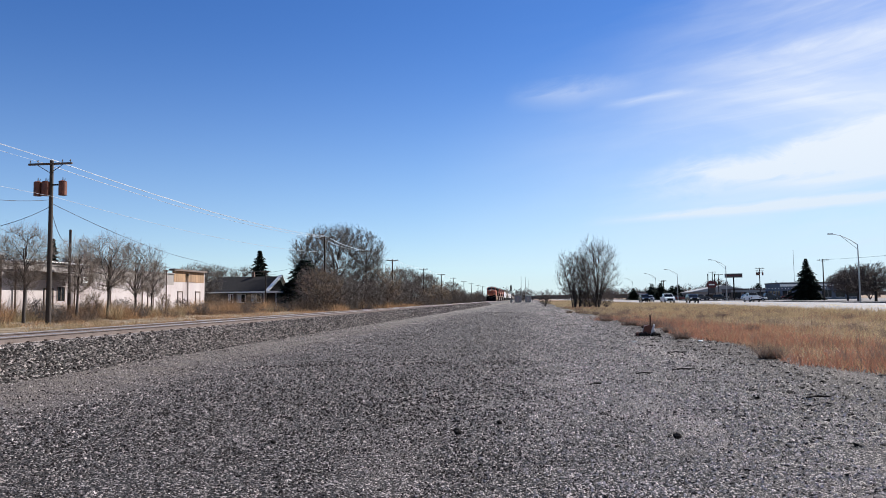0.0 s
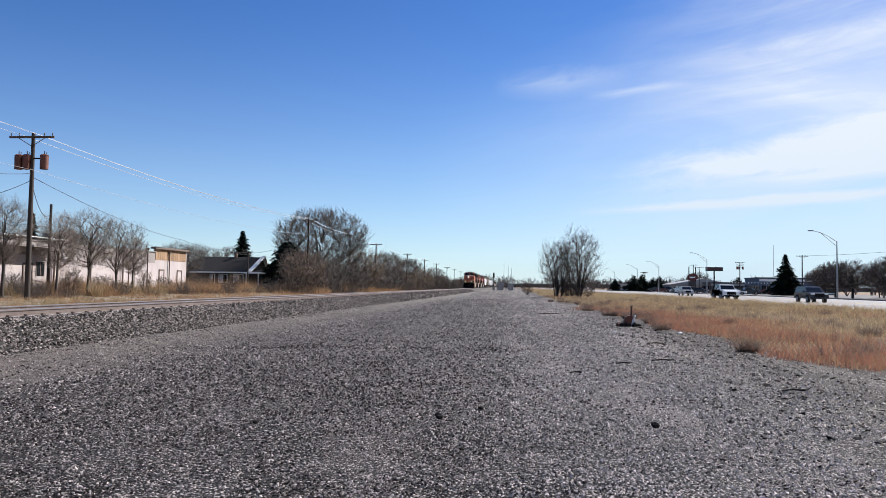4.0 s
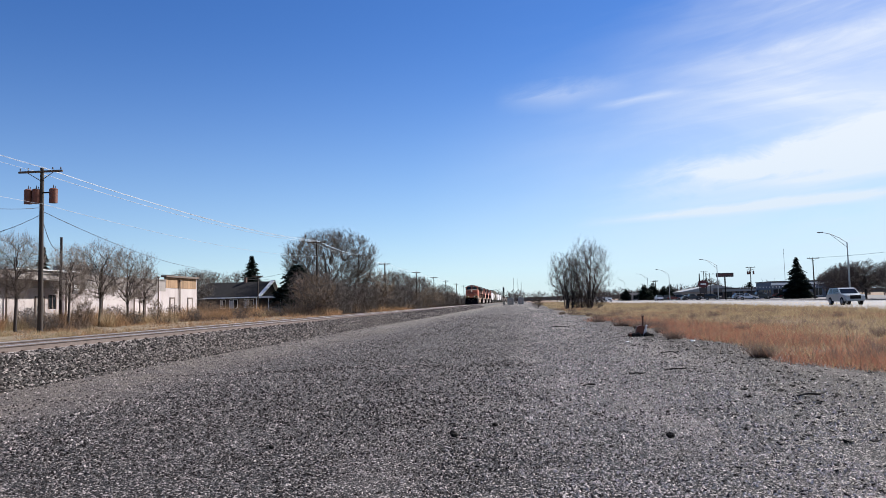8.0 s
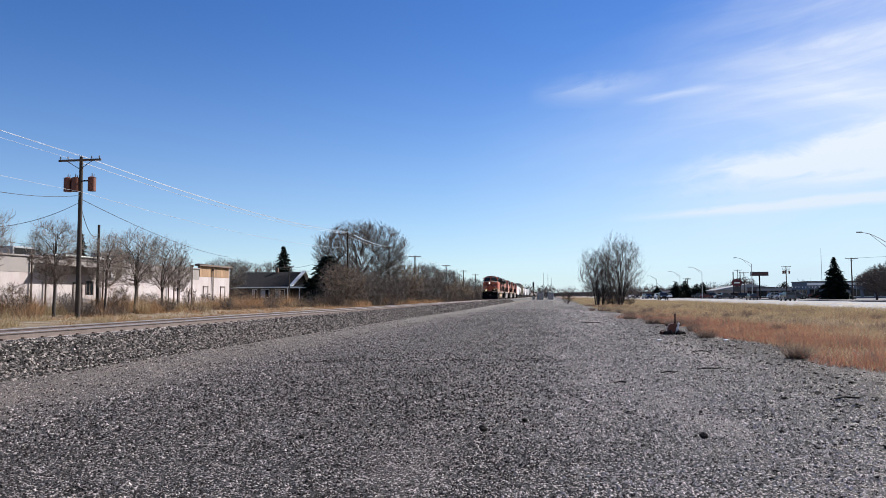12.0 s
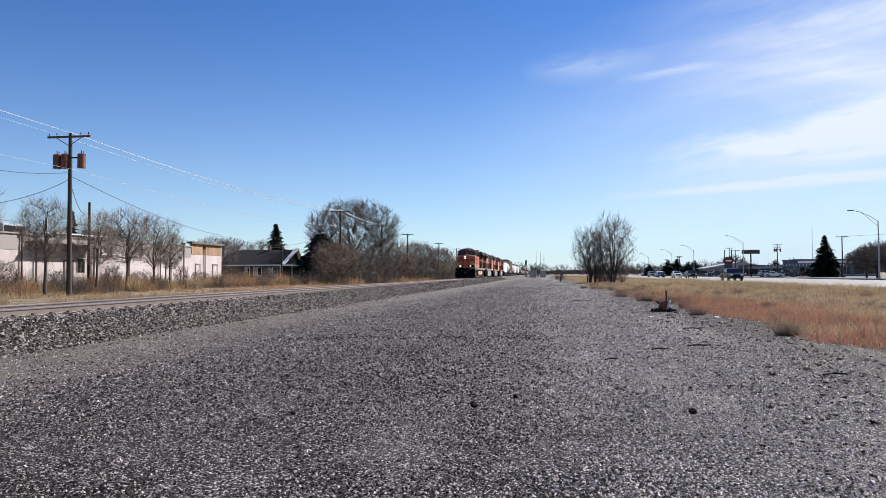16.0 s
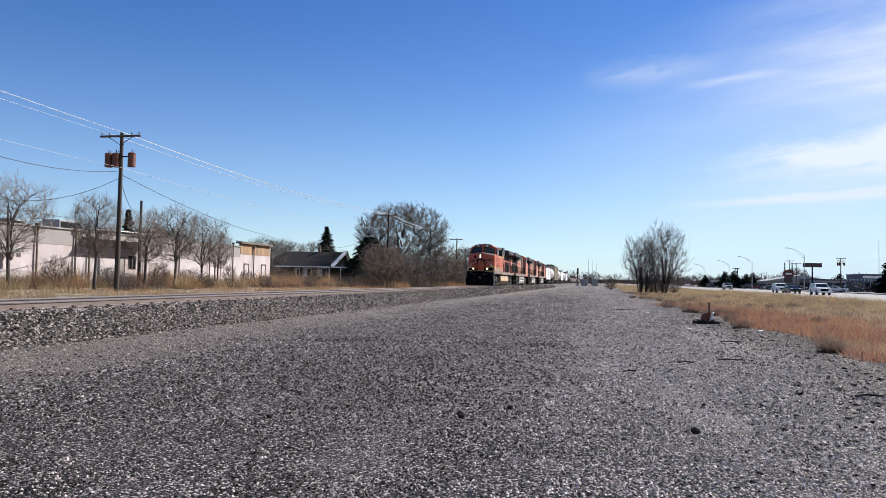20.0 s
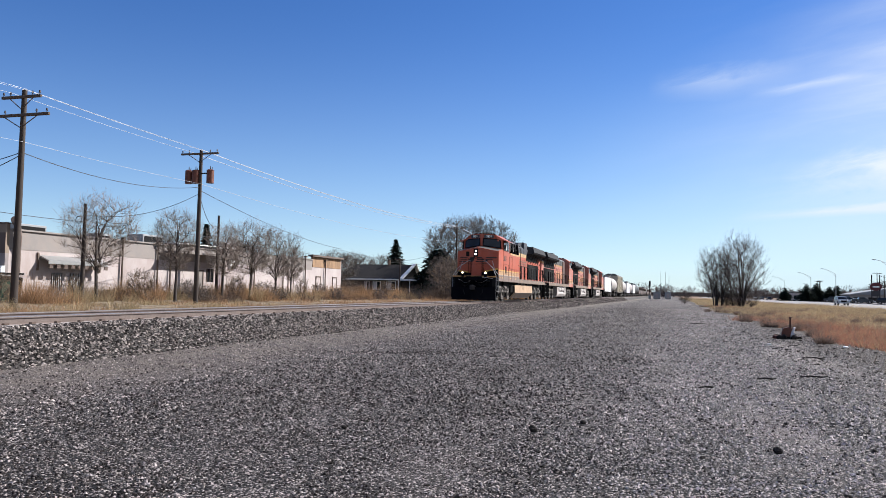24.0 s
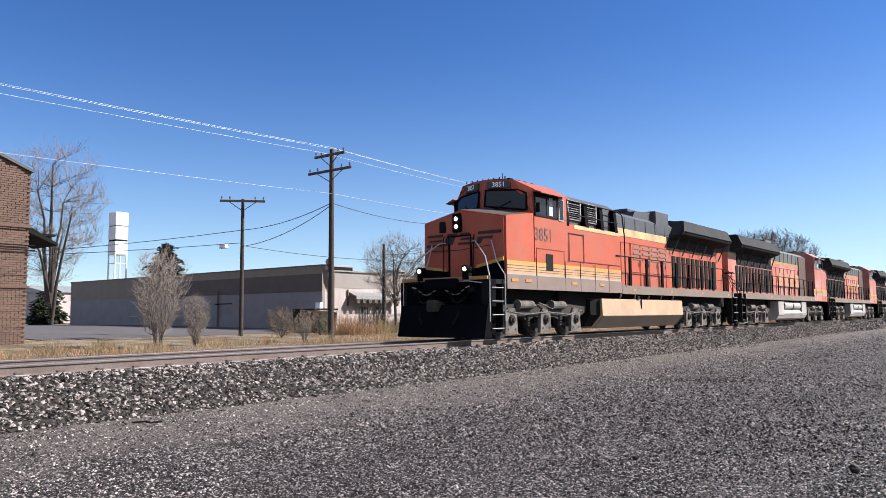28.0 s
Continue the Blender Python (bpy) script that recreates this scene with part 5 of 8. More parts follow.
for p, q, s in (((-26.4, 25.6, 7.2), (-28.4, 41.2, 7.9), 0.55), ((-28.4, 41.2, 7.7), (-38.6, 84.5, 6.5), 0.5), ((-26.4, 25.6, 7.2), (-32.9, 25.1, 6.3), 0.25), ((-26.4, 25.6, 7.1), (-32.9, 25.1, 5.4), 0.35), ((-32.9, 25.1, 6.3), (-72, 12, 6.4), 0.7),
                ((-32.9, 25.1, 5.6), (-70, 8, 6.0), 0.5), ((-32.9, 25.1, 5.45), (-31.65, 35.05, 5.1), 0.15), ((-31.65, 35.05, 5.2), (-34.6, 52.6, 5.6), 0.3), ((-31.65, 35.05, 5.5), (-28.4, 41.2, 7.5), 0.6), ((-34.6, 52.6, 5.7), (-39.2, 107.5, 5.8), 0.6),
                ((-28.4, 41.2, 7.4), (-34.6, 52.6, 6.6), 0.9), ((-38.6, 84.5, 6.4), (-39.2, 107.5, 6.1), 0.3), ((-39.2, 107.5, 6.0), (-27.6, 98.6, 8.0), 0.5), ((-39.2, 107.5, 5.9), (-27.5, 149, 6.5), 0.8), ((-39.2, 107.5, 5.6), (-27.5, 149, 6.2), 0.8)):
    sag_wire("slack_cable", p, q, s, 0.019, "wire_d", label=W2, group="slack cables")

# ---- the low white building ----
X0, X1, Y0, Y1, ZB, ZT = -72.5, -36.7, 34.4, 80.6, 0.5, 5.1
wb = thing("white_building", "long low white-painted commercial building with grey upper band", "building", X1, Y0, ZB)


def wpart(name, x0, x1, y0, y1, z0, z1, m, label="", bevel=0.0):
    bm = bm_new()
    box(bm, x0 - X1, x1 - X1, y0 - Y0, y1 - Y0, z0 - ZB, z1 - ZB, bevel)
    return part(name, bm, m, wb, label)


wpart("track_wall", X1 - 0.25, X1, Y0 + 0.25, Y1 - 7.2, ZB, 3.5, "wall_w", "white-painted block wall")
wpart("track_wall", X1 - 0.25, X1, Y1 - 7.2, Y1, ZB, 3.85, "wall_w", "white-painted block wall")
wpart("upper_band", X1 - 0.25, X1 + 0.02, Y0 + 0.25, Y1 - 7.2, 3.5, 4.62, "wall_g", "grey sheet-metal upper band")
wpart("end_wall", X0, X1 + 0.02, Y0, Y0 + 0.25, ZB, 3.25, "wall_s", "end wall coloured darker grey for its shade")
wpart("end_band", X0, X1 + 0.025, Y0 - 0.02, Y0 + 0.25, 3.25, 4.5, "wall_tan", "tan band on the end wall")
wpart("end_band", -56.0, X1 + 0.03, Y0 - 0.035, Y0 - 0.02, 3.25, 4.45, "wall_dk", "dark brown band on the end wall")
wpart("end_band", X0, X1 + 0.025, Y0 - 0.02, Y0 + 0.25, 4.5, 4.98, "wall_tan")
wpart("end_coping", X0 - 0.05, X1 + 0.06, Y0 - 0.06, Y0 + 0.3, 4.98, 5.06, "wall_dk")
wpart("roof", X0, X1 - 0.25, Y0 + 0.25, Y1, 4.3, 4.45, "flat_roof")
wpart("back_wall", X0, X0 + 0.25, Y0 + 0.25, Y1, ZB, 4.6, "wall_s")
wpart("far_wall", X0 + 0.25, X1, Y1, Y1 + 0.25, ZB, ZT - 0.05, "wall_w")
wpart("eave", X1 - 0.3, X1 + 0.12, Y0 + 0.3, Y1 - 7.2, 4.62, 4.72, "wall_g")
wpart("eave", X1 - 0.3, X1 + 0.3, Y1 - 7.6, Y1 + 0.3, ZT - 0.12, ZT + 0.08, "wall_dk", "dark roof edge")
for k in range(14):
    y = Y1 - 7.1 + k * 0.51
    wpart("board", X1 - 0.2, X1 + 0.03, y, y + 0.49, 3.85, ZT - 0.12, "wood_br")
# pilasters and downpipes
for y, z1 in ((44.0, 4.7), (47.8, 4.6), (49.3, 4.6), (56.3, 4.6), (61.5, 4.6), (66.9, 4.7), (71.6, 4.8), (76.4, 4.6)):
    bm = bm_new()
    tube(bm, (0.14, y - Y0, 0), (0.14, y - Y0, z1 - ZB), 0.065, seg=8)
    box(bm, 0.02, 0.28, y - Y0 - 0.14, y - Y0 + 0.14, z1 - ZB, z1 - ZB + 0.18)
    part("downpipe", bm, "wall_dk" if y > 60 else "pole_br", wb, "brown downpipe")
# doors: tall dark frames on the wall
for k, y in enumerate((52.7, 68.2, 74.4, 78.6)):
    d = wpart("door", X1 - 0.05, X1 + 0.03, y, y + 0.95, ZB, 2.75, "wall_w" if k != 0 else "wall_g", "plain painted side door")
    for a, b, c, e in ((y - 0.1, y, ZB, 2.85), (y + 0.95, y + 1.05, ZB, 2.85), (y - 0.1, y + 1.05, 2.75, 2.88)):
        wpart("door_frame", X1 - 0.02, X1 + 0.07, a, b, c, e, "wall_dk")
w = wpart("window", X1 - 0.04, X1 + 0.02, 54.2, 55.2, 1.9, 3.0, "glass")
for y in (54.2, 54.66, 55.14):
    wpart("window_frame", X1 - 0.03, X1 + 0.05, y, y + 0.06, 1.88, 3.02, "wall_dk")
# boarded shop window with awning frame near the corner
for y0, y1 in ((37.9, 38.7), (39.4, 40.6)):
    wpart("shop_window", X1 - 0.05, X1 + 0.02, y0, y1, ZB + 0.1, 2.2, "grey", "grilled pale window")
    for k in range(6):
        yy_ = y0 + k * (y1 - y0) / 5
        wpart("window_bar", X1 + 0.02, X1 + 0.05, yy_ - 0.015, yy_ + 0.015, ZB + 0.1, 2.2, "dark")
bm = bm_new()
prism(bm, [(0.0, 3.25 - ZB), (0.75, 2.95 - ZB), (0.75, 2.72 - ZB), (0.68, 2.72 - ZB), (0.68, 2.9 - ZB), (0.0, 3.15 - ZB)], "y", 36.9 - Y0, 41.9 - Y0)
aw = part("awning", bm, "steel", wb, "ragged grey metal awning")
for k in range(9):
    bm = bm_new()
    y = 37.0 - Y0 + k * 0.58
    box(bm, 0.66, 0.72, y, y + 0.3, 2.46 - ZB, 2.74 - ZB)
    part("valance_flap", bm, "wall_dk", aw)
for y in (36.7, 41.9):
    wpart("awning_post", X1 + 0.02, X1 + 0.1, y, y + 0.1, 2.3, 3.4, "wall_dk")
wpart("meter_box", X1 - 0.3, X1 + 0.12, Y0 - 0.32, Y0 - 0.04, 1.5, 2.5, "white", "white electric meter box")
for x, z0, z1 in ((-48.3, 0.5, 3.6), (-58.0, 0.5, 4.4)):
    bm = bm_new()
    tube(bm, (x - X1, -0.12, z0 - ZB), (x - X1, -0.12, z1 - ZB), 0.06, seg=8)
    part("conduit", bm, "wall_dk", wb, "dark conduit on the end wall")
bm = bm_new()
path(bm, [(-11.5, -0.1, 2.0), (-11.5, -0.45, 2.05), (-9.4, -0.45, 2.05)], 0.04, 6)
part("bracket_arm", bm, "dark", wb)
# roof plant
for x, y, sx, sy, sz in ((-43.0, 41.5, 1.6, 2.6, 0.75), (-41.0, 46.5, 1.2, 1.4, 0.5), (-42, 53, 1.6, 2.6, 0.9), (-40.5, 62, 1.0, 1.6, 0.9)):
    u = wpart("roof_unit", x - sx / 2, x + sx / 2, y - sy / 2, y + sy / 2, 4.45, 4.85 + sz, "grey", "grey rooftop air conditioner", 0.04)
    wpart("unit_grille", x + sx / 2, x + sx / 2 + 0.02, y - sy / 2 + 0.15, y + sy / 2 - 0.15, 4.95, 4.7 + sz, "dark")
bm = bm_new()
path(bm, [(0.12, 0.8, 1.6), (0.12, 0.8, 3.0), (0.35, 0.6, 3.8), (0.3, 0.5, 4.6)], 0.16, 9)
tube(bm, (0.3, 0.45, 4.6), (0.45, 0.2, 4.75), 0.26, seg=10)
part("vent_duct", bm, "wall_dk", wb, "bent brown vent duct")
bm = bm_new()
box(bm, -0.02, 0.06, 57.3 - Y0, 58.5 - Y0, 3.1 - ZB, 4.15 - ZB)
sg = part("wall_sign", bm, "sign_bk", wb, "small dark wall sign")
bm = bm_new()
box(bm, 0.06, 0.07, 57.5 - Y0, 58.3 - Y0, 3.4 - ZB, 3.9 - ZB)
part("sign_bar", bm, "letter_w", sg)
wpart("canopy", X1, X1 + 1.3, 48.5, 56.0, 4.05, 4.2, "wall_g", "low flat metal canopy")
wpart("canopy_edge", X1 - 3, X1 + 0.3, 50.0, 58.0, 4.86, 4.94, "white", "white roof edge panel")
# dumpsters and boxes at the corner
t = thing("dumpster", "dark green steel dumpster beside the building", "dumpster", -35.4, 32.6, 0.56)
bm = bm_new()
prism(bm, [(-1.1, 0.15), (1.1, 0.15), (1.2, 1.25), (-1.2, 1.45)], "y", -0.8, 0.8)
part("bin", bm, "dark", t)
bm = bm_new()
box(bm, -1.22, 1.22, -0.85, 0.85, 1.4, 1.5)
part("lid", bm, "dark", t)
bm = bm_new()
for x in (-0.9, 0.9):
    for y in (-0.6, 0.6):
        box(bm, x - 0.06, x + 0.06, y - 0.06, y + 0.06, 0, 0.16)
part("foot", bm, "dark", t)
t = thing("wheelie_bin", "green plastic wheeled bin beside the dumpster", "bin", -33.6, 31.5, 0.56)
bm = bm_new()
prism(bm, [(-0.28, 0.0), (0.28, 0.0), (0.34, 1.0), (-0.34, 1.0)], "y", -0.33, 0.33)
part("bin", bm, "green", t)
bm = bm_new()
box(bm, -0.37, 0.37, -0.38, 0.36, 1.0, 1.07, 0.02)
part("lid", bm, "green", t)
t = thing("propane_tank", "white boxy tank against the end wall", "tank", -37.4, 33.9, 0.62)
bm = bm_new()
box(bm, -0.7, 0.7, -0.6, 0.6, 0, 1.3, 0.06)
part("cabinet", bm, "white", t)

# ---- the grey house ----
hx, hy = -45.0, 117.5
hs = thing("house", "single-storey grey-brown house with dark hipped roof", "house", hx, hy, 0.6)
bm = bm_new()
box(bm, -9.0, 1.9, 0, 9, 0, 2.75)
part("wall", bm, "siding", hs)
bm = bm_new()
v = [bm.verts.new(p) for p in ((-9.8, -0.8, 2.65), (2.3, -0.8, 2.65), (2.3, 9.8, 2.65), (-9.8, 9.8, 2.65), (-8.2, 4.5, 5.35), (2.9, 4.5, 5.35))]
for f in ((0, 1, 5, 4), (2, 3, 4, 5), (1, 2, 5), (3, 0, 4), (3, 2, 1, 0)):
    bm.faces.new([v[i] for i in f])
part("roof", bm, "roof", hs, "dark shingled hipped roof")
bm = bm_new()
box(bm, -9.85, 2.35, -0.86, -0.8, 2.55, 2.75)
part("fascia", bm, "white", hs, "pale fascia board")
bm = bm_new()
prism(bm, [(-0.9, 2.62), (-0.9, 2.84), (4.5, 5.56), (9.9, 2.84), (9.9, 2.62), (4.5, 5.34)], "x", 2.32, 2.92)
for v in bm.verts:
    if v.co.z > 5:
        v.co.x += 0.58
part("rake_board", bm, "white", hs, "white rake boards of the gable end")
bm = bm_new()
prism(bm, [(-1.6, 2.55), (6.0, 3.15), (6.0, 3.3), (-1.6, 2.7)], "x", 2.0, 8.8)
part("porch_roof", bm, "roof", hs, "low dark lean-to roof of the porch")
bm = bm_new()
box(bm, 2.0, 8.8, -1.66, -1.6, 2.5, 2.72)
part("fascia", bm, "white", hs, "pale fascia board")
bm = bm_new()
box(bm, 1.95, 8.4, 1.2, 6, 0, 2.62)
part("porch_wall", bm, "siding", hs)
for x in (2.4, 4.4, 6.4, 8.4):
    bm = bm_new()
    box(bm, x - 0.06, x + 0.06, -1.45, -1.33, 0, 2.5)
    part("porch_post", bm, "white", hs)
for x, w_ in ((-3.8, 0.7), (-2.0, 1.3), (0.6, 1.5)):
    bm = bm_new()
    box(bm, x - w_ / 2, x + w_ / 2, -0.04, 0.02, 1.0, 2.3)
    wn_ = part("window", bm, "glass", hs)
    bm = bm_new()
    for a, b, c, d in ((x - w_ / 2 - 0.08, x - w_ / 2, 0.95, 2.35), (x + w_ / 2, x + w_ / 2 + 0.08, 0.95, 2.35), (x - w_ / 2, x + w_ / 2, 2.3, 2.38), (x - w_ / 2, x + w_ / 2, 0.92, 1.0), (x - 0.03, x + 0.03, 1.0, 2.3)):
        box(bm, a, b, -0.08, 0.0, c, d)
    part("window_frame", bm, "white", wn_)
    bm = bm_new()
    box(bm, x - w_ / 2 + 0.06, x - 0.03, -0.05, -0.04, 1.02, 2.2)
    part("blind", bm, "curtain", wn_)
bm = bm_new()
box(bm, -1.8, -1.4, 4.2, 4.6, 5.0, 6.1)
part("chimney", bm, "mortar", hs)
bm = bm_new()
box(bm, 9.8, 15.5, 5, 13, 0, 2.3)
sh2 = thing("shed", "low dark outbuilding behind the brush", "shed", hx, hy, 0.6)
part("wall", bm, "siding", sh2)
bm = bm_new()
prism(bm, [(9.5, 2.25), (15.9, 2.25), (15.9, 2.4), (12.6, 3.1), (9.5, 2.4)], "y", 4.6, 13.4)
part("roof", bm, "roof", sh2)

# ---- brown brick building ----
bk = thing("brick_building", "tall brown brick building with gabled wall", "building", -32.4, 13.95, 0.45)
bm = bm_new()
prism(bm, [(-22, 0), (-0.01, 0), (-0.01, 7.35), (-9, 10.9), (-22, 7.35)], "x", -14, -0.1)
part("wall", bm, "mortar", bk)
bm = bm_new()
for a, b in (((0.05, 7.32), (-9, 10.95)), ((-9, 10.95), (-22.4, 7.25))):
    prism(bm, [a, b, (b[0], b[1] + 0.12), (a[0], a[1] + 0.12)], "x", -14.3, 0.06)
part("roof", bm, "flat_roof", bk)
bm = bm_new()
box(bm, -2.5, -0.3, -0.02, 1.2, 4.7, 4.8)
prism(bm, [(0.0, 4.8), (1.25, 4.3), (1.25, 4.4), (0.0, 5.1)], "x", -2.6, -0.2)
part("side_canopy", bm, "dark", bk, "small dark side canopy")
bm = bm_new()
box(bm, -0.1, 0.05, -22, 0.05, 4.95, 5.1)
box(bm, -0.1, 0.05, -22, 0.05, 2.4, 2.5)
part("ledge", bm, "mortar", bk)
bm = bm_new()
for k in range(2):
    tube(bm, (0.1, -8, 4.2 - k * 0.2), (0.1, 0.2, 4.2 - k * 0.2), 0.025, seg=5)
part("conduit", bm, "dark", bk)
# courses of brick nearest the corner
bm = bm_new()
box(bm, -0.1, 0.0, -0.145, 0.145, -0.042, 0.042)
brick_me = mesh_of("brick", bm, "brick")
for i in range(20):
    for j in range(15):
        y = -0.16 - j * 0.30 - (0.15 if i % 2 else 0.0)
        part_me("brick", brick_me, bk, pose(-0.0, y, 4.55 + i * 0.095 - 1.6))
V, F, nn = [], [], 0
for i in range(82):
    z = 0.06 + i * 0.095
    for j in range(40):
        y = -0.16 - j * 0.30 - (0.15 if i % 2 else 0.0)
        if (i in range(31, 51) and j < 15) or z > 7.3 + (-y) * 0.39 - 0.1 or -y > 9:
            continue
        V += [(0.0, y - 0.142, z - 0.04), (0.0, y + 0.142, z - 0.04), (0.0, y + 0.142, z + 0.04), (0.0, y - 0.142, z + 0.04)]
        V += [(-0.1, a[1], a[2]) for a in V[-4:]]
        F += [(nn, nn + 1, nn + 2, nn + 3), (nn + 3, nn + 2, nn + 6, nn + 7), (nn, nn + 3, nn + 7, nn + 4), (nn + 1, nn, nn + 4, nn + 5), (nn + 2, nn + 1, nn + 5, nn + 6)]
        nn += 8
ob = part_me("brickwork", raw("brickwork", V, F, mat("brick_course", (0.125, 0.075, 0.055), 0.9, var=0.25, scale=2, fine=40, island=0.09, bump=0.3, dirt=(0.085, 0.05, 0.04), dirt_amt=0.6, dirt_scale=0.6)), bk)
tagged(ob, kind="stuff")

# ---- pale sheds beyond the lot ----
for x, y, sx, sy, h in ((-112, 52, 16, 12, 4.2), (-118, 70, 18, 14, 5.0)):
    t = thing("far_shed", "pale low shed beyond the paved lot", "shed", x, y, 0.9, group="far sheds")
    bm = bm_new()
    box(bm, -sx / 2, sx / 2, -sy / 2, sy / 2, 0, h)
    part("wall", bm, "wall_w", t)
    bm = bm_new()
    prism(bm, [(-sx / 2 - 0.3, h), (sx / 2 + 0.3, h), (0, h + 1.2)], "y", -sy / 2 - 0.3, sy / 2 + 0.3)
    part("roof", bm, "grey", t)
    bm = bm_new()
    box(bm, sx / 2 - 0.02, sx / 2 + 0.04, -2, 2, 0, 2.8)
    part("door", bm, "wall_tan", t)

# ---- white tower on legs ----
wt_ = thing("white_tower", "tall white boxy tower on steel legs", "tower", -90.0, 48.2, 0.9)
for k, z in enumerate((8.6, 10.5, 12.3)):
    bm = bm_new()
    box(bm, -0.9, 0.9, -0.85, 0.85, z, z + 1.7 if k < 2 else 14.0, 0.05)
    part("panel_box", bm, "white", wt_)
    if k < 2:
        bm = bm_new()
        box(bm, -0.8, 0.8, -0.75, 0.75, z + 1.68, z + 1.92)
        part("gap", bm, "dark", wt_)
for x in (-0.8, 0.8):
    for y in (-0.75, 0.75):
        bm = bm_new()
        tube(bm, (x, y, 0), (x, y, 8.7), 0.1, seg=8)
        part("leg", bm, "white", wt_)
bm = bm_new()
for z in (4.5, 7.5):
    tube(bm, (-0.8, -0.75, z), (0.8, -0.75, z), 0.06, seg=6)
    tube(bm, (0.8, -0.75, z), (0.8, 0.75, z), 0.06, seg=6)
part("cross_tie", bm, "white", wt_)

# ---- trackside signal, relay cabins and masts ----
t = thing("railway_signal", "dark railway signal mast with round-topped head", "signal", -7.2, 310, 0.05)
bm = bm_new()
tube(bm, (0, 0, 0), (0, 0, 5.9), 0.12, seg=8)
part("mast", bm, "dark", t)
bm = bm_new()
box(bm, -0.35, 0.35, -0.1, 0.1, 5.0, 7.2, 0.08)
part("head", bm, "dark", t)
bm = bm_new()
box(bm, -0.5, 0.5, -0.5, 0.5, 0, 1.4)
part("cabinet", bm, "grey", t)
for x, w_, h in ((-4.5, 2.6, 2.9), (-0.2, 2.4, 2.9)):
    t = thing("relay_cabin", "pale grey metal relay cabin by the track", "cabin", x, 312, 0.0, group="relay cabins")
    bm = bm_new()
    box(bm, -w_ / 2, w_ / 2, -1.5, 1.5, 0, h, 0.05)
    part("body", bm, "grey", t)
    bm = bm_new()
    box(bm, -0.45, 0.45, -1.53, -1.49, 0.1, 2.1)
    part("door", bm, "tank_g", t)
for x, h in ((-3.0, 11.2), (-1.2, 10.8), (0.2, 9.4)):
    t = thing("radio_mast", "slender grey radio mast", "mast", x, 314, 0.0, group="radio masts")
    bm = bm_new()
    tube(bm, (0, 0, 0), (0, 0, h), 0.10, 0.05, 6)
    part("mast", bm, "grey", t)
    bm = bm_new()
    tube(bm, (-0.3, 0, h * 0.8), (0.3, 0, h * 0.8), 0.03, seg=5)
    part("antenna", bm, "grey", t)

# ---- rusty stump of machinery in the gravel ----
t = thing("switch_stand", "rusty broken switch stand amid dark scrap", "switch stand", 4.9, 31.5, 0.0)
bm = bm_new()
box(bm, -0.32, 0.32, -0.14, 0.14, 0.0, 0.1, 0.02)
part("base_plate", bm, "wood_dk", t)
bm = bm_new()
prism(bm, [(-0.26, 0.08), (0.16, 0.08), (0.12, 0.36), (0.02, 0.46), (-0.18, 0.40)], "y", -0.12, 0.12)
part("housing", bm, "transf", t, "rusty red casting")
bm = bm_new()
tube(bm, (0.08, 0, 0.4), (0.08, 0, 0.80), 0.035, seg=8)
tube(bm, (0.08, 0, 0.80), (0.08, 0, 0.84), 0.055, seg=8)
part("spindle", bm, "rust_dk", t)
bm = bm_new()
tube(bm, (0.1, -0.1, 0.08), (0.2, -0.1, 0.42), 0.055, 0.035, 8)
ball(bm, (0.2, -0.1, 0.43), 0.055)
part("lever", bm, "cover_w", t, "bleached pale lever")
bm = bm_new()
prism(bm, [(0.05, 0.02), (0.24, 0.02), (0.2, 0.24), (0.1, 0.3)], "y", -0.17, -0.13)
part("pale_plate", bm, "cover_w", t, "bleached white plate")
g = np.random.default_rng(151)
for k in range(12):
    bm = bm_new()
    a = g.uniform(0, 6.28)
    ball(bm, (0.45 * math.cos(a), 0.25 * math.sin(a), 0.05), (g.uniform(0.05, 0.15), g.uniform(0.05, 0.1), g.uniform(0.05, 0.13)))
    for v in bm.verts:
        v.co += Vector([0.05 * noise.noise(v.co * 11 + Vector((k, j * 9, 0))) for j in range(3)])
    part("debris", bm, "wood_dk" if k % 3 else "transf", t)
# scraps of wood on the verge and the stick by the bank
for x, y, L, rz in ((2.35, 15.8, 0.5, 8), (3.3, 16.6, 0.75, 12), (5.2, 9.9, 0.9, -20), (4.4, 12.0, 0.7, 15), (5.6, 7.8, 1.0, -8), (4.9, 6.6, 0.8, 10), (2.3, 5.3, 0.55, -35), (-9.0, 5.95, 0.6, 25), (4.2, 22.0, 0.8, 5), (2.2, 44, 1.6, 4), (1.2, 13.9, 0.4, 30)):
    t = thing("stick", "dark broken stick lying on the gravel", "stick", x, y, gz(x, y) + 0.02, rz, group="sticks on the gravel")
    bm = bm_new()
    L *= 0.7
    path(bm, [(-L / 2, 0, 0), (-L * 0.1, 0.04, 0.015), (L * 0.25, -0.03, 0.01), (L / 2, 0.06, 0.02)], 0.014, 5)
    part("branch", bm, "wood_dk", t)
for x, y in ((3.7, 27.0), (3.2, 40), (6.0, 27.2), (11.5, 34), (1.9, 62)):
    bm = bm_new()
    bmesh.ops.create_icosphere(bm, subdivisions=2, radius=0.055)
    for v in bm.verts:
        v.co = Vector((v.co.x * 1.5, v.co.y, v.co.z * 0.5)) * (1 + 0.4 * noise.noise(v.co * 9 + Vector((x, y, 0))))
    ob = solid("litter_scrap", bm, "snow", "crumpled white scrap of litter on the ground", "litter", "scraps of litter")
    ob.matrix_world = pose(x, y, gz(x, y) + 0.03)

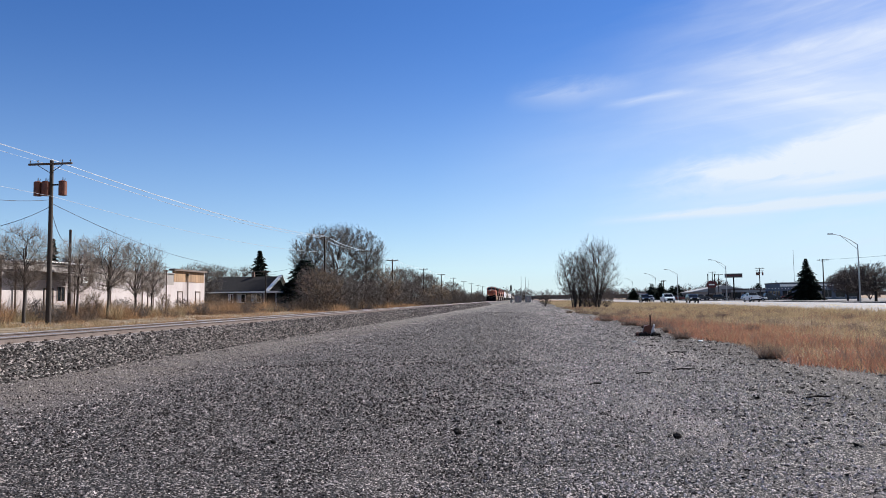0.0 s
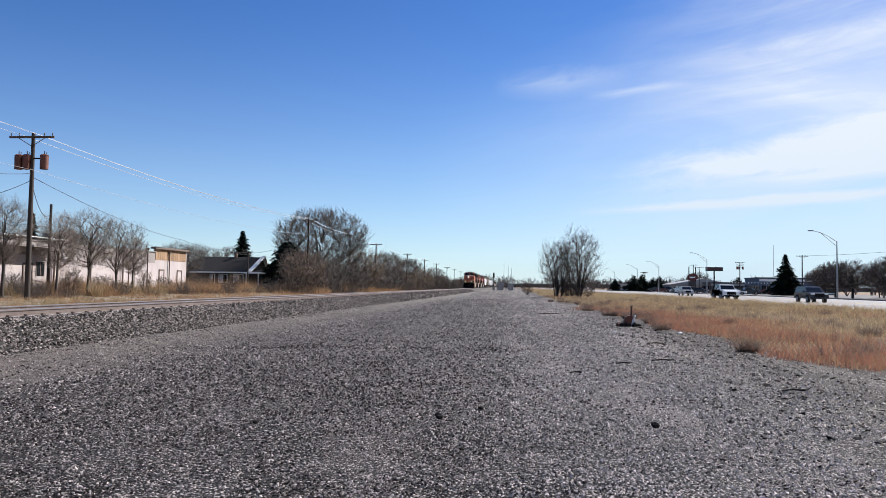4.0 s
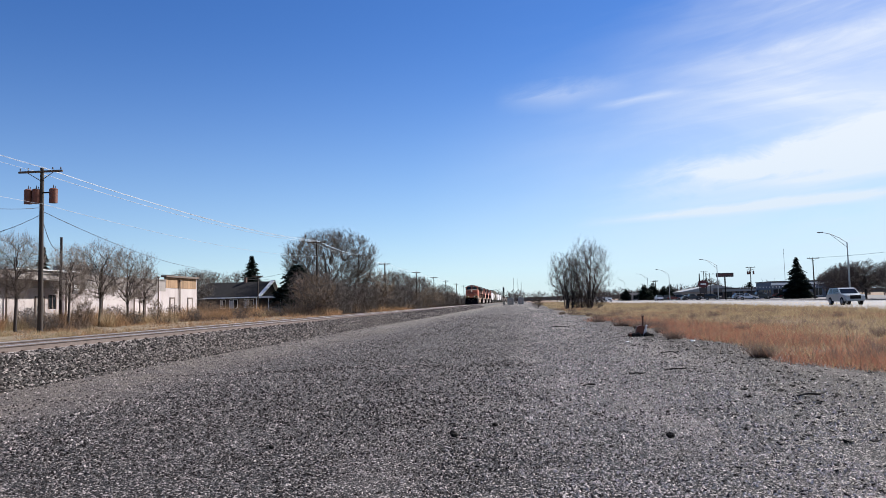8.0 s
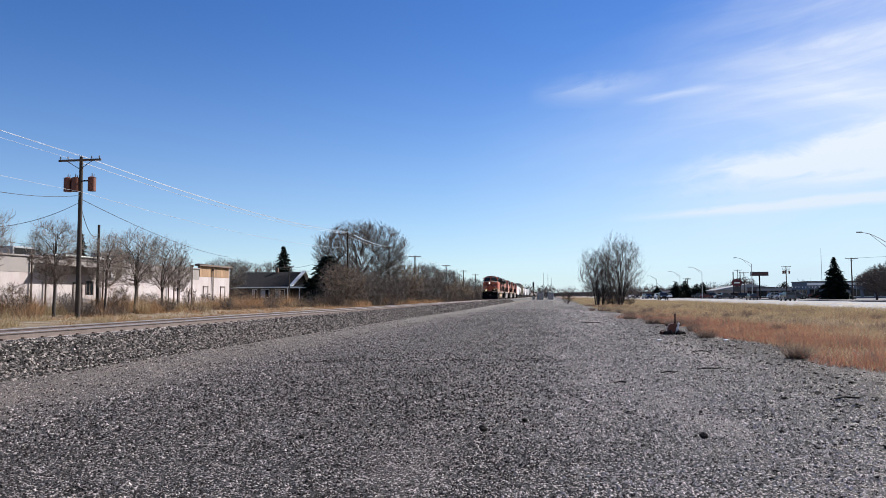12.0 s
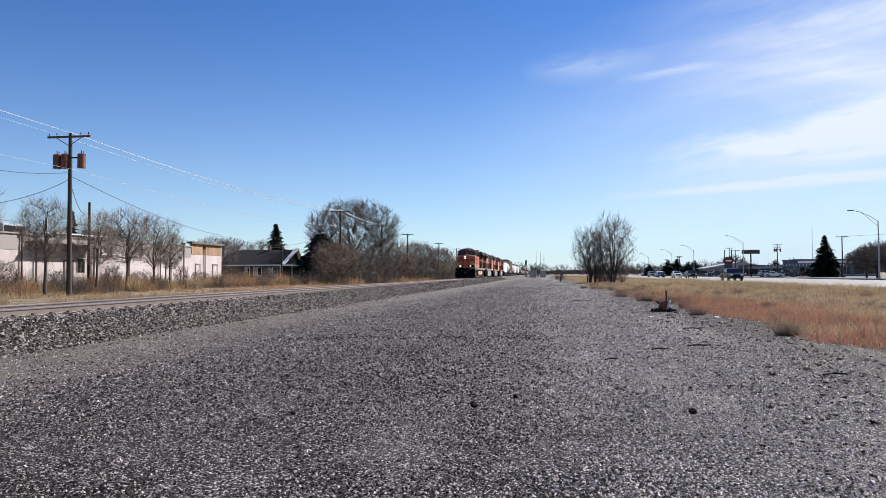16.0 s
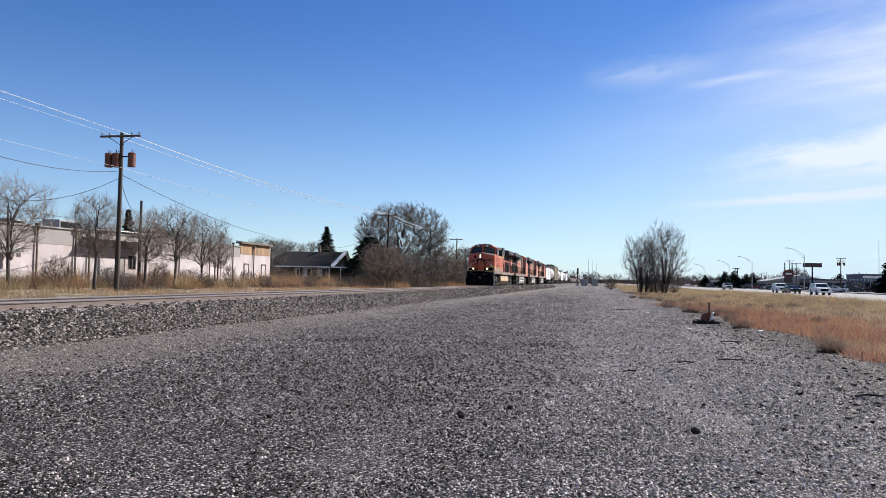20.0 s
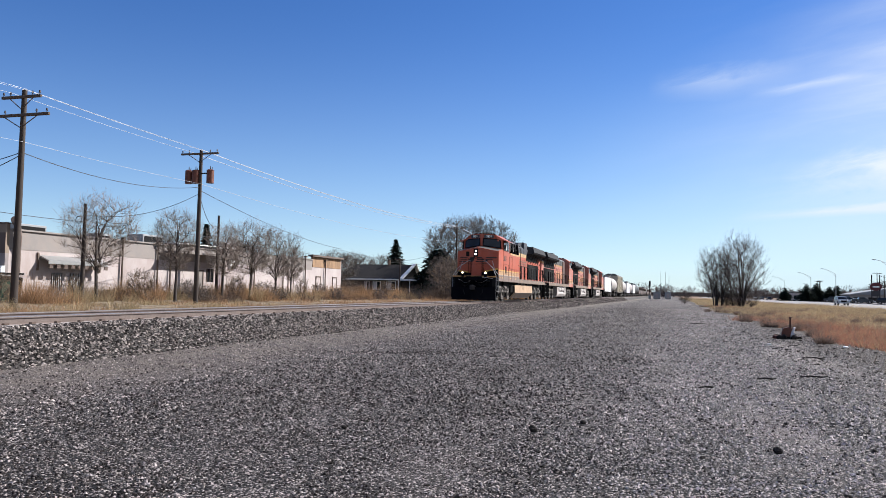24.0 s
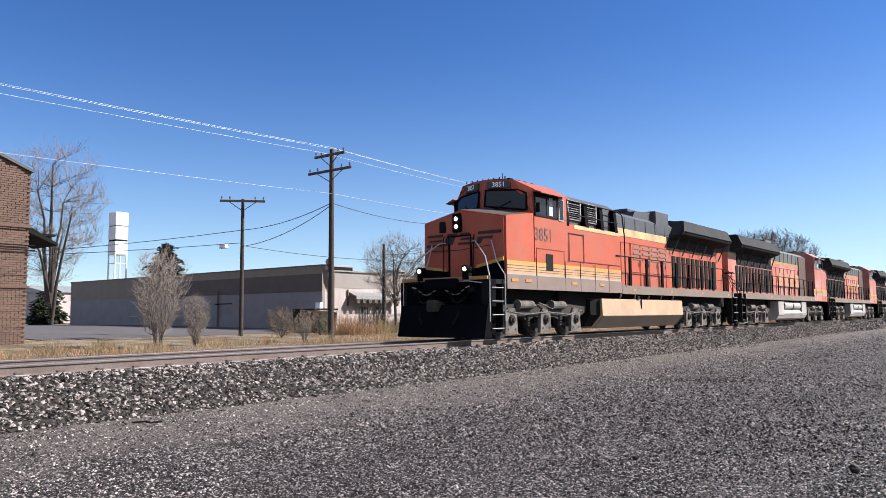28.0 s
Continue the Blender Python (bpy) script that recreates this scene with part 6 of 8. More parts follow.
# ---- beyond the road: lamps, signs, shops ----
def street_lamp(x, y, H=9.7):
    t = thing("street_lamp", "tall galvanised street lamp with long curved arm", "street lamp", x, y, 0.30, group="street lamps along the road")
    bm = bm_new()
    tube(bm, (0, 0, 0), (0, 0, H), 0.15, 0.08, 10)
    part("pole", bm, "steel", t, smooth=40)
    bm = bm_new()
    path(bm, [(0, 0, H - 0.1), (-1.2, 0, H + 0.75), (-2.6, 0, H + 1.45), (-3.9, 0, H + 1.75)], 0.05, 6)
    path(bm, [(0, 0, H - 0.9), (-1.3, 0, H + 0.25), (-2.6, 0, H + 1.4)], 0.035, 6)
    part("arm", bm, "steel", t)
    bm = bm_new()
    box(bm, -4.7, -3.8, -0.17, 0.17, 1.68 + H, 1.86 + H, 0.05)
    part("lamp_head", bm, "grey", t)
    return t


for x, y in ((54.8, 130.5), (54.8, 214), (54.8, 282), (54.8, 329), (54.8, 400)):
    street_lamp(x, y)


def far_pole(x, y, top, cans=0, w=2.6):
    utility_pole(x, y, top, ((0.2, w),) if not cans else ((0.2, w), (0.9, w * 0.8)), cans, label="wooden utility pole beyond the road" if not cans else "wooden utility pole with transformers beyond the road", zb=0.3)


far_pole(66, 175.3, 9.6)
far_pole(66, 221.5, 9.6, 3)
far_pole(64, 268, 10.2)
far_pole(66.5, 270, 9.4, 0, 3.2)
far_pole(68, 385, 10.0)
far_pole(60, 345, 9.0)
far_pole(62, 352, 9.0)
far_pole(75, 470, 10)
far_pole(66, 60, 10.2)
sag_wire("overhead_wire", (66, 175, 9.5), (66, 60, 10.0), 1.2, 0.03, "wire_d", label=W2, group="slack cables")

t = thing("pole_sign", "wide dark signboard on a tall post", "sign", 60.5, 228, 0.33)
bm = bm_new()
tube(bm, (0, 0, 0), (0, 0, 7.6), 0.2, seg=8)
part("post", bm, "dark", t)
bm = bm_new()
box(bm, -2.5, 2.5, -0.2, 0.2, 6.7, 7.9, 0.03)
bd = part("board", bm, "sign_bk", t)
for x0, x1 in ((-2.2, -1.2), (-1.0, 0.2), (0.5, 1.2), (1.4, 2.2)):
    bm = bm_new()
    box(bm, x0, x1, -0.215, -0.2, 7.15, 7.45)
    part("letter_bar", bm, "red", bd)
t = thing("shop_sign", "stacked red and black shop sign on two posts", "sign", 61.0, 257, 0.33)
for x in (-1.1, 1.1):
    bm = bm_new()
    tube(bm, (x, 0, 0), (x, 0, 8.8), 0.16, seg=8)
    part("post", bm, "dark", t)
bm = bm_new()
tube(bm, (0, -0.25, 5.2), (0, 0.25, 5.2), 1.25, seg=20)
for v in bm.verts:
    v.co.x *= 1.35
part("round_board", bm, "red", t, "red oval board")
bm = bm_new()
box(bm, -0.9, 0.9, -0.28, -0.25, 4.95, 5.4)
part("letter_bar", bm, "letter_w", t)
bm = bm_new()
box(bm, -1.2, 1.2, -0.2, 0.2, 2.2, 4.0, 0.03)
part("lower_board", bm, "sign_bk", t)


def shop(label, x, y, sx, sy, h, wall, roof="flat_roof", gable=0.0, n=4, band=None):
    t = thing("shop", label, "building", x, y, 0.33, group="shops beyond the road")
    bm = bm_new()
    box(bm, -sx / 2, sx / 2, -sy / 2, sy / 2, 0, h)
    part("wall", bm, wall, t)
    bm = bm_new()
    if gable:
        prism(bm, [(-sx / 2 - 0.5, h), (sx / 2 + 0.5, h), (0, h + gable)], "y", -sy / 2 - 0.5, sy / 2 + 0.5)
    else:
        box(bm, -sx / 2 - 0.15, sx / 2 + 0.15, -sy / 2 - 0.15, sy / 2 + 0.15, h, h + 0.3)
    part("roof", bm, roof, t)
    if band:
        bm = bm_new()
        box(bm, -sx / 2 - 0.1, sx / 2 + 0.1, -sy / 2 - 0.1, -sy / 2, h - 0.9, h - 0.2)
        part("fascia", bm, band, t)
    for k in range(n):
        xx = -sx / 2 + (k + 0.5) * sx / n
        bm = bm_new()
        box(bm, xx - sx / n * 0.35, xx + sx / n * 0.35, -sy / 2 - 0.05, -sy / 2 + 0.02, 0.6, min(2.6, h - 1.0))
        w = part("window", bm, "glass", t)
        bm = bm_new()
        box(bm, xx - sx / n * 0.36, xx + sx / n * 0.36, -sy / 2 - 0.08, -sy / 2 - 0.03, 0.5, 0.6)
        part("sill", bm, "white", w)
        yy_ = -sy / 2 + (k + 0.5) * sy / n
        bm = bm_new()
        box(bm, -sx / 2 - 0.05, -sx / 2 + 0.02, yy_ - sy / n * 0.33, yy_ + sy / n * 0.33, 0.6, min(2.6, h - 1.0))
        part("window", bm, "glass", t)
    return t


shop("slate-blue car showroom with flat roof", 84, 233, 22, 14, 4.7, "blue", n=6, band="white")
shop("low dark shop with white fascia", 76, 262, 18, 12, 3.4, "wall_dk", n=5, band="grey")
shop("tan shop with pale gabled roof", 78, 318, 26, 16, 3.0, "shop_tan", "grey", 2.6, 5)
shop("long low white shop", 70, 372, 34, 12, 3.4, "wall_w", n=6)
shop("brown shop with gabled roof", 92, 395, 26, 16, 3.6, "shop_tan", "wall_dk", 2.2, 5)
shop("low grey-roofed house among trees", 82, 136, 26, 12, 2.7, "wall_s", "grey", 1.6, 5)
t = thing("banner_line", "line of small white pennants across the car lot", "pennants", 72, 222, 0.33)
for k in range(24):
    x = -9 + k * 0.9
    bm = bm_new()
    prism(bm, [(x, 3.4), (x + 0.34, 3.4), (x + 0.17, 3.0)], "y", -0.01, 0.01)
    part("pennant", bm, "white", t)
bm = bm_new()
tube(bm, (-9.3, 0, 3.4), (12.6, 0, 3.4), 0.02, seg=4)
for x in (-9.3, 1.6, 12.6):
    tube(bm, (x, 0, 0), (x, 0, 3.45), 0.05, seg=6)
part("line", bm, "grey", t)
t = thing("flag_mast", "tall thin white mast beyond the shops", "mast", 92, 270, 0.33)
bm = bm_new()
tube(bm, (0, 0, 0), (0, 0, 17), 0.09, 0.05, 6)
part("mast", bm, "steel", t)


# ---- road vehicles ----
def wheel_mesh(r, w):
    bm = bm_new()
    tube(bm, (-w / 2, 0, 0), (w / 2, 0, 0), r, seg=18)
    return mesh_of("tyre", bm, "tyre", 40)


def rim_mesh(r, w):
    bm = bm_new()
    tube(bm, (-w / 2, 0, 0), (w / 2, 0, 0), r * 0.62, seg=14)
    for k in range(5):
        a = k * math.tau / 5
        for s in (-1, 1):
            tube(bm, (s * w / 2, 0, 0), (s * w / 2, math.cos(a) * r * 0.55, math.sin(a) * r * 0.55), 0.04, seg=5)
    return mesh_of("rim", bm, "rim", 40)


PROFILES = {
    "pickup": (5.8, 1.0, [(0.0, 0.55), (0.05, 1.05), (0.25, 1.18), (1.55, 1.25), (5.75, 1.25), (5.8, 0.6), (5.2, 0.45), (0.5, 0.42)], [(1.5, 1.22), (2.2, 1.86), (2.5, 1.93), (3.75, 1.93), (3.95, 1.25)], 0.41, (1.0, 4.7)),
    "suv": (4.8, 0.95, [(0.0, 0.5), (0.05, 0.9), (0.2, 1.02), (1.2, 1.12), (4.65, 1.15), (4.8, 0.9), (4.75, 0.45), (0.4, 0.38)], [(1.15, 1.1), (1.95, 1.68), (2.2, 1.76), (4.2, 1.74), (4.62, 1.14)], 0.37, (0.95, 3.8)),
    "sedan": (4.7, 0.9, [(0.0, 0.45), (0.05, 0.7), (0.2, 0.82), (1.4, 0.95), (4.55, 1.0), (4.7, 0.8), (4.65, 0.38), (0.4, 0.32)], [(1.3, 0.94), (2.15, 1.38), (2.5, 1.45), (3.4, 1.43), (4.2, 0.99)], 0.33, (0.95, 3.75)),
}


def vehicle(kind, paint, label, parked=False):
    """A road vehicle whose front looks to -y; y runs back from the front bumper."""
    L, hw, lower, cabin, r, axles = PROFILES[kind]
    t = thing({"pickup": "pickup_truck", "suv": "suv", "sedan": "sedan"}[kind], label, {"pickup": "pickup truck", "suv": "car", "sedan": "car"}[kind], group="parked cars beyond the road" if parked else "cars on the road")
    bm = bm_new()
    prism(bm, lower, "x", -hw, hw)
    bmesh.ops.bevel(bm, geom=[e for e in bm.edges if abs(e.verts[0].co.x - e.verts[1].co.x) < 0.01 and min(v.co.z for v in e.verts) > 0.5], offset=0.07, segments=2, affect="EDGES")
    part("body", bm, paint, t, smooth=45)
    bm = bm_new()
    vs = prism(bm, cabin, "x", -hw, hw)
    for v in vs:
        k = (v.co.z - 1.0) / 0.9
        v.co.x *= 1 - 0.16 * max(0, k)
    cb = part("cabin", bm, paint, t)
    # glass, just proud of the cabin
    c = cabin
    def side_x(z, s):
        return s * (hw * (1 - 0.16 * max(0, (z - 1.0) / 0.9)) + 0.006)
    zt, zb = c[2][1] - 0.1, c[0][1] + 0.08
    for s in (-1, 1):
        mid = (c[1][0] + c[-1][0]) / 2
        for a, b in ((c[0][0] + 0.55, mid - 0.05), (mid + 0.05, c[-1][0] - (0.2 if kind == "pickup" else 0.45))):
            bm = bm_new()
            a2 = a + 0.35 if a < mid - 0.2 else a
            b2 = b if b < mid + 0.2 else b - 0.2
            quad(bm, (side_x(zb, s), a, zb), (side_x(zb, s), b, zb), (side_x(zt, s), b2, zt), (side_x(zt, s), a2, zt))
            part("side_window", bm, "glass", cb)
    bm = bm_new()
    (ya, za), (yb, zb2) = c[0], c[1]
    n = Vector((0, -(zb2 - za), (yb - ya))).normalized() * 0.01
    quad(bm, *[(x * f, ya + (yb - ya) * k + n.y, za + (zb2 - za) * k + n.z) for x, k, f in ((-hw, 0.12, 0.88), (hw, 0.12, 0.88), (hw, 0.95, 0.80), (-hw, 0.95, 0.80))])
    part("windscreen", bm, "glass", cb)
    bm = bm_new()
    (ya, za), (yb, zb2) = c[-1], c[-2]
    quad(bm, *[(x * f, ya + (yb - ya) * k + 0.012, za + (zb2 - za) * k + 0.012) for x, k, f in ((-hw, 0.15, 0.86), (hw, 0.15, 0.86), (hw, 0.9, 0.78), (-hw, 0.9, 0.78))])
    part("rear_window", bm, "glass", cb)
    if kind == "pickup":
        bm = bm_new()
        box(bm, -hw + 0.08, hw - 0.08, 4.0, L - 0.1, 1.2, 1.256)
        part("bed_floor", bm, "dark", t)
    for s in (-1, 1):
        bm = bm_new()
        box(bm, s * hw * 0.74 - 0.2, s * hw * 0.74 + 0.2, -0.02, 0.12, 0.78 if kind == "sedan" else 0.86, 0.92 if kind == "sedan" else 1.04, 0.02)
        part("headlight", bm, "white", t)
        bm = bm_new()
        box(bm, s * hw * 0.85 - 0.1, s * hw * 0.85 + 0.1, L - 0.12, L + 0.01, 0.75, 1.05)
        part("tail_light", bm, "red", t)
        bm = bm_new()
        box(bm, s * (hw + 0.12) - 0.1, s * (hw + 0.12) + 0.1, c[0][0] + 0.55, c[0][0] + 0.7, c[0][1] + 0.02, c[0][1] + 0.2, 0.02)
        part("mirror", bm, paint, t)
        for ya in axles:
            bm = bm_new()
            tube(bm, (s * (hw - 0.015), ya, r), (s * (hw + 0.004), ya, r), r * 1.22, seg=18)
            part("wheel_arch", bm, "dark", t)
    bm = bm_new()
    box(bm, -hw * 0.55, hw * 0.55, -0.03, 0.06, 0.62, 0.98 if kind != "sedan" else 0.75, 0.02)
    part("grille", bm, "dark", t)
    bm = bm_new()
    box(bm, -hw + 0.03, hw - 0.03, -0.06, 0.12, 0.40, 0.58, 0.04)
    box(bm, -hw + 0.03, hw - 0.03, L - 0.12, L + 0.06, 0.42, 0.6, 0.04)
    part("bumper", bm, "dark" if kind == "pickup" else paint, t)
    tm, rm = wheel_mesh(r, 0.24), rim_mesh(r, 0.25)
    for s in (-1, 1):
        for ya in axles:
            w = part_me("wheel", tm, t, pose(s * (hw - 0.1), ya, r))
            part_me("rim", rm, w)
    return t


CARS = []        # thing, lane, first place, speed, heads away


def drive(kind, paint, label, lane, t0, y0, v):
    CARS.append((vehicle(kind, paint, label), lane, y0 - v * t0, v))


drive("suv", "v_black", "black sport utility car driving on the road", 33.5, 3.0, 102.0, -17.8)
drive("pickup", "v_black", "black pickup truck driving on the road", 28.0, 5.5, 66.5, -21.0)
drive("pickup", "v_white", "white pickup truck driving on the road", 28.0, 6.5, 63.5, -13.6)
drive("suv", "v_silver", "silver sport utility car driving on the road", 33.5, 7.0, 95.0, -16.4)
drive("sedan", "v_black", "black sedan driving away on the road", 46.5, 9.0, 132.5, 17.4)
drive("suv", "v_grey", "grey sport utility car driving away", 46.5, 11.0, 136.0, 22.0)
drive("pickup", "v_black", "dark pickup truck with bright headlights on the road", 28.0, 17.5, 84.0, -19.5)
drive("suv", "v_blue", "navy sport utility car driving on the road", 33.5, 18.5, 117.0, -22.6)
drive("suv", "v_white", "white sport utility car driving on the road", 33.5, 19.5, 131.5, -25.0)
drive("sedan", "v_black", "black sedan coming along the road", 33.5, 20.5, 125.0, -20.5)
drive("suv", "v_white", "white car far along the road", 33.5, 11.0, 252.0, -12.0)
drive("pickup", "v_white", "white pickup truck far along the road", 46.5, 0.0, 165.0, 12.0)
drive("suv", "v_silver", "silver car far along the road", 33.5, 15.0, 245.0, -9.0)

pk = [vehicle(k, p, l, True) for k, p, l in (("sedan", "v_white", "white sedan parked beyond the road"), ("suv", "v_silver", "silver car parked beyond the road"), ("pickup", "v_grey", "grey pickup truck parked beyond the road"), ("sedan", "v_red", "dark red sedan parked beyond the road"), ("suv", "v_black", "black car parked beyond the road"))]
spots = [(60, 196, 0), (63.5, 214, 1), (66.5, 224, 0), (70, 226, 4), (73.5, 227, 1), (77, 226, 3), (62, 240, 4), (58.5, 250, 2), (62, 275, 0), (60, 290, 3), (64, 292, 4), (62, 312, 2), (60, 330, 1), (66, 205, 2)]
first = set()
for i, (x, y, k) in enumerate(spots):
    m = pose(x, y, 0.334, 0, 0, 90 if i % 2 else 70)
    if k in first:
        copy_thing(pk[k], m)
    else:
        first.add(k)
        pk[k].matrix_world = m

# ---- the train ----
# A thing's own space: y runs back from its front, z up from the rail, x across.
def flat_text(name, s, size, material, parent, m, bold=0.0, shear=0.0):
    me = text_mesh(s, size, 0.004, shear, material, bold)
    return part_me(name, me, parent, m)


SIDE_R = Matrix(((0, 0, 1, 0), (1, 0, 0, 0), (0, 1, 0, 0), (0, 0, 0, 1)))      # text read on the +x side: runs towards +y
SIDE_L = Matrix(((0, 0, -1, 0), (-1, 0, 0, 0), (0, 1, 0, 0), (0, 0, 0, 1)))
FRONT = Matrix(((1, 0, 0, 0), (0, 0, -1, 0), (0, 1, 0, 0), (0, 0, 0, 1)))       # text read on a face that looks to -y


def wheelset_mesh(r):
    bm = bm_new()
    tube(bm, (-0.8, 0, 0), (0.8, 0, 0), 0.09, seg=8)
    for s in (-1, 1):
        tube(bm, (s * 0.68, 0, 0), (s * 0.715, 0, 0), r + 0.028, seg=20)
        tube(bm, (s * 0.715, 0, 0), (s * 0.80, 0, 0), r, seg=20)
        tube(bm, (s * 0.80, 0, 0), (s * 0.815, 0, 0), r * 0.84, r * 0.8, seg=20)
        tube(bm, (s * 0.815, 0, 0), (s * 0.86, 0, 0), 0.14, seg=10)
        for k in range(6):
            a = k * math.tau / 6
            ball(bm, (s * 0.82, math.cos(a) * r * 0.55, math.sin(a) * r * 0.55), 0.05)
    return mesh_of("wheelset", bm, "wheel", 35)


WS_LOCO, WS_CAR = wheelset_mesh(0.53), wheelset_mesh(0.42)
ROLLING = []


def truck3(parent, yc, lead=False):
    """Three-axle truck with its side castings, springs and wheelsets."""
    bm = bm_new()
    box(bm, -0.6, 0.6, -2.2, 2.2, 0.62, 0.86)
    for s in (-1, 1):
        prism(bm, [(-2.55, 0.72), (-2.3, 0.62), (-1.2, 0.60), (-0.95, 0.48), (-0.6, 0.60), (0.6, 0.60), (0.95, 0.48), (1.2, 0.60), (2.3, 0.62), (2.55, 0.72), (2.5, 0.92), (1.6, 0.98), (-1.6, 0.98), (-2.5, 0.92)], "x", s * 0.98, s * 1.14)
    t = part("truck", bm, "under", parent)
    t.matrix_local = pose(0, yc, 0)
    for s in (-1, 1):
        for y in (-1.86, 0, 1.86):
            bm = bm_new()
            prism(bm, [(y - 0.32, 0.14), (y + 0.32, 0.14), (y + 0.27, 0.72), (y + 0.16, 0.86), (y - 0.16, 0.86), (y - 0.27, 0.72)], "x", s * 1.10, s * 1.2)
            jb = part("journal_box", bm, "under_l", t, "pale dusty axle box casting")
            bm = bm_new()
            tube(bm, (s * 1.2, y, 0.53), (s * 1.26, y, 0.53), 0.15, 0.12, 12)
            tube(bm, (s * 1.26, y, 0.53), (s * 1.3, y, 0.53), 0.06, seg=8)
            for k in range(4):
                box(bm, s * 1.2 - 0.015, s * 1.2 + 0.015, y - 0.2 + 0.36 * (k % 2), y - 0.16 + 0.36 * (k % 2), 0.25 + 0.5 * (k // 2), 0.29 + 0.5 * (k // 2))
            part("axle_cap", bm, "under", t)
        for y in (-0.93, 0.93):
            bm = bm_new()
            for k in range(7):
                tube(bm, (s * 1.1, y, 0.34 + k * 0.05), (s * 1.1, y, 0.365 + k * 0.05), 0.1, seg=9)
            part("spring", bm, "under", t)
            bm = bm_new()
            tube(bm, (s * 1.16, y - 0.55, 0.95), (s * 1.16, y + 0.2, 0.95), 0.125, seg=12)
            tube(bm, (s * 1.16, y + 0.2, 0.95), (s * 1.16, y + 0.42, 0.93), 0.04, seg=6)
            tube(bm, (s * 1.16, y - 0.6, 0.95), (s * 1.16, y - 0.55, 0.95), 0.15, seg=12)
            part("brake_cylinder", bm, "under_l", t)
        bm = bm_new()
        path(bm, [(s * 1.18, -2.3, 0.8), (s * 1.22, -1.2, 0.68), (s * 1.2, 0.2, 0.74), (s * 1.22, 1.4, 0.66), (s * 1.18, 2.3, 0.8)], 0.022, 5)
        path(bm, [(s * 1.2, -0.4, 1.02), (s * 1.25, 0.3, 0.84), (s * 1.2, 1.0, 1.0)], 0.02, 5)
        part("brake_rod", bm, "under_l", t)
    for y in (-1.86, 0, 1.86):
        w = part_me("wheelset", WS_LOCO, t, pose(0, y, 0.53))
        if lead:
            ROLLING.append((w, y, 0.53))
    return t


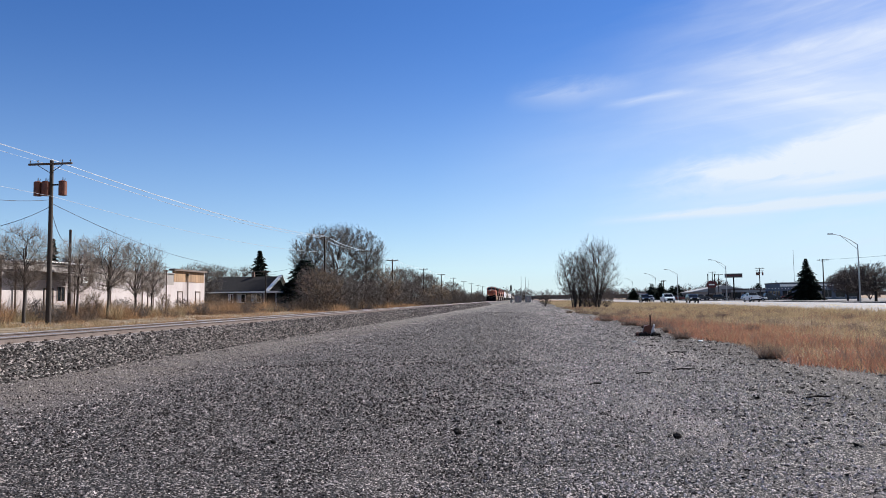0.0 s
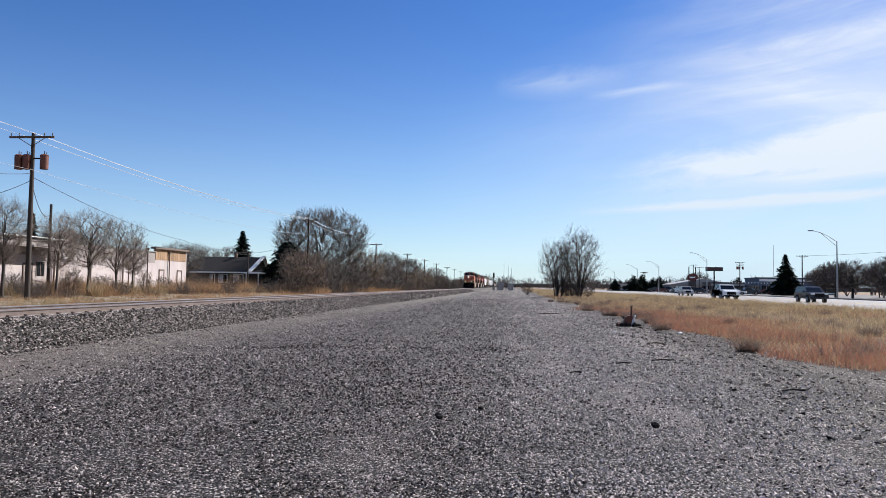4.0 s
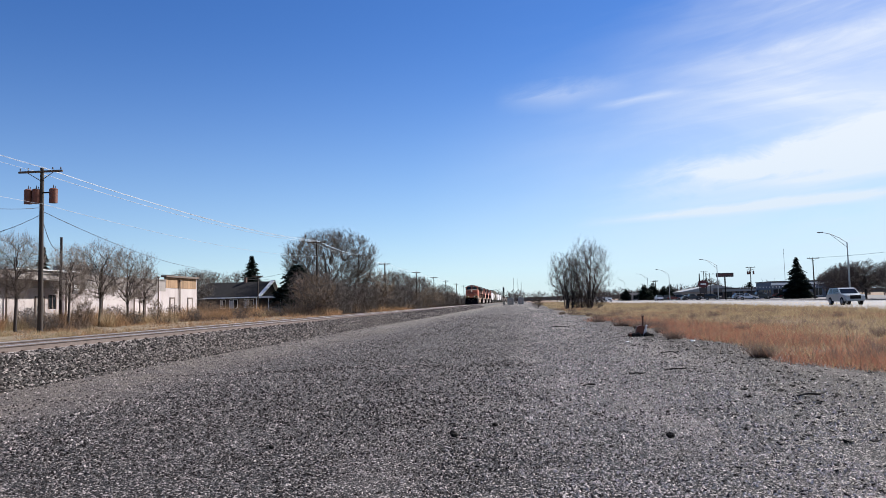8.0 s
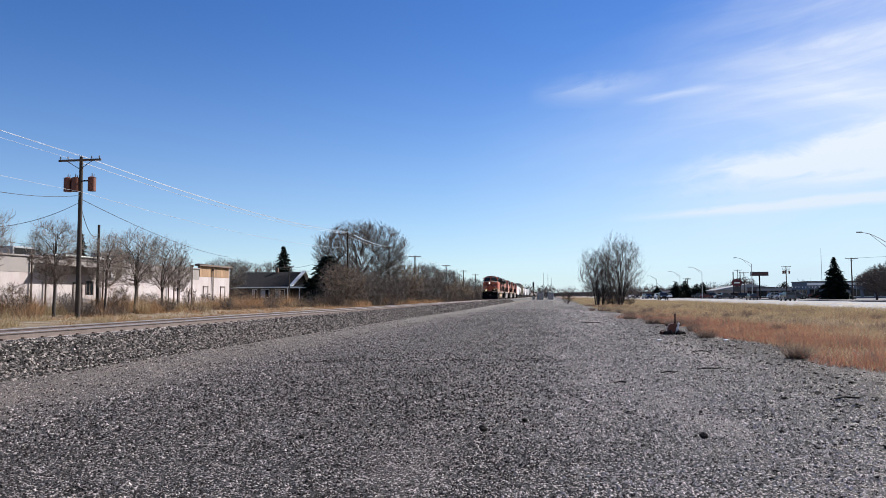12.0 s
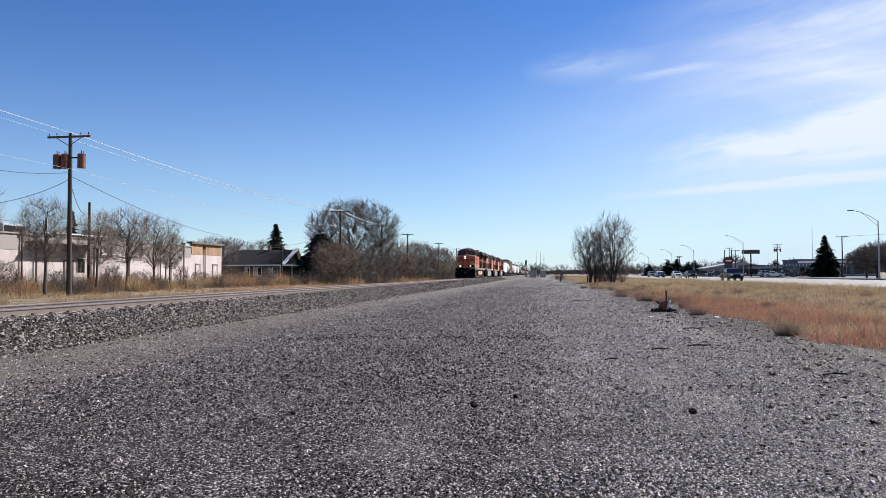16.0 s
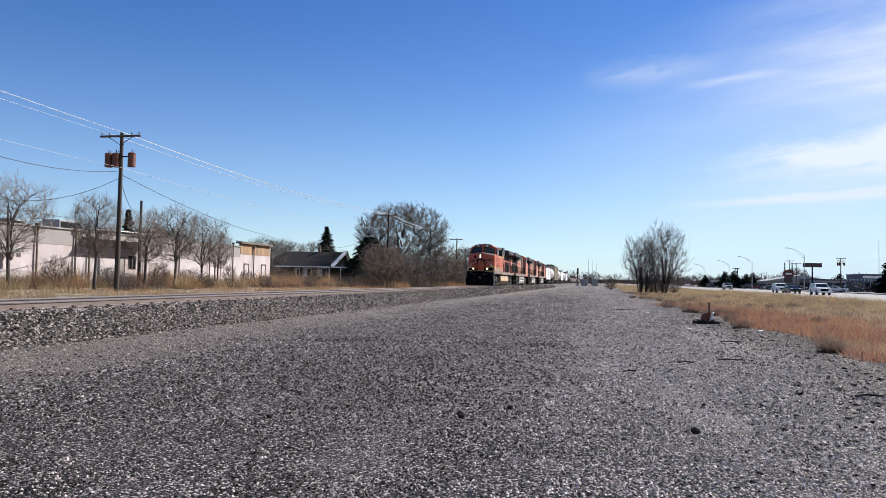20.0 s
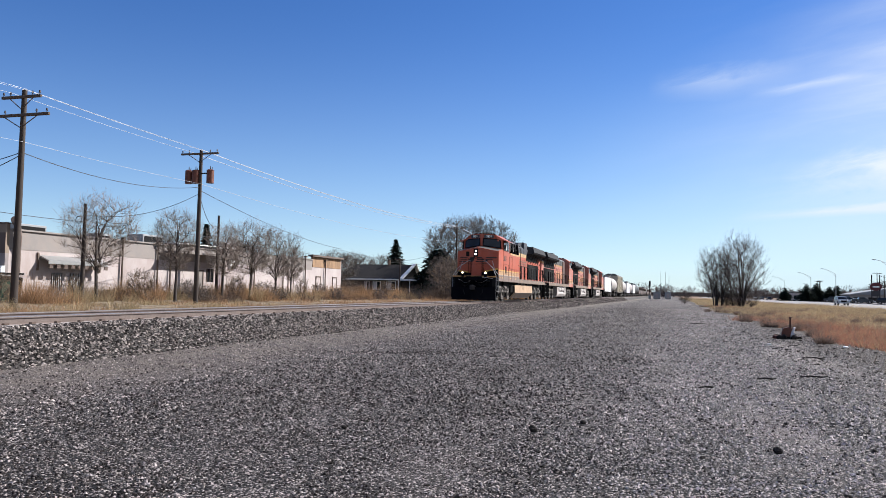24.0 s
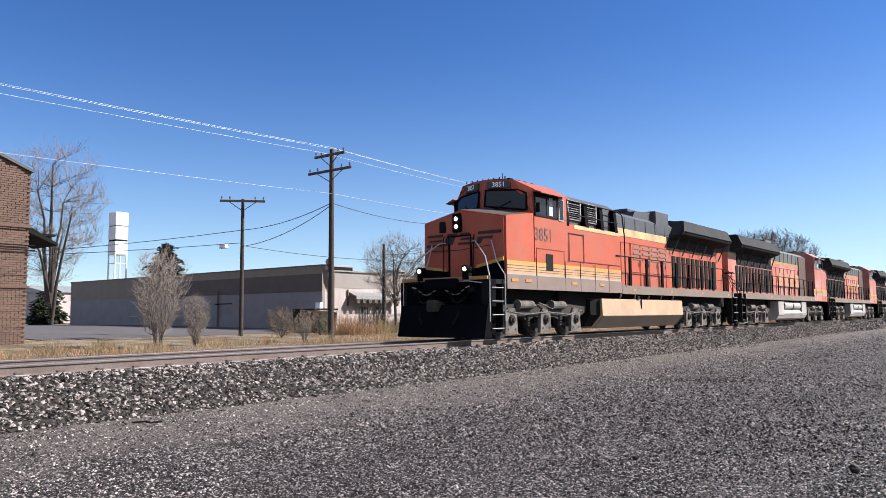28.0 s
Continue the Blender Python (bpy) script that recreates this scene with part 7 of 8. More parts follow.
def locomotive(label, lead):
    L = 21.2
    paint = "orange" if lead else "orange_f"
    top = "hood_bk" if lead else "soot"
    t = thing("locomotive", label, "locomotive", XT, 0, ZR, group="locomotives of the train")
    # frame and deck
    bm = bm_new()
    box(bm, -0.9, 0.9, 0.3, L - 0.3, 0.95, 1.4)
    box(bm, -1.46, 1.46, 0.55, L - 0.55, 1.50, 1.62)
    box(bm, -1.05, 1.05, 4.6, 6.4, 0.75, 1.5)
    box(bm, -1.05, 1.05, 13.9, 14.4, 0.6, 1.5)
    part("underframe", bm, "dark", t)
    y_w = 8.3 if lead else 4.9                 # how far back the full-width body reaches
    for s in (-1, 1):
        bm = bm_new()
        box(bm, s * 1.46 - 0.02, s * 1.46 + 0.02, y_w, L - 0.6, 1.36, 1.66)
        part("side_sill", bm, "tank_lo", t, "grimy brown side sill")
        for k in range(4):
            y = y_w + 0.9 + k * (L - y_w - 2.4) / 3
            bm = bm_new()
            box(bm, s * 1.46 - 0.026, s * 1.46 + 0.026, y, y + 0.22, 1.47, 1.55)
            part("reflector", bm, "ochre", t, "small dusty yellow reflector")
    # pilot
    bm = bm_new()
    prism(bm, [(-1.5, -0.05), (0, -0.32), (1.5, -0.05), (1.5, 0.28), (-1.5, 0.28)], "z", 0.08, 0.95)
    for v in bm.verts:
        if v.co.z > 0.5 and v.co.y < 0.2:
            v.co.y += 0.18
    part("snow_plow", bm, "black", t, "black pointed snow plough")
    bm = bm_new()
    box(bm, -1.5, 1.5, 0.22, 0.5, 0.9, 1.62)
    box(bm, -0.55, 0.55, -0.02, 0.3, 1.38, 1.66, 0.03)
    part("pilot_plate", bm, "black", t)
    bm = bm_new()
    tube(bm, (0, 0.4, 0.92), (0, -0.25, 0.92), 0.13, seg=8)
    box(bm, -0.16, 0.16, -0.42, -0.2, 0.76, 1.08, 0.04)
    part("coupler", bm, "under", t)
    bm = bm_new()
    box(bm, -0.16, 0.16, L + 0.05, L + 0.3, 0.76, 1.08, 0.04)
    tube(bm, (0, L - 0.4, 0.92), (0, L + 0.1, 0.92), 0.13, seg=8)
    part("coupler", bm, "under", t)
    bm = bm_new()
    for s in (-1, 1):
        path(bm, [(s * (0.25 + 0.06 * k), 0.12 - 0.12 * math.sin(k * 0.3), 1.3 - 0.3 * math.sin(k * 0.285)) for k in range(12)], 0.026, 6)
    part("air_hose", bm, "dark", t)
    bm = bm_new()
    path(bm, [(-1.1 + k * 0.1, 0.13, 1.36 + 0.1 * math.cos(k * 0.62) - 0.05 * math.sin(k * 0.14)) for k in range(21)], 0.02, 6)
    part("jumper_cable", bm, "rail_w", t, "pale looping jumper cable")
    bm = bm_new()
    box(bm, -1.48, 1.48, 0.12, 0.2, 1.61, 1.70)
    part("platform_edge", bm, "ochre", t, "dull yellow edge stripe of the front platform")
    bm = bm_new()
    for k in range(5):
        box(bm, -0.9, 0.9, 0.02, 0.24, 1.02 + k * 0.085, 1.05 + k * 0.085)
    part("anticlimber", bm, "black", t, "ribbed black anticlimber")
    for s in (-1, 1):
        bm = bm_new()
        box(bm, s * 0.95 - 0.1, s * 0.95 + 0.1, 0.1, 0.24, 1.28, 1.42, 0.02)
        tube(bm, (s * 0.95, 0.1, 1.35), (s * 0.95, 0.06, 1.35), 0.05, seg=8)
        part("hose_socket", bm, "dark", t)
        bm = bm_new()
        path(bm, [(s * 0.62, 0.18, 1.0), (s * 0.66, -0.02, 0.82), (s * 0.64, -0.1, 0.6), (s * 0.56, -0.12, 0.5)], 0.028, 6)
        tube(bm, (s * 0.56, -0.12, 0.5), (s * 0.54, -0.12, 0.42), 0.04, seg=6)
        part("brake_hose", bm, "dark", t)
        bm = bm_new()
        path(bm, [(s * 0.55, 0.16, 1.58), (s * 0.9, 0.05, 1.58), (s * 1.3, 0.12, 1.52)], 0.016, 5)
        part("uncoupling_lever", bm, "rail_w" if s > 0 else "dark", t)
    for e, yy in ((0, 0.55), (1, L - 0.55)):
        for s in (-1, 1):
            bm = bm_new()
            for k in range(4):
                z = 0.28 + k * 0.36
                box(bm, s * 1.42 - 0.16, s * 1.42 + 0.10, yy - 0.28, yy + 0.28, z, z + 0.04)
            box(bm, s * 1.42 - 0.18, s * 1.42 + 0.04, yy + 0.3, yy + 0.34, 0.22, 1.6)
            box(bm, s * 1.42 - 0.18, s * 1.42 + 0.04, yy - 0.34, yy - 0.3, 0.22, 1.6)
            part("steps", bm, "dark", t, "black boarding steps with bright edges")
            bm = bm_new()
            for k in range(4):
                z = 0.3 + k * 0.36
                box(bm, s * 1.53 - 0.012, s * 1.53 + 0.012, yy - 0.27, yy + 0.27, z + 0.01, z + 0.028)
            part("step_edge", bm, "rail_w", t)
            bm = bm_new()
            d = -1 if e == 0 else 1
            path(bm, [(s * 1.5, yy - 0.34, 0.5), (s * 1.5, yy - 0.34, 1.7), (s * 1.2, yy - 0.1 + 0.2 * e, 2.25), (s * 0.62, yy + (0.25 if e == 0 else -0.1), 2.72), (s * 0.45, yy + (0.3 if e == 0 else -0.1), 2.72)], 0.017, 6)
            path(bm, [(s * 1.52, yy + 0.36, 0.5), (s * 1.52, yy + 0.36, 1.75), (s * 1.22, yy + 0.40, 2.15), (s * 1.05, yy + 0.42, 2.72)], 0.017, 6)
            part("grab_rail", bm, "rail_w" if e == 0 else "dark", t, "pale bent tubular handrail" if e == 0 else "")
    # ditch lights
    for s in (-1, 1):
        bm = bm_new()
        tube(bm, (s * 0.79, 0.28, 1.9), (s * 0.79, 0.06, 1.9), 0.10, 0.115, 12)
        box(bm, s * 0.79 - 0.1, s * 0.79 + 0.1, 0.1, 0.26, 1.62, 1.8)
        dl = part("ditch_light", bm, "black", t)
        bm = bm_new()
        tube(bm, (s * 0.79, 0.07, 1.9), (s * 0.79, 0.045, 1.9), 0.062, 0.052, 14)
        if lead:
            part("lens", bm, "lamp_on", dl, "lit warm-white lens")
        else:
            part("lens", bm, "glass", dl)
    # nose: front face with a low peak, sloping hood up to the windshield
    nose = [(-1.45, 1.06, 1.62), (1.45, 1.06, 1.62), (1.45, 1.06, 3.38), (0.0, 0.94, 3.66), (-1.45, 1.06, 3.38)]
    back = [(-1.45, 2.60, 1.62), (1.45, 2.60, 1.62), (1.45, 2.58, 3.60), (0.0, 2.05, 3.82), (-1.45, 2.58, 3.60)]
    bm = bm_new()
    A, B = [bm.verts.new(p) for p in nose], [bm.verts.new(p) for p in back]
    for k in range(5):
        bm.faces.new((A[k], A[(k + 1) % 5], B[(k + 1) % 5], B[k]))
    bm.faces.new(A)
    bm.faces.new(B[::-1])
    bmesh.ops.bevel(bm, geom=[e for e in bm.edges if abs(e.verts[0].co.z - e.verts[1].co.z) > 1.5 or (min(v.co.z for v in e.verts) > 3.3 and all(v.co.y < 1.2 for v in e.verts))], offset=0.05, segments=2, affect="EDGES")
    part("nose", bm, paint, t, "orange nose with sloping top", 40)
    bm = bm_new()
    for s in (-1, 1):
        quad(bm, (s * 0.05, 1.06, 3.673), (s * 1.36, 1.18, 3.42), (s * 1.36, 2.48, 3.611), (s * 0.05, 2.02, 3.818))
    part("anti_glare_panel", bm, "soot", t, "dull dark anti-glare panel")
    # cab above the nose
    prof = [(-1.45, 3.55), (1.45, 3.55), (1.45, 4.30), (0.92, 4.62), (0.4, 4.68), (-0.4, 4.68), (-0.92, 4.62), (-1.45, 4.30)]
    bm = bm_new()
    yf = {1.45: 2.60, 0.92: 2.20, 0.4: 2.08}
    A = [bm.verts.new((u, yf[abs(u)] - (0.0 if w < 4 else -0.12), w)) for u, w in prof]
    B = [bm.verts.new((u, 4.5, w)) for u, w in prof]
    n = len(prof)
    for k in range(n):
        bm.faces.new((A[k], A[(k + 1) % n], B[(k + 1) % n], B[k]))
    bm.faces.new(B)
    C0, C1 = bm.verts.new((0, 2.03, 3.80)), bm.verts.new((0, 2.17, 4.685))
    bm.faces.new((A[0], C0, C1, A[5], A[6], A[7]))
    bm.faces.new((C0, A[1], A[2], A[3], A[4], C1))
    bm.faces.new((A[5], C1, A[4]))
    cab = part("cab", bm, paint, t, "orange cab with dark windows")
    bm = bm_new()
    box(bm, -1.45, 1.45, 2.59, 4.5, 1.62, 3.56)
    part("cab_body", bm, paint, t)
    # windshields lie on the swept front
    def on_front(u, w):
        f = abs(u) / 1.45
        y = 2.03 + f * (2.60 - 2.03) + 0.12 * (w - 3.7) / 0.9
        return (u, y - 0.10, w)
    for s in (-1, 1):
        bm = bm_new()
        p = [on_front(s * 0.12, 3.86), on_front(s * 1.28, 3.70), on_front(s * 1.26, 4.20), on_front(s * 1.05, 4.31), on_front(s * 0.12, 4.34)]
        q = [(a, b + 0.14, c) for a, b, c in p]
        P, Q = [bm.verts.new(v) for v in p], [bm.verts.new(v) for v in q]
        bm.faces.new(P)
        bm.faces.new(Q[::-1])
        for k in range(5):
            bm.faces.new((P[k], P[(k + 1) % 5], Q[(k + 1) % 5], Q[k]))
        ws = part("windshield", bm, "glass", t, "dark windshield pane")
        bm = bm_new()
        for k in range(5):
            tube(bm, (p[k][0], p[k][1] - 0.01, p[k][2]), (p[(k + 1) % 5][0], p[(k + 1) % 5][1] - 0.01, p[(k + 1) % 5][2]), 0.025, seg=5)
        part("windshield_seal", bm, "black", t)
        bm = bm_new()
        a, b = on_front(s * 0.45, 3.76), on_front(s * 0.85, 3.98)
        tube(bm, (a[0], a[1] - 0.03, a[2]), (b[0], b[1] - 0.03, b[2]), 0.012, seg=5)
        box(bm, s * 0.45 - 0.07, s * 0.45 + 0.07, a[1] - 0.06, a[1] + 0.02, 3.72, 3.78)
        part("wiper", bm, "dark", t)
        # number boards
        bm = bm_new()
        a = on_front(s * 0.5, 4.49)
        ends = [on_front(s * u, w) for u, w in ((0.17, 4.39), (0.83, 4.39), (0.83, 4.60), (0.17, 4.60))]
        P = [bm.verts.new((x_, y_ - 0.05, z_)) for x_, y_, z_ in ends]
        Q = [bm.verts.new((x_, y_ + 0.15, z_)) for x_, y_, z_ in ends]
        bm.faces.new(P)
        bm.faces.new(Q)
        for k in range(4):
            bm.faces.new((P[k], P[(k + 1) % 4], Q[(k + 1) % 4], Q[k]))
        nb = part("number_board", bm, "sign_bk", t, "black number board with white digits")
        if lead:
            flat_text("number", "3851", 0.20, "letter_w", nb, pose(s * 0.5, a[1] - 0.064, 4.49, 0, 0, s * 21.5) @ FRONT, 0.004)
        # cab side window and lower details
        bm = bm_new()
        for y0, y1 in ((2.63, 3.24), (3.30, 3.88)):
            box(bm, s * 1.452 - 0.012, s * 1.452 + 0.012, y0, y1, 3.58, 4.18)
        part("side_window", bm, "glass", t, "cab side window with sliding pane")
        bm = bm_new()
        for y in (2.59, 3.25, 3.88):
            box(bm, s * 1.455 - 0.02, s * 1.455 + 0.02, y, y + 0.05, 3.53, 4.22)
        for z in (3.53, 4.18):
            box(bm, s * 1.455 - 0.02, s * 1.455 + 0.02, 2.59, 3.93, z, z + 0.045)
        part("window_frame", bm, "dark" if lead else "steel", t, "dark metal window frame" if lead else "bright aluminium window frame")
        bm = bm_new()
        box(bm, s * 1.456 - 0.015, s * 1.456 + 0.015, 3.42, 3.62, 3.60, 4.14)
        part("blind", bm, "curtain", t)
        bm = bm_new()
        prism(bm, [(s * 1.44, 4.31), (s * 1.74, 4.19), (s * 1.74, 4.165), (s * 1.44, 4.27)], "y", 2.52, 4.28)
        part("sun_shade", bm, paint, t, "orange visor over the side window")
        bm = bm_new()
        box(bm, s * 1.454 - 0.014, s * 1.454 + 0.014, 4.0, 4.31, 3.50, 4.18)
        rw = part("rear_side_window", bm, "steel", t, "narrow framed rear window")
        bm = bm_new()
        box(bm, s * 1.456 - 0.016, s * 1.456 + 0.016, 4.04, 4.27, 3.54, 4.14)
        part("pane", bm, "glass", rw)
        bm = bm_new()
        path(bm, [(s * 1.45, 2.75, 3.62), (s * 1.52, 2.72, 3.75)], 0.012, 5)
        box(bm, s * 1.52 - 0.05, s * 1.52 + 0.05, 2.7, 2.73, 3.64, 3.92)
        part("mirror", bm, "dark", t)
    bm = bm_new()
    for k in range(8):
        x = -0.75 + k * 0.2
        tube(bm, (x, 2.3, 4.66), (x, 2.3, 4.74), 0.02, seg=5)
    for y in (2.6, 3.0, 3.4, 3.8):
        box(bm, 0.5, 0.62, y, y + 0.18, 4.62, 4.74)
        box(bm, -0.62, -0.5, y, y + 0.18, 4.62, 4.74)
    box(bm, -0.3, 0.3, 3.1, 3.9, 4.67, 4.77)
    tube(bm, (0.1, 3.0, 4.7), (0.1, 3.0, 5.0), 0.012, seg=5)
    part("roof_fittings", bm, "dark", t, "small antennas and horns on the cab roof")
    # headlights on the nose
    bm = bm_new()
    box(bm, -0.27, 0.03, 0.90, 1.02, 3.02, 3.56, 0.03)
    hl = part("headlight_housing", bm, "black", t)
    for z in (3.40, 3.18):
        bm = bm_new()
        tube(bm, (-0.12, 0.91, z), (-0.12, 0.885, z), 0.062, 0.052, 14)
        part("headlight", bm, "lamp_w" if lead else "glass", hl, "lit headlight lens" if lead else "")
    bm = bm_new()
    box(bm, -0.82, -0.58, 1.0, 1.06, 3.05, 3.38, 0.02)
    part("nose_hatch", bm, "dark", t)
    bm = bm_new()
    box(bm, -0.42, 0.28, 1.02, 1.055, 1.68, 2.9)
    box(bm, -0.38, 0.24, 1.005, 1.03, 1.72, 2.86)
    part("nose_door", bm, paint, t, "orange nose door")
    bm = bm_new()
    for u in (-0.46, 0.32):
        box(bm, u - 0.02, u + 0.02, 1.0, 1.05, 1.66, 2.92)
    box(bm, -0.48, 0.34, 1.0, 1.05, 2.9, 2.94)
    part("door_seal", bm, "black", t)
    # sweeping emblem on the nose, in plain bars, with the swoosh stripe below
    if lead:
        for x0, x1, z0, z1 in ((-1.26, -0.70, 2.94, 3.0), (-1.20, -0.74, 2.80, 2.85), (-1.30, -0.72, 2.66, 2.72), (-0.66, -0.16, 2.68, 3.0), (-0.08, 0.50, 2.93, 3.0), (-0.06, 0.46, 2.79, 2.86), (-0.14, 0.46, 2.66, 2.73),
                               (0.56, 1.34, 2.92, 3.0), (0.54, 1.06, 2.79, 2.85), (0.50, 0.72, 2.66, 2.79)):
            bm = bm_new()
            k = (z1 - z0) * 0.5
            prism(bm, [(x0, z0), (x1 - k, z0), (x1, z1), (x0 + k, z1)], "y", 1.0, 1.05)
            part("emblem_bar", bm, "emblem", t)
        bm = bm_new()
        prism(bm, [(-1.3, 2.53), (-0.1, 2.50), (0.95, 2.58), (0.95, 2.60), (-0.1, 2.525), (-1.3, 2.555)], "y", 1.0, 1.05)
        part("emblem_underline", bm, "emblem", t)
    for u in (-0.62, 0.45):
        bm = bm_new()
        path(bm, [(u, 1.04, 2.95), (u, 0.96, 2.9), (u, 0.96, 1.9), (u, 1.04, 1.85)], 0.016, 5)
        part("nose_grab", bm, "dark", t)
    bm = bm_new()
    prism(bm, [(-1.4, 2.02), (-0.6, 1.92), (-0.6, 2.0), (-1.4, 2.1)], "y", 1.02, 1.05)
    prism(bm, [(1.4, 2.16), (0.5, 1.98), (0.5, 2.06), (1.4, 2.26)], "y", 1.02, 1.05)
    part("nose_stripe", bm, "yellow", t, "thin yellow swoosh stripe on the nose")
    bm = bm_new()
    prism(bm, [(-1.42, 1.62), (1.42, 1.62), (1.42, 2.15), (0.5, 1.98), (-0.6, 1.92), (-1.42, 2.02)], "y", 1.035, 1.056)
    part("nose_skirt", bm, "black", t)
    # full-width body behind the cab
    if lead:
        bm = bm_new()
        box(bm, -1.43, 1.43, 4.5, y_w, 1.62, 3.48)
        part("equipment_cabinet", bm, paint, t, "orange equipment cabinet with access doors")
        bm = bm_new()
        prism(bm, [(-1.25, 3.48), (1.25, 3.48), (1.25, 4.28), (0.9, 4.5), (-0.9, 4.5), (-1.25, 4.28)], "y", 4.5, y_w + 0.1)
        part("blower_housing", bm, top, t, "dark blower housing with louvres")
        for s in (-1, 1):
            for y in (4.46, 5.76, 6.88, 7.92):
                bm = bm_new()
                prism(bm, [(s * 1.25, 3.5), (s * 1.42, 3.36), (s * 1.45, 3.5), (s * 1.38, 4.25), (s * 1.25, 4.3)], "y", y, y + 0.22)
                part("grille_bracket", bm, "black", t)
            for y0, y1 in ((4.86, 5.66), (6.10, 6.76)):
                bm = bm_new()
                box(bm, s * 1.27 - 0.02, s * 1.27 + 0.02, y0, y1, 3.70, 4.24)
                lv = part("louvre", bm, "black", t, "dark ventilation louvre in a pale frame")
                bm = bm_new()
                for k in range(7):
                    box(bm, s * 1.29 - 0.02, s * 1.29 + 0.02, y0 + 0.05, y1 - 0.05, 3.74 + k * 0.07, 3.755 + k * 0.07)
                part("slat", bm, "grey", lv)
                bm = bm_new()
                for a_, b_, c_, d_ in ((y0 - 0.05, y0 + 0.01, 3.66, 4.28), (y1 - 0.01, y1 + 0.05, 3.66, 4.28), (y0, y1, 3.66, 3.70), (y0, y1, 4.24, 4.28)):
                    box(bm, s * 1.29 - 0.03, s * 1.29 + 0.03, a_, b_, c_, d_)
                part("louvre_frame", bm, "rail_w", lv)
            bm = bm_new()
            tube(bm, (s * 1.42, 4.6, 4.22), (s * 1.42, 8.2, 4.22), 0.02, seg=6)
            tube(bm, (s * 1.42, 4.6, 3.8), (s * 1.42, 8.2, 3.8), 0.018, seg=6)
            path(bm, [(s * 1.42, 8.2, 4.22), (s * 1.47, 8.45, 4.1), (s * 1.47, 8.6, 3.4), (s * 1.47, 8.6, 1.6)], 0.022, 6)
            part("guard_rail", bm, "dark", t)
            # seams and stripes on the side
            for y0, y1, z0, z1 in ((2.66, 4.30, 1.45, 2.60), (4.62, 5.6, 2.3, 3.2)):
                bm = bm_new()
                for a, b, c, d in ((y0, y1, z1 - 0.02, z1), (y0, y0 + 0.02, z0, z1), (y1 - 0.02, y1, z0, z1)):
                    box(bm, s * 1.452 - 0.01, s * 1.452 + 0.01, a, b, c, d)
                part("door_seam", bm, "seam", t)
            bm = bm_new()
            box(bm, s * 1.45 - 0.015, s * 1.45 + 0.015, 3.2, 3.6, 1.95, 2.45)
            part("vent", bm, "dark", t, "small dark vent")
            bm = bm_new()
            box(bm, s * 1.44 - 0.012, s * 1.44 + 0.012, 4.52, y_w - 0.02, 2.32, 2.34)
            part("body_seam", bm, "seam", t)
            flat_text("number", "3851", 0.54, "letter_shade", t, Matrix.Translation((s * 1.456, 3.09, 2.985)) @ (SIDE_R if s > 0 else SIDE_L) @ Matrix.Diagonal((0.98, 1, 1, 1)), 0.006)
    for s in (-1, 1):
        for z0, z1, mm, h in ((1.82, 2.17, "pale_oc", 0.005), (2.10, 2.17, "yellow", 0.008), (2.03, 2.045, "emblem", 0.008), (1.95, 1.962, "emblem", 0.008), (1.885, 1.895, "emblem", 0.008), (1.755, 1.82, "tank_g", 0.008)):
            bm = bm_new()
            box(bm, s * 1.452 - h, s * 1.452 + h, 1.12, y_w - 0.02, z0, z1)
            part("stripe", bm, mm, t)
        bm = bm_new()
        for y in (2.64, 4.32, 5.3, 6.3, 7.3):
            if y < y_w:
                box(bm, s * 1.468 - 0.008, s * 1.468 + 0.008, y, y + 0.018, 1.4, 2.3)
        part("panel_seam", bm, "seam", t)
        if lead:
            bm = bm_new()
            box(bm, s * 1.436 - 0.006, s * 1.436 + 0.006, 5.0, y_w - 0.02, 3.35, 3.475)
            part("upper_stripe", bm, "cream", t, "yellow stripe under the louvres")
        bm = bm_new()
        box(bm, s * 1.45 - 0.02, s * 1.45 + 0.02, 1.1, y_w, 1.38, 1.78)
        part("lower_band", bm, "band" if lead else "orange_f", t, "dusty brown lower band")
        for y in (1.3, 2.0, 4.7, 6.6):
            if y < y_w - 0.4:
                bm = bm_new()
                box(bm, s * 1.475 - 0.008, s * 1.475 + 0.008, y, y + 0.34, 1.58, 1.67)
                part("placard", bm, "ochre", t)
    # long hood
    yh0, yh1 = y_w, L - 0.45
    bm = bm_new()
    box(bm, -0.94, 0.94, yh0, yh1, 1.62, 3.52 if lead else 3.5)
    part("hood", bm, paint, t, "orange engine hood")
    bm = bm_new()
    box(bm, -0.95, 0.95, yh0, 14.0 if lead else yh1, 3.52 if lead else 3.5, 3.80 if lead else 3.66)
    part("hood_stripe", bm, "cream" if lead else "ochre", t, "yellow band along the hood")
    bm = bm_new()
    zh = 3.80 if lead else 3.66
    prism(bm, [(-0.95, zh), (0.95, zh), (0.95, 4.24), (0.72, 4.40), (-0.72, 4.40), (-0.95, 4.24)], "y", yh0, yh1)
    part("hood_top", bm, top, t, "sooty dark hood top")
    bm = bm_new()
    prism(bm, [(10.9, 4.3), (11.2, 4.62), (12.9, 4.74), (13.0, 4.3)], "x", -0.75, 0.75)
    box(bm, -0.96, 0.96, 12.7, 14.05, 3.85, 4.78, 0.03)
    box(bm, -0.35, 0.35, 11.4, 12.4, 4.66, 4.8, 0.03)
    part("exhaust_housing", bm, top, t)
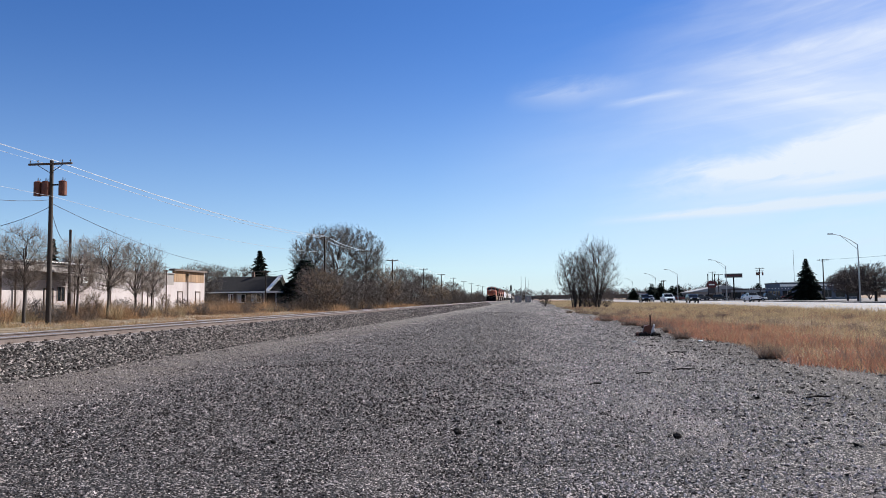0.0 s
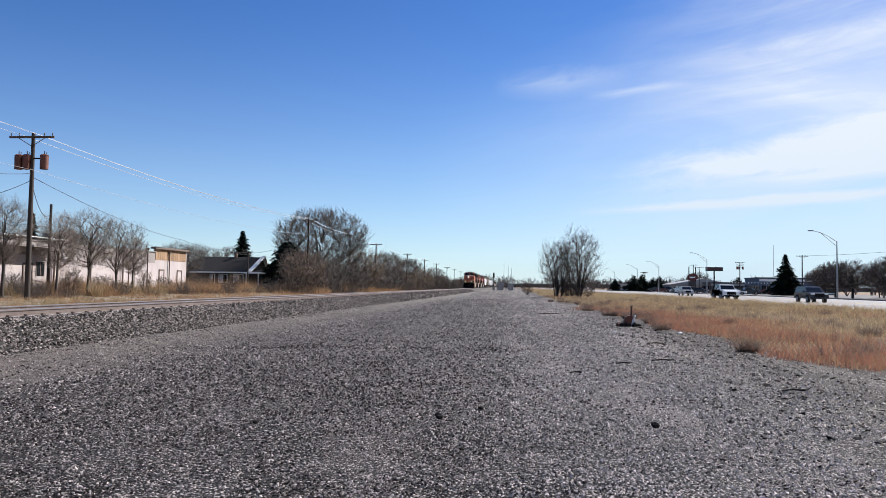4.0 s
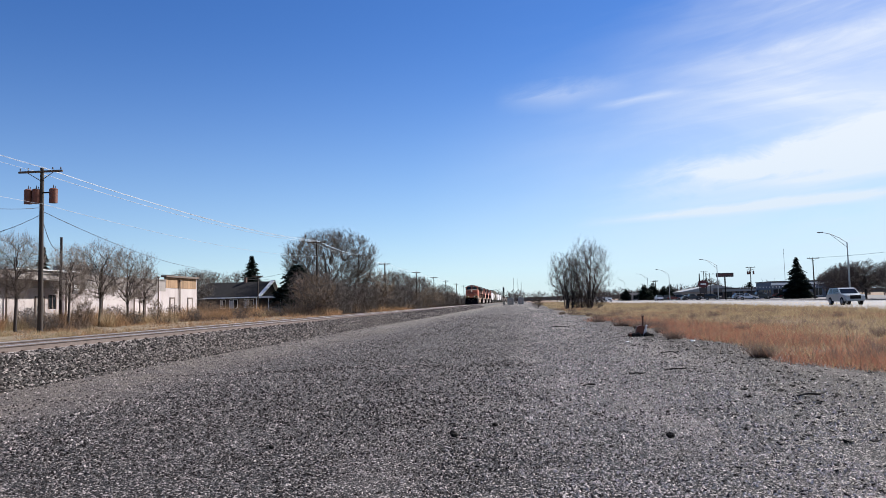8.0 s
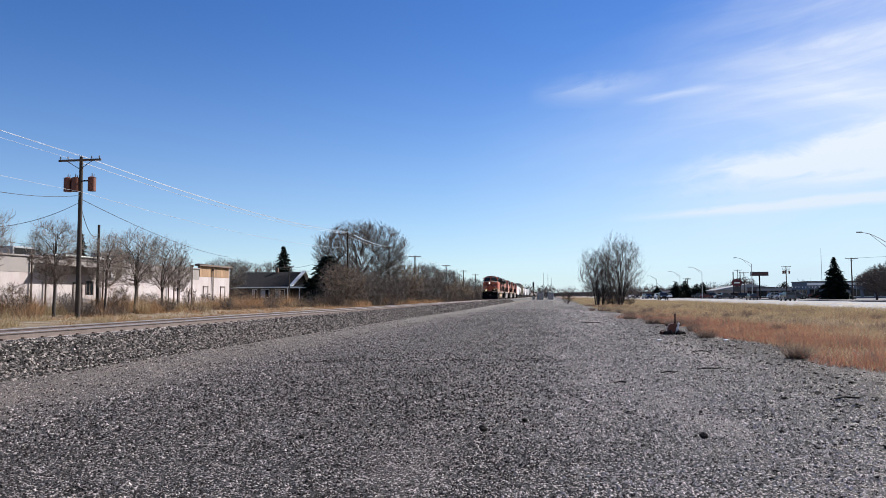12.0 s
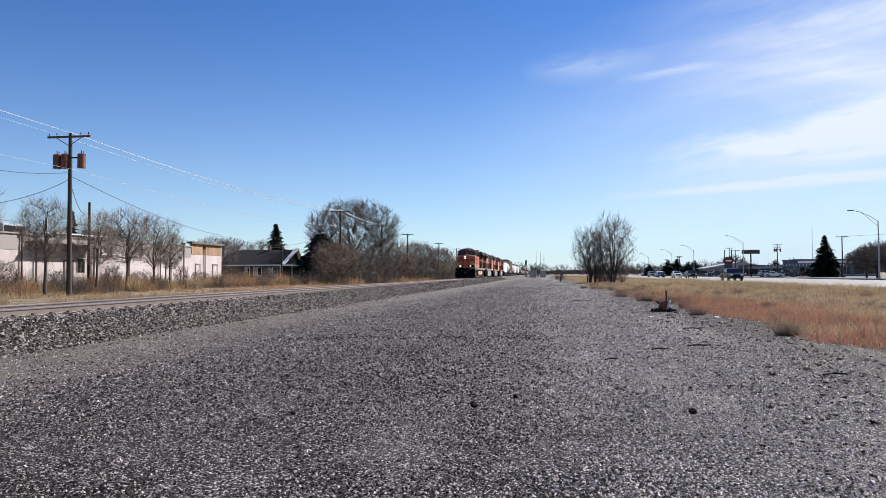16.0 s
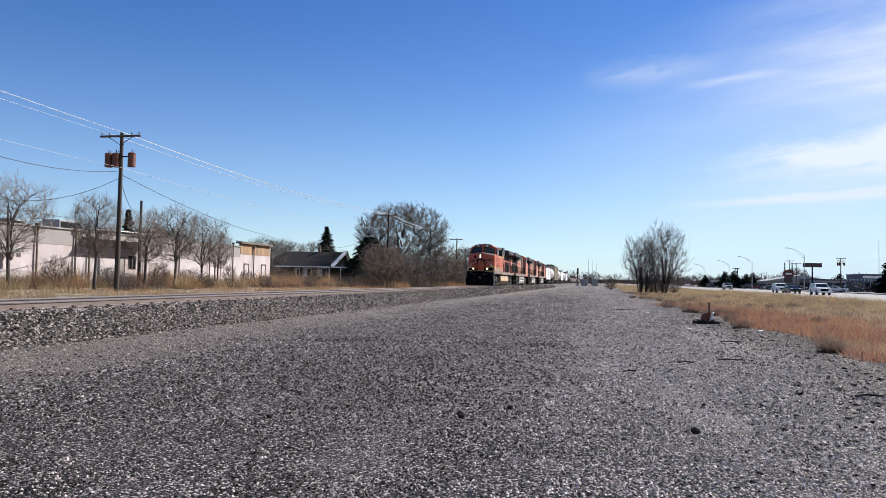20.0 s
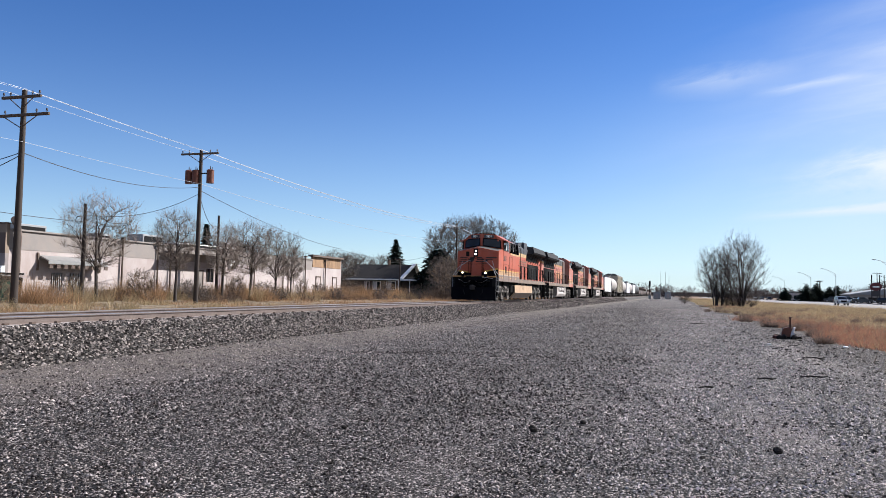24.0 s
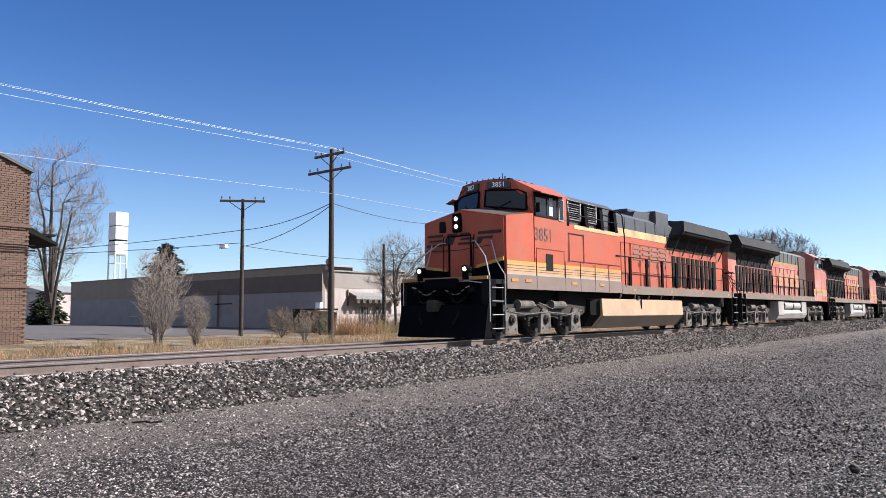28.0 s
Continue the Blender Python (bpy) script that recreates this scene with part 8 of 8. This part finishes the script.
    for s in (-1, 1):
        bm = bm_new()
        k = 0
        y = yh0 + 0.25
        while y < 13.0:
            for a, b, c, d in ((y, y + 0.02, 1.7, 3.3), (y + 0.78, y + 0.8, 1.7, 3.3), (y, y + 0.8, 3.28, 3.3)):
                box(bm, s * 0.945 - 0.008, s * 0.945 + 0.008, a, b, c, d)
            box(bm, s * 0.96 - 0.012, s * 0.96 + 0.012, y + 0.70, y + 0.72, 2.45, 2.6)
            y += 0.86
        part("hood_door_seam", bm, "seam", t)
        bm = bm_new()
        y = yh0 + 0.5
        while y < 13.9:
            box(bm, s * 0.958 - 0.006, s * 0.958 + 0.006, y, y + 0.018, zh, 4.24)
            y += 0.95
        part("hood_rib", bm, "black", t)
        # open engine room slots under the radiators
        y = 14.3 if lead else 13.1
        while y < 19.4:
            bm = bm_new()
            box(bm, s * 0.95 - 0.03, s * 0.95 + 0.03, y, y + 0.34, 1.78, 3.05)
            part("engine_door", bm, "dark", t, "dark louvred engine door")
            y += 0.56
        bm = bm_new()
        box(bm, s * 0.952 - 0.02, s * 0.952 + 0.02, 13.8 if lead else 13.1, 19.4, 3.12 if not lead else 3.3, 3.8)
        part("radiator_intake", bm, "dark", t)
        for k in range(6):
            y = (14.2 if lead else 13.3) + k * 1.16
            bm = bm_new()
            tube(bm, (s * 1.0, y, 3.1), (s * 1.32, y + 0.15, 3.9), 0.028, seg=5)
            part("wing_strut", bm, "under", t)
        # lettering panel as plain bars
        for y0, y1 in ((10.45, 11.15), (11.3, 12.0), (12.15, 12.85), (13.0, 13.75)) if lead else ((6.5, 7.6), (7.8, 8.9), (9.1, 10.2), (10.4, 11.5)):
            bm = bm_new()
            if lead:
                for z in (2.70, 2.90, 3.10):
                    prism(bm, [(y0, z), (y1 - 0.06, z), (y1, z + 0.09), (y0 + 0.06, z + 0.09)], "x", s * 0.949, s * 0.961)
            else:
                box(bm, s * 0.955 - 0.006, s * 0.955 + 0.006, y0, y1, 2.2, 3.0)
            part("letter_bar", bm, "tank_lo" if lead else "ghost", t)
    bm = bm_new()
    prism(bm, [(-0.95, 3.72), (0.95, 3.72), (1.50, 3.92), (1.56, 4.02), (1.36, 4.50), (1.28, 4.55), (-1.28, 4.55), (-1.36, 4.50), (-1.56, 4.02), (-1.50, 3.92)], "y", 14.1 if lead else 13.25, 20.4)
    if lead:
        # the front end slants back towards the top
        for v in bm.verts:
            if v.co.y < 15:
                v.co.y += max(0.0, v.co.z - 3.95) * 1.1
    part("radiator_wing", bm, "wing", t, "broad dark overhanging radiator wings")
    for s in (-1, 1):
        bm = bm_new()
        tube(bm, (s * 1.555, 14.3 if lead else 13.3, 4.03), (s * 1.555, 20.35, 4.03), 0.02, seg=5)
        part("wing_edge", bm, "black", t)
    bm = bm_new()
    for k in range(3):
        tube(bm, (0, 15.6 + k * 1.9, 4.54), (0, 15.6 + k * 1.9, 4.63), 0.8, seg=18)
    part("radiator_fan", bm, "dark", t)
    # walkway rails
    for s in (-1, 1):
        y = y_w + 0.75 if lead else y_w + 0.3
        ys = []
        while y < L - 1.0:
            ys.append(y)
            y += 1.46 if lead else 1.2
        for y in ys:
            bm = bm_new()
            box(bm, s * 1.45 - 0.025, s * 1.45 + 0.025, y - (0.085 if lead else 0.03), y + (0.085 if lead else 0.03), 1.55, 2.68)
            part("stanchion", bm, "black", t)
        bm = bm_new()
        tube(bm, (s * 1.45, ys[0] - (1.1 if lead else 0.0), 2.68), (s * 1.45, ys[-1], 2.68), 0.022, seg=6)
        tube(bm, (s * 1.45, ys[0], 2.15), (s * 1.45, ys[-1], 2.15), 0.012, seg=5)
        part("handrail", bm, "dark", t)
        bm = bm_new()
        for k in range(3):
            x = s * (0.35 + 0.5 * k)
            tube(bm, (x, L - 0.35, 1.6), (x, L - 0.35, 2.6), 0.02, seg=5)
        tube(bm, (s * 0.3, L - 0.35, 2.6), (s * 1.4, L - 0.35, 2.6), 0.02, seg=5)
        part("end_rail", bm, "dark", t)
    if not lead:
        # its dark colour stands for the shade on the cab's rear wall
        bm = bm_new()
        box(bm, -1.0, 1.0, 4.9, 6.7, 1.63, 4.2)
        part("auxiliary_cabinet", bm, "letter_shade", t, "auxiliary cabinet coloured dark for the shade on the cab's rear wall")
    # fuel tank
    if lead:
        bm = bm_new()
        prism(bm, [(-1.42, 1.18), (1.42, 1.18), (1.46, 0.62), (1.1, 0.20), (-1.1, 0.20), (-1.46, 0.62)], "y", 6.8, 14.0)
        ft = part("fuel_tank", bm, "tank", t, "dusty beige fuel tank")
        for s in (-1, 1):
            bm = bm_new()
            box(bm, s * 1.455 - 0.012, s * 1.455 + 0.012, 9.9, 9.96, 0.85, 1.18)
            box(bm, s * 1.43 - 0.03, s * 1.43 + 0.03, 9.6, 9.8, 1.18, 1.3)
            part("fuel_filler", bm, "dark", ft)
            # shade of the tank's downward face, laid on as a darker sheet
            bm = bm_new()
            prism(bm, [(s * 1.462, 0.62), (s * 1.468, 0.60), (s * 1.112, 0.19), (s * 1.105, 0.198)], "y", 6.82, 13.98)
            part("tank_skirt", bm, "tank_lo", ft, "dark sheet for the shade on the tank's lower face")
            for k in range(5):
                y = 8.2 + k * 1.2
                bm = bm_new()
                path(bm, [(s * 1.4, y, 1.18), (s * 1.44, y + 0.05, 1.3), (s * 1.4, y + 0.12, 1.36)], 0.03, 5)
                part("pipe_elbow", bm, "under_l", ft)
        bm = bm_new()
        prism(bm, [(-1.36, 1.16), (1.36, 1.16), (1.38, 0.64), (1.04, 0.26), (-1.04, 0.26), (-1.38, 0.64)], "y", 6.45, 6.82)
        for v in bm.verts:
            if v.co.y < 6.6:
                v.co.x *= 0.86
        part("tank_end", bm, "dark", ft, "dark rounded tank end")
    else:
        bm = bm_new()
        prism(bm, [(-1.2, 0.9), (1.2, 0.9), (1.42, 0.6), (1.3, 0.32), (1.0, 0.22), (-1.0, 0.22), (-1.3, 0.32), (-1.42, 0.6)], "y", 7.0, 13.6)
        box(bm, -1.4, -0.7, 7.0, 8.2, 0.5, 1.3)
        box(bm, 0.7, 1.4, 7.0, 8.2, 0.5, 1.3)
        box(bm, -1.4, -0.7, 12.4, 13.6, 0.5, 1.3)
        box(bm, 0.7, 1.4, 12.4, 13.6, 0.5, 1.3)
        ft = part("fuel_tank", bm, "tank_g", t, "dusty grey fuel tank")
        for s in (-1, 1):
            bm = bm_new()
            tube(bm, (s * 1.15, 8.3, 1.05), (s * 1.15, 12.3, 1.05), 0.27, seg=16)
            part("air_reservoir", bm, "tank_g", ft, "pale cylindrical air reservoir", 35)
            bm = bm_new()
            for y in (8.35, 10.2, 12.2):
                tube(bm, (s * 1.15, y, 1.05), (s * 1.15, y + 0.14, 1.05), 0.285, seg=16)
            part("strap", bm, "dark", ft)
    truck3(t, 3.55, lead)
    truck3(t, 17.2, lead)
    return t


TRAIN = []           # thing, distance of its front behind the lead nose, turned about
lead = locomotive("orange diesel locomotive with yellow stripes and lit headlights", True)
TRAIN.append((lead, 0.0, False))
trail = locomotive("faded orange diesel locomotive running cab to the rear", False)
TRAIN.append((trail, 42.4, True))
TRAIN.append((copy_thing(trail, pose(0, 0, 0)), 63.6, True))
TRAIN.append((copy_thing(trail, pose(0, 0, 0)), 84.9, True))


def truck2(parent, yc):
    bm = bm_new()
    box(bm, -1.0, 1.0, -0.2, 0.2, 0.45, 0.75)
    for s in (-1, 1):
        prism(bm, [(-1.2, 0.52), (-0.9, 0.36), (-0.35, 0.30), (0.35, 0.30), (0.9, 0.36), (1.2, 0.52), (0.6, 0.76), (-0.6, 0.76)], "x", s * 0.93, s * 1.06)
    t = part("truck", bm, "under", parent)
    t.matrix_local = pose(0, yc, 0)
    for y in (-0.86, 0.86):
        part_me("wheelset", WS_CAR, t, pose(0, y, 0.42))
    for s in (-1, 1):
        bm = bm_new()
        for k in range(3):
            tube(bm, (s * 1.0, -0.14 + k * 0.14, 0.34), (s * 1.0, -0.14 + k * 0.14, 0.6), 0.06, seg=7)
        part("spring", bm, "under_l", t)


def car_frame(t, L):
    bm = bm_new()
    box(bm, -0.2, 0.2, -0.15, L + 0.15, 0.85, 1.1)
    box(bm, -1.35, 1.35, 0.3, 0.5, 0.95, 1.2)
    box(bm, -1.35, 1.35, L - 0.5, L - 0.3, 0.95, 1.2)
    part("underframe", bm, "under", t)
    bm = bm_new()
    for s in (-1, 1):
        for y in (0.35, L - 0.35):
            for k in range(5):
                box(bm, s * 1.4 - 0.02, s * 1.4 + 0.02, y - 0.2, y + 0.2, 0.6 + k * 0.4, 0.63 + k * 0.4)
            for dy in (-0.2, 0.2):
                tube(bm, (s * 1.4, y + dy, 0.5), (s * 1.4, y + dy, 2.4), 0.018, seg=4)
    part("ladder", bm, "grey", t)
    truck2(t, 2.1)
    truck2(t, L - 2.1)


def box_car(label, L, H, material, roof="car_grey", arch=0.25, ribs=14):
    t = thing("box_car", label, "freight car", XT, 0, ZR, group="freight cars of the train")
    bm = bm_new()
    box(bm, -1.45, 1.45, 0.25, L - 0.25, 1.05, H)
    part("body", bm, material, t)
    bm = bm_new()
    prism(bm, [(-1.48, H), (1.48, H), (1.2, H + arch * 0.6), (0.6, H + arch), (-0.6, H + arch), (-1.2, H + arch * 0.6)], "y", 0.2, L - 0.2)
    part("roof", bm, roof, t)
    for s in (-1, 1):
        for k in range(ribs):
            y = 0.4 + k * (L - 0.85) / (ribs - 1)
            bm = bm_new()
            box(bm, s * 1.47 - 0.03, s * 1.47 + 0.03, y - 0.04, y + 0.04, 1.05, H - 0.02)
            part("rib", bm, material, t)
        bm = bm_new()
        box(bm, s * 1.47 - 0.03, s * 1.47 + 0.03, 0.25, L - 0.25, 1.0, 1.14)
        part("side_sill", bm, "under", t)
    car_frame(t, L)
    return t


def tank_car(label, L, R, material):
    t = thing("tank_car", label, "freight car", XT, 0, ZR, group="freight cars of the train")
    zc = 1.15 + R
    bm = bm_new()
    tube(bm, (0, 0.9, zc), (0, L - 0.9, zc), R, seg=28)
    tube(bm, (0, 0.9, zc), (0, 0.6, zc), R, R * 0.8, 28)
    tube(bm, (0, 0.6, zc), (0, 0.45, zc), R * 0.8, R * 0.3, 28)
    tube(bm, (0, L - 0.9, zc), (0, L - 0.6, zc), R, R * 0.8, 28)
    tube(bm, (0, L - 0.6, zc), (0, L - 0.45, zc), R * 0.8, R * 0.3, 28)
    part("tank", bm, material, t, smooth=50)
    bm = bm_new()
    tube(bm, (0, L / 2, zc + R - 0.1), (0, L / 2, zc + R + 0.35), 0.55, seg=16)
    tube(bm, (0, L / 2, zc + R + 0.35), (0, L / 2, zc + R + 0.42), 0.6, seg=16)
    part("manway_dome", bm, material, t)
    for s in (-1, 1):
        bm = bm_new()
        tube(bm, (s * 0.8, L / 2 - 1.3, zc + R + 0.75), (s * 0.8, L / 2 + 1.3, zc + R + 0.75), 0.025, seg=5)
        part("platform_rail", bm, "grey", t)
        for k in (-1.3, 0, 1.3):
            bm = bm_new()
            tube(bm, (s * 0.8, L / 2 + k, zc + R - 0.3), (s * 0.8, L / 2 + k, zc + R + 0.75), 0.02, seg=5)
            part("rail_post", bm, "grey", t)
    for y in (2.1, L - 2.1):
        bm = bm_new()
        box(bm, -1.0, 1.0, y - 0.4, y + 0.4, 0.8, 1.5)
        part("saddle", bm, "under", t)
    car_frame(t, L)
    return t


def hopper_car(label, L, H, material):
    t = thing("hopper_car", label, "freight car", XT, 0, ZR, group="freight cars of the train")
    bm = bm_new()
    prism(bm, [(0.3, H), (L - 0.3, H), (L - 0.3, 2.4), (L - 2.2, 1.2), (L / 2 + 0.6, 0.7), (L / 2 - 0.6, 0.7), (2.2, 1.2), (0.3, 2.4)], "x", -1.42, 1.42)
    part("body", bm, material, t)
    for s in (-1, 1):
        for k in range(10):
            y = 0.5 + k * (L - 1) / 9
            bm = bm_new()
            box(bm, s * 1.46 - 0.05, s * 1.46 + 0.05, y - 0.06, y + 0.06, 2.4, H)
            part("rib", bm, material, t)
        bm = bm_new()
        box(bm, s * 1.46 - 0.06, s * 1.46 + 0.06, 0.3, L - 0.3, H - 0.15, H + 0.03)
        part("top_chord", bm, material, t)
    car_frame(t, L)
    return t


white_a = box_car("white covered freight car with ribbed sides", 16.4, 3.75, "cover_w", "soot", 0.15, 3)
tank_a = tank_car("pale grey steel tank car", 16.0, 1.5, "tank_g")
tall = box_car("tall beige hi-cube box car with arched roof", 18.5, 4.75, "car_beige", "soot", 0.45)
tank_b = tank_car("long black steel tank car", 16.0, 1.5, "car_black")
hop = hopper_car("dark rusty hopper car", 15.5, 3.5, "car_rust")
yy, seen = 85.6, set()
for k in (white_a, tank_a, tall, tank_a, white_a, tank_a, white_a, tank_b, tank_b, hop, hop, hop, hop, hop, tank_b, hop, hop, hop, hop, hop):
    L = {white_a: 17.2, tank_a: 16.8, tall: 19.3, tank_b: 16.8, hop: 16.3}[k]
    ob = k if k not in seen else copy_thing(k, pose(0, 0, 0))
    seen.add(k)
    TRAIN.append((ob, yy, False))
    yy += L

NOSE = [(0.0, 239.4), (7.0, 187.1), (14.0, 130.2), (20.0, 80.6), (24.0, 48.6), (26.0, 32.3), (28.0, 16.1)]


def motions():
    # smooth running of the train
    c = np.polyfit([a for a, b in NOSE], [b for a, b in NOSE], 4)
    for ob, d, turned in TRAIN:
        walk(ob, [(float(t), pose(XT, float(np.polyval(c, t)) + d, ZR, 0, 0, 180 if turned else 0)) for t in np.arange(0, 28.01, 0.5)])
    for w, y, r in ROLLING:
        rows = []
        for k in range(281):
            t = k / 10
            a = math.degrees((float(np.polyval(c, 0)) - float(np.polyval(c, t))) / r)
            rows.append((t, pose(0, y, r, a)))
        walk(w, rows)
    for ob, lane, y0, v in CARS:
        turn = 0 if v < 0 else 180
        walk(ob, [(float(t), pose(lane, y0 + v * float(t), 0.302, 0, 0, turn)) for t in np.arange(0, 28.01, 0.5)])


motions()
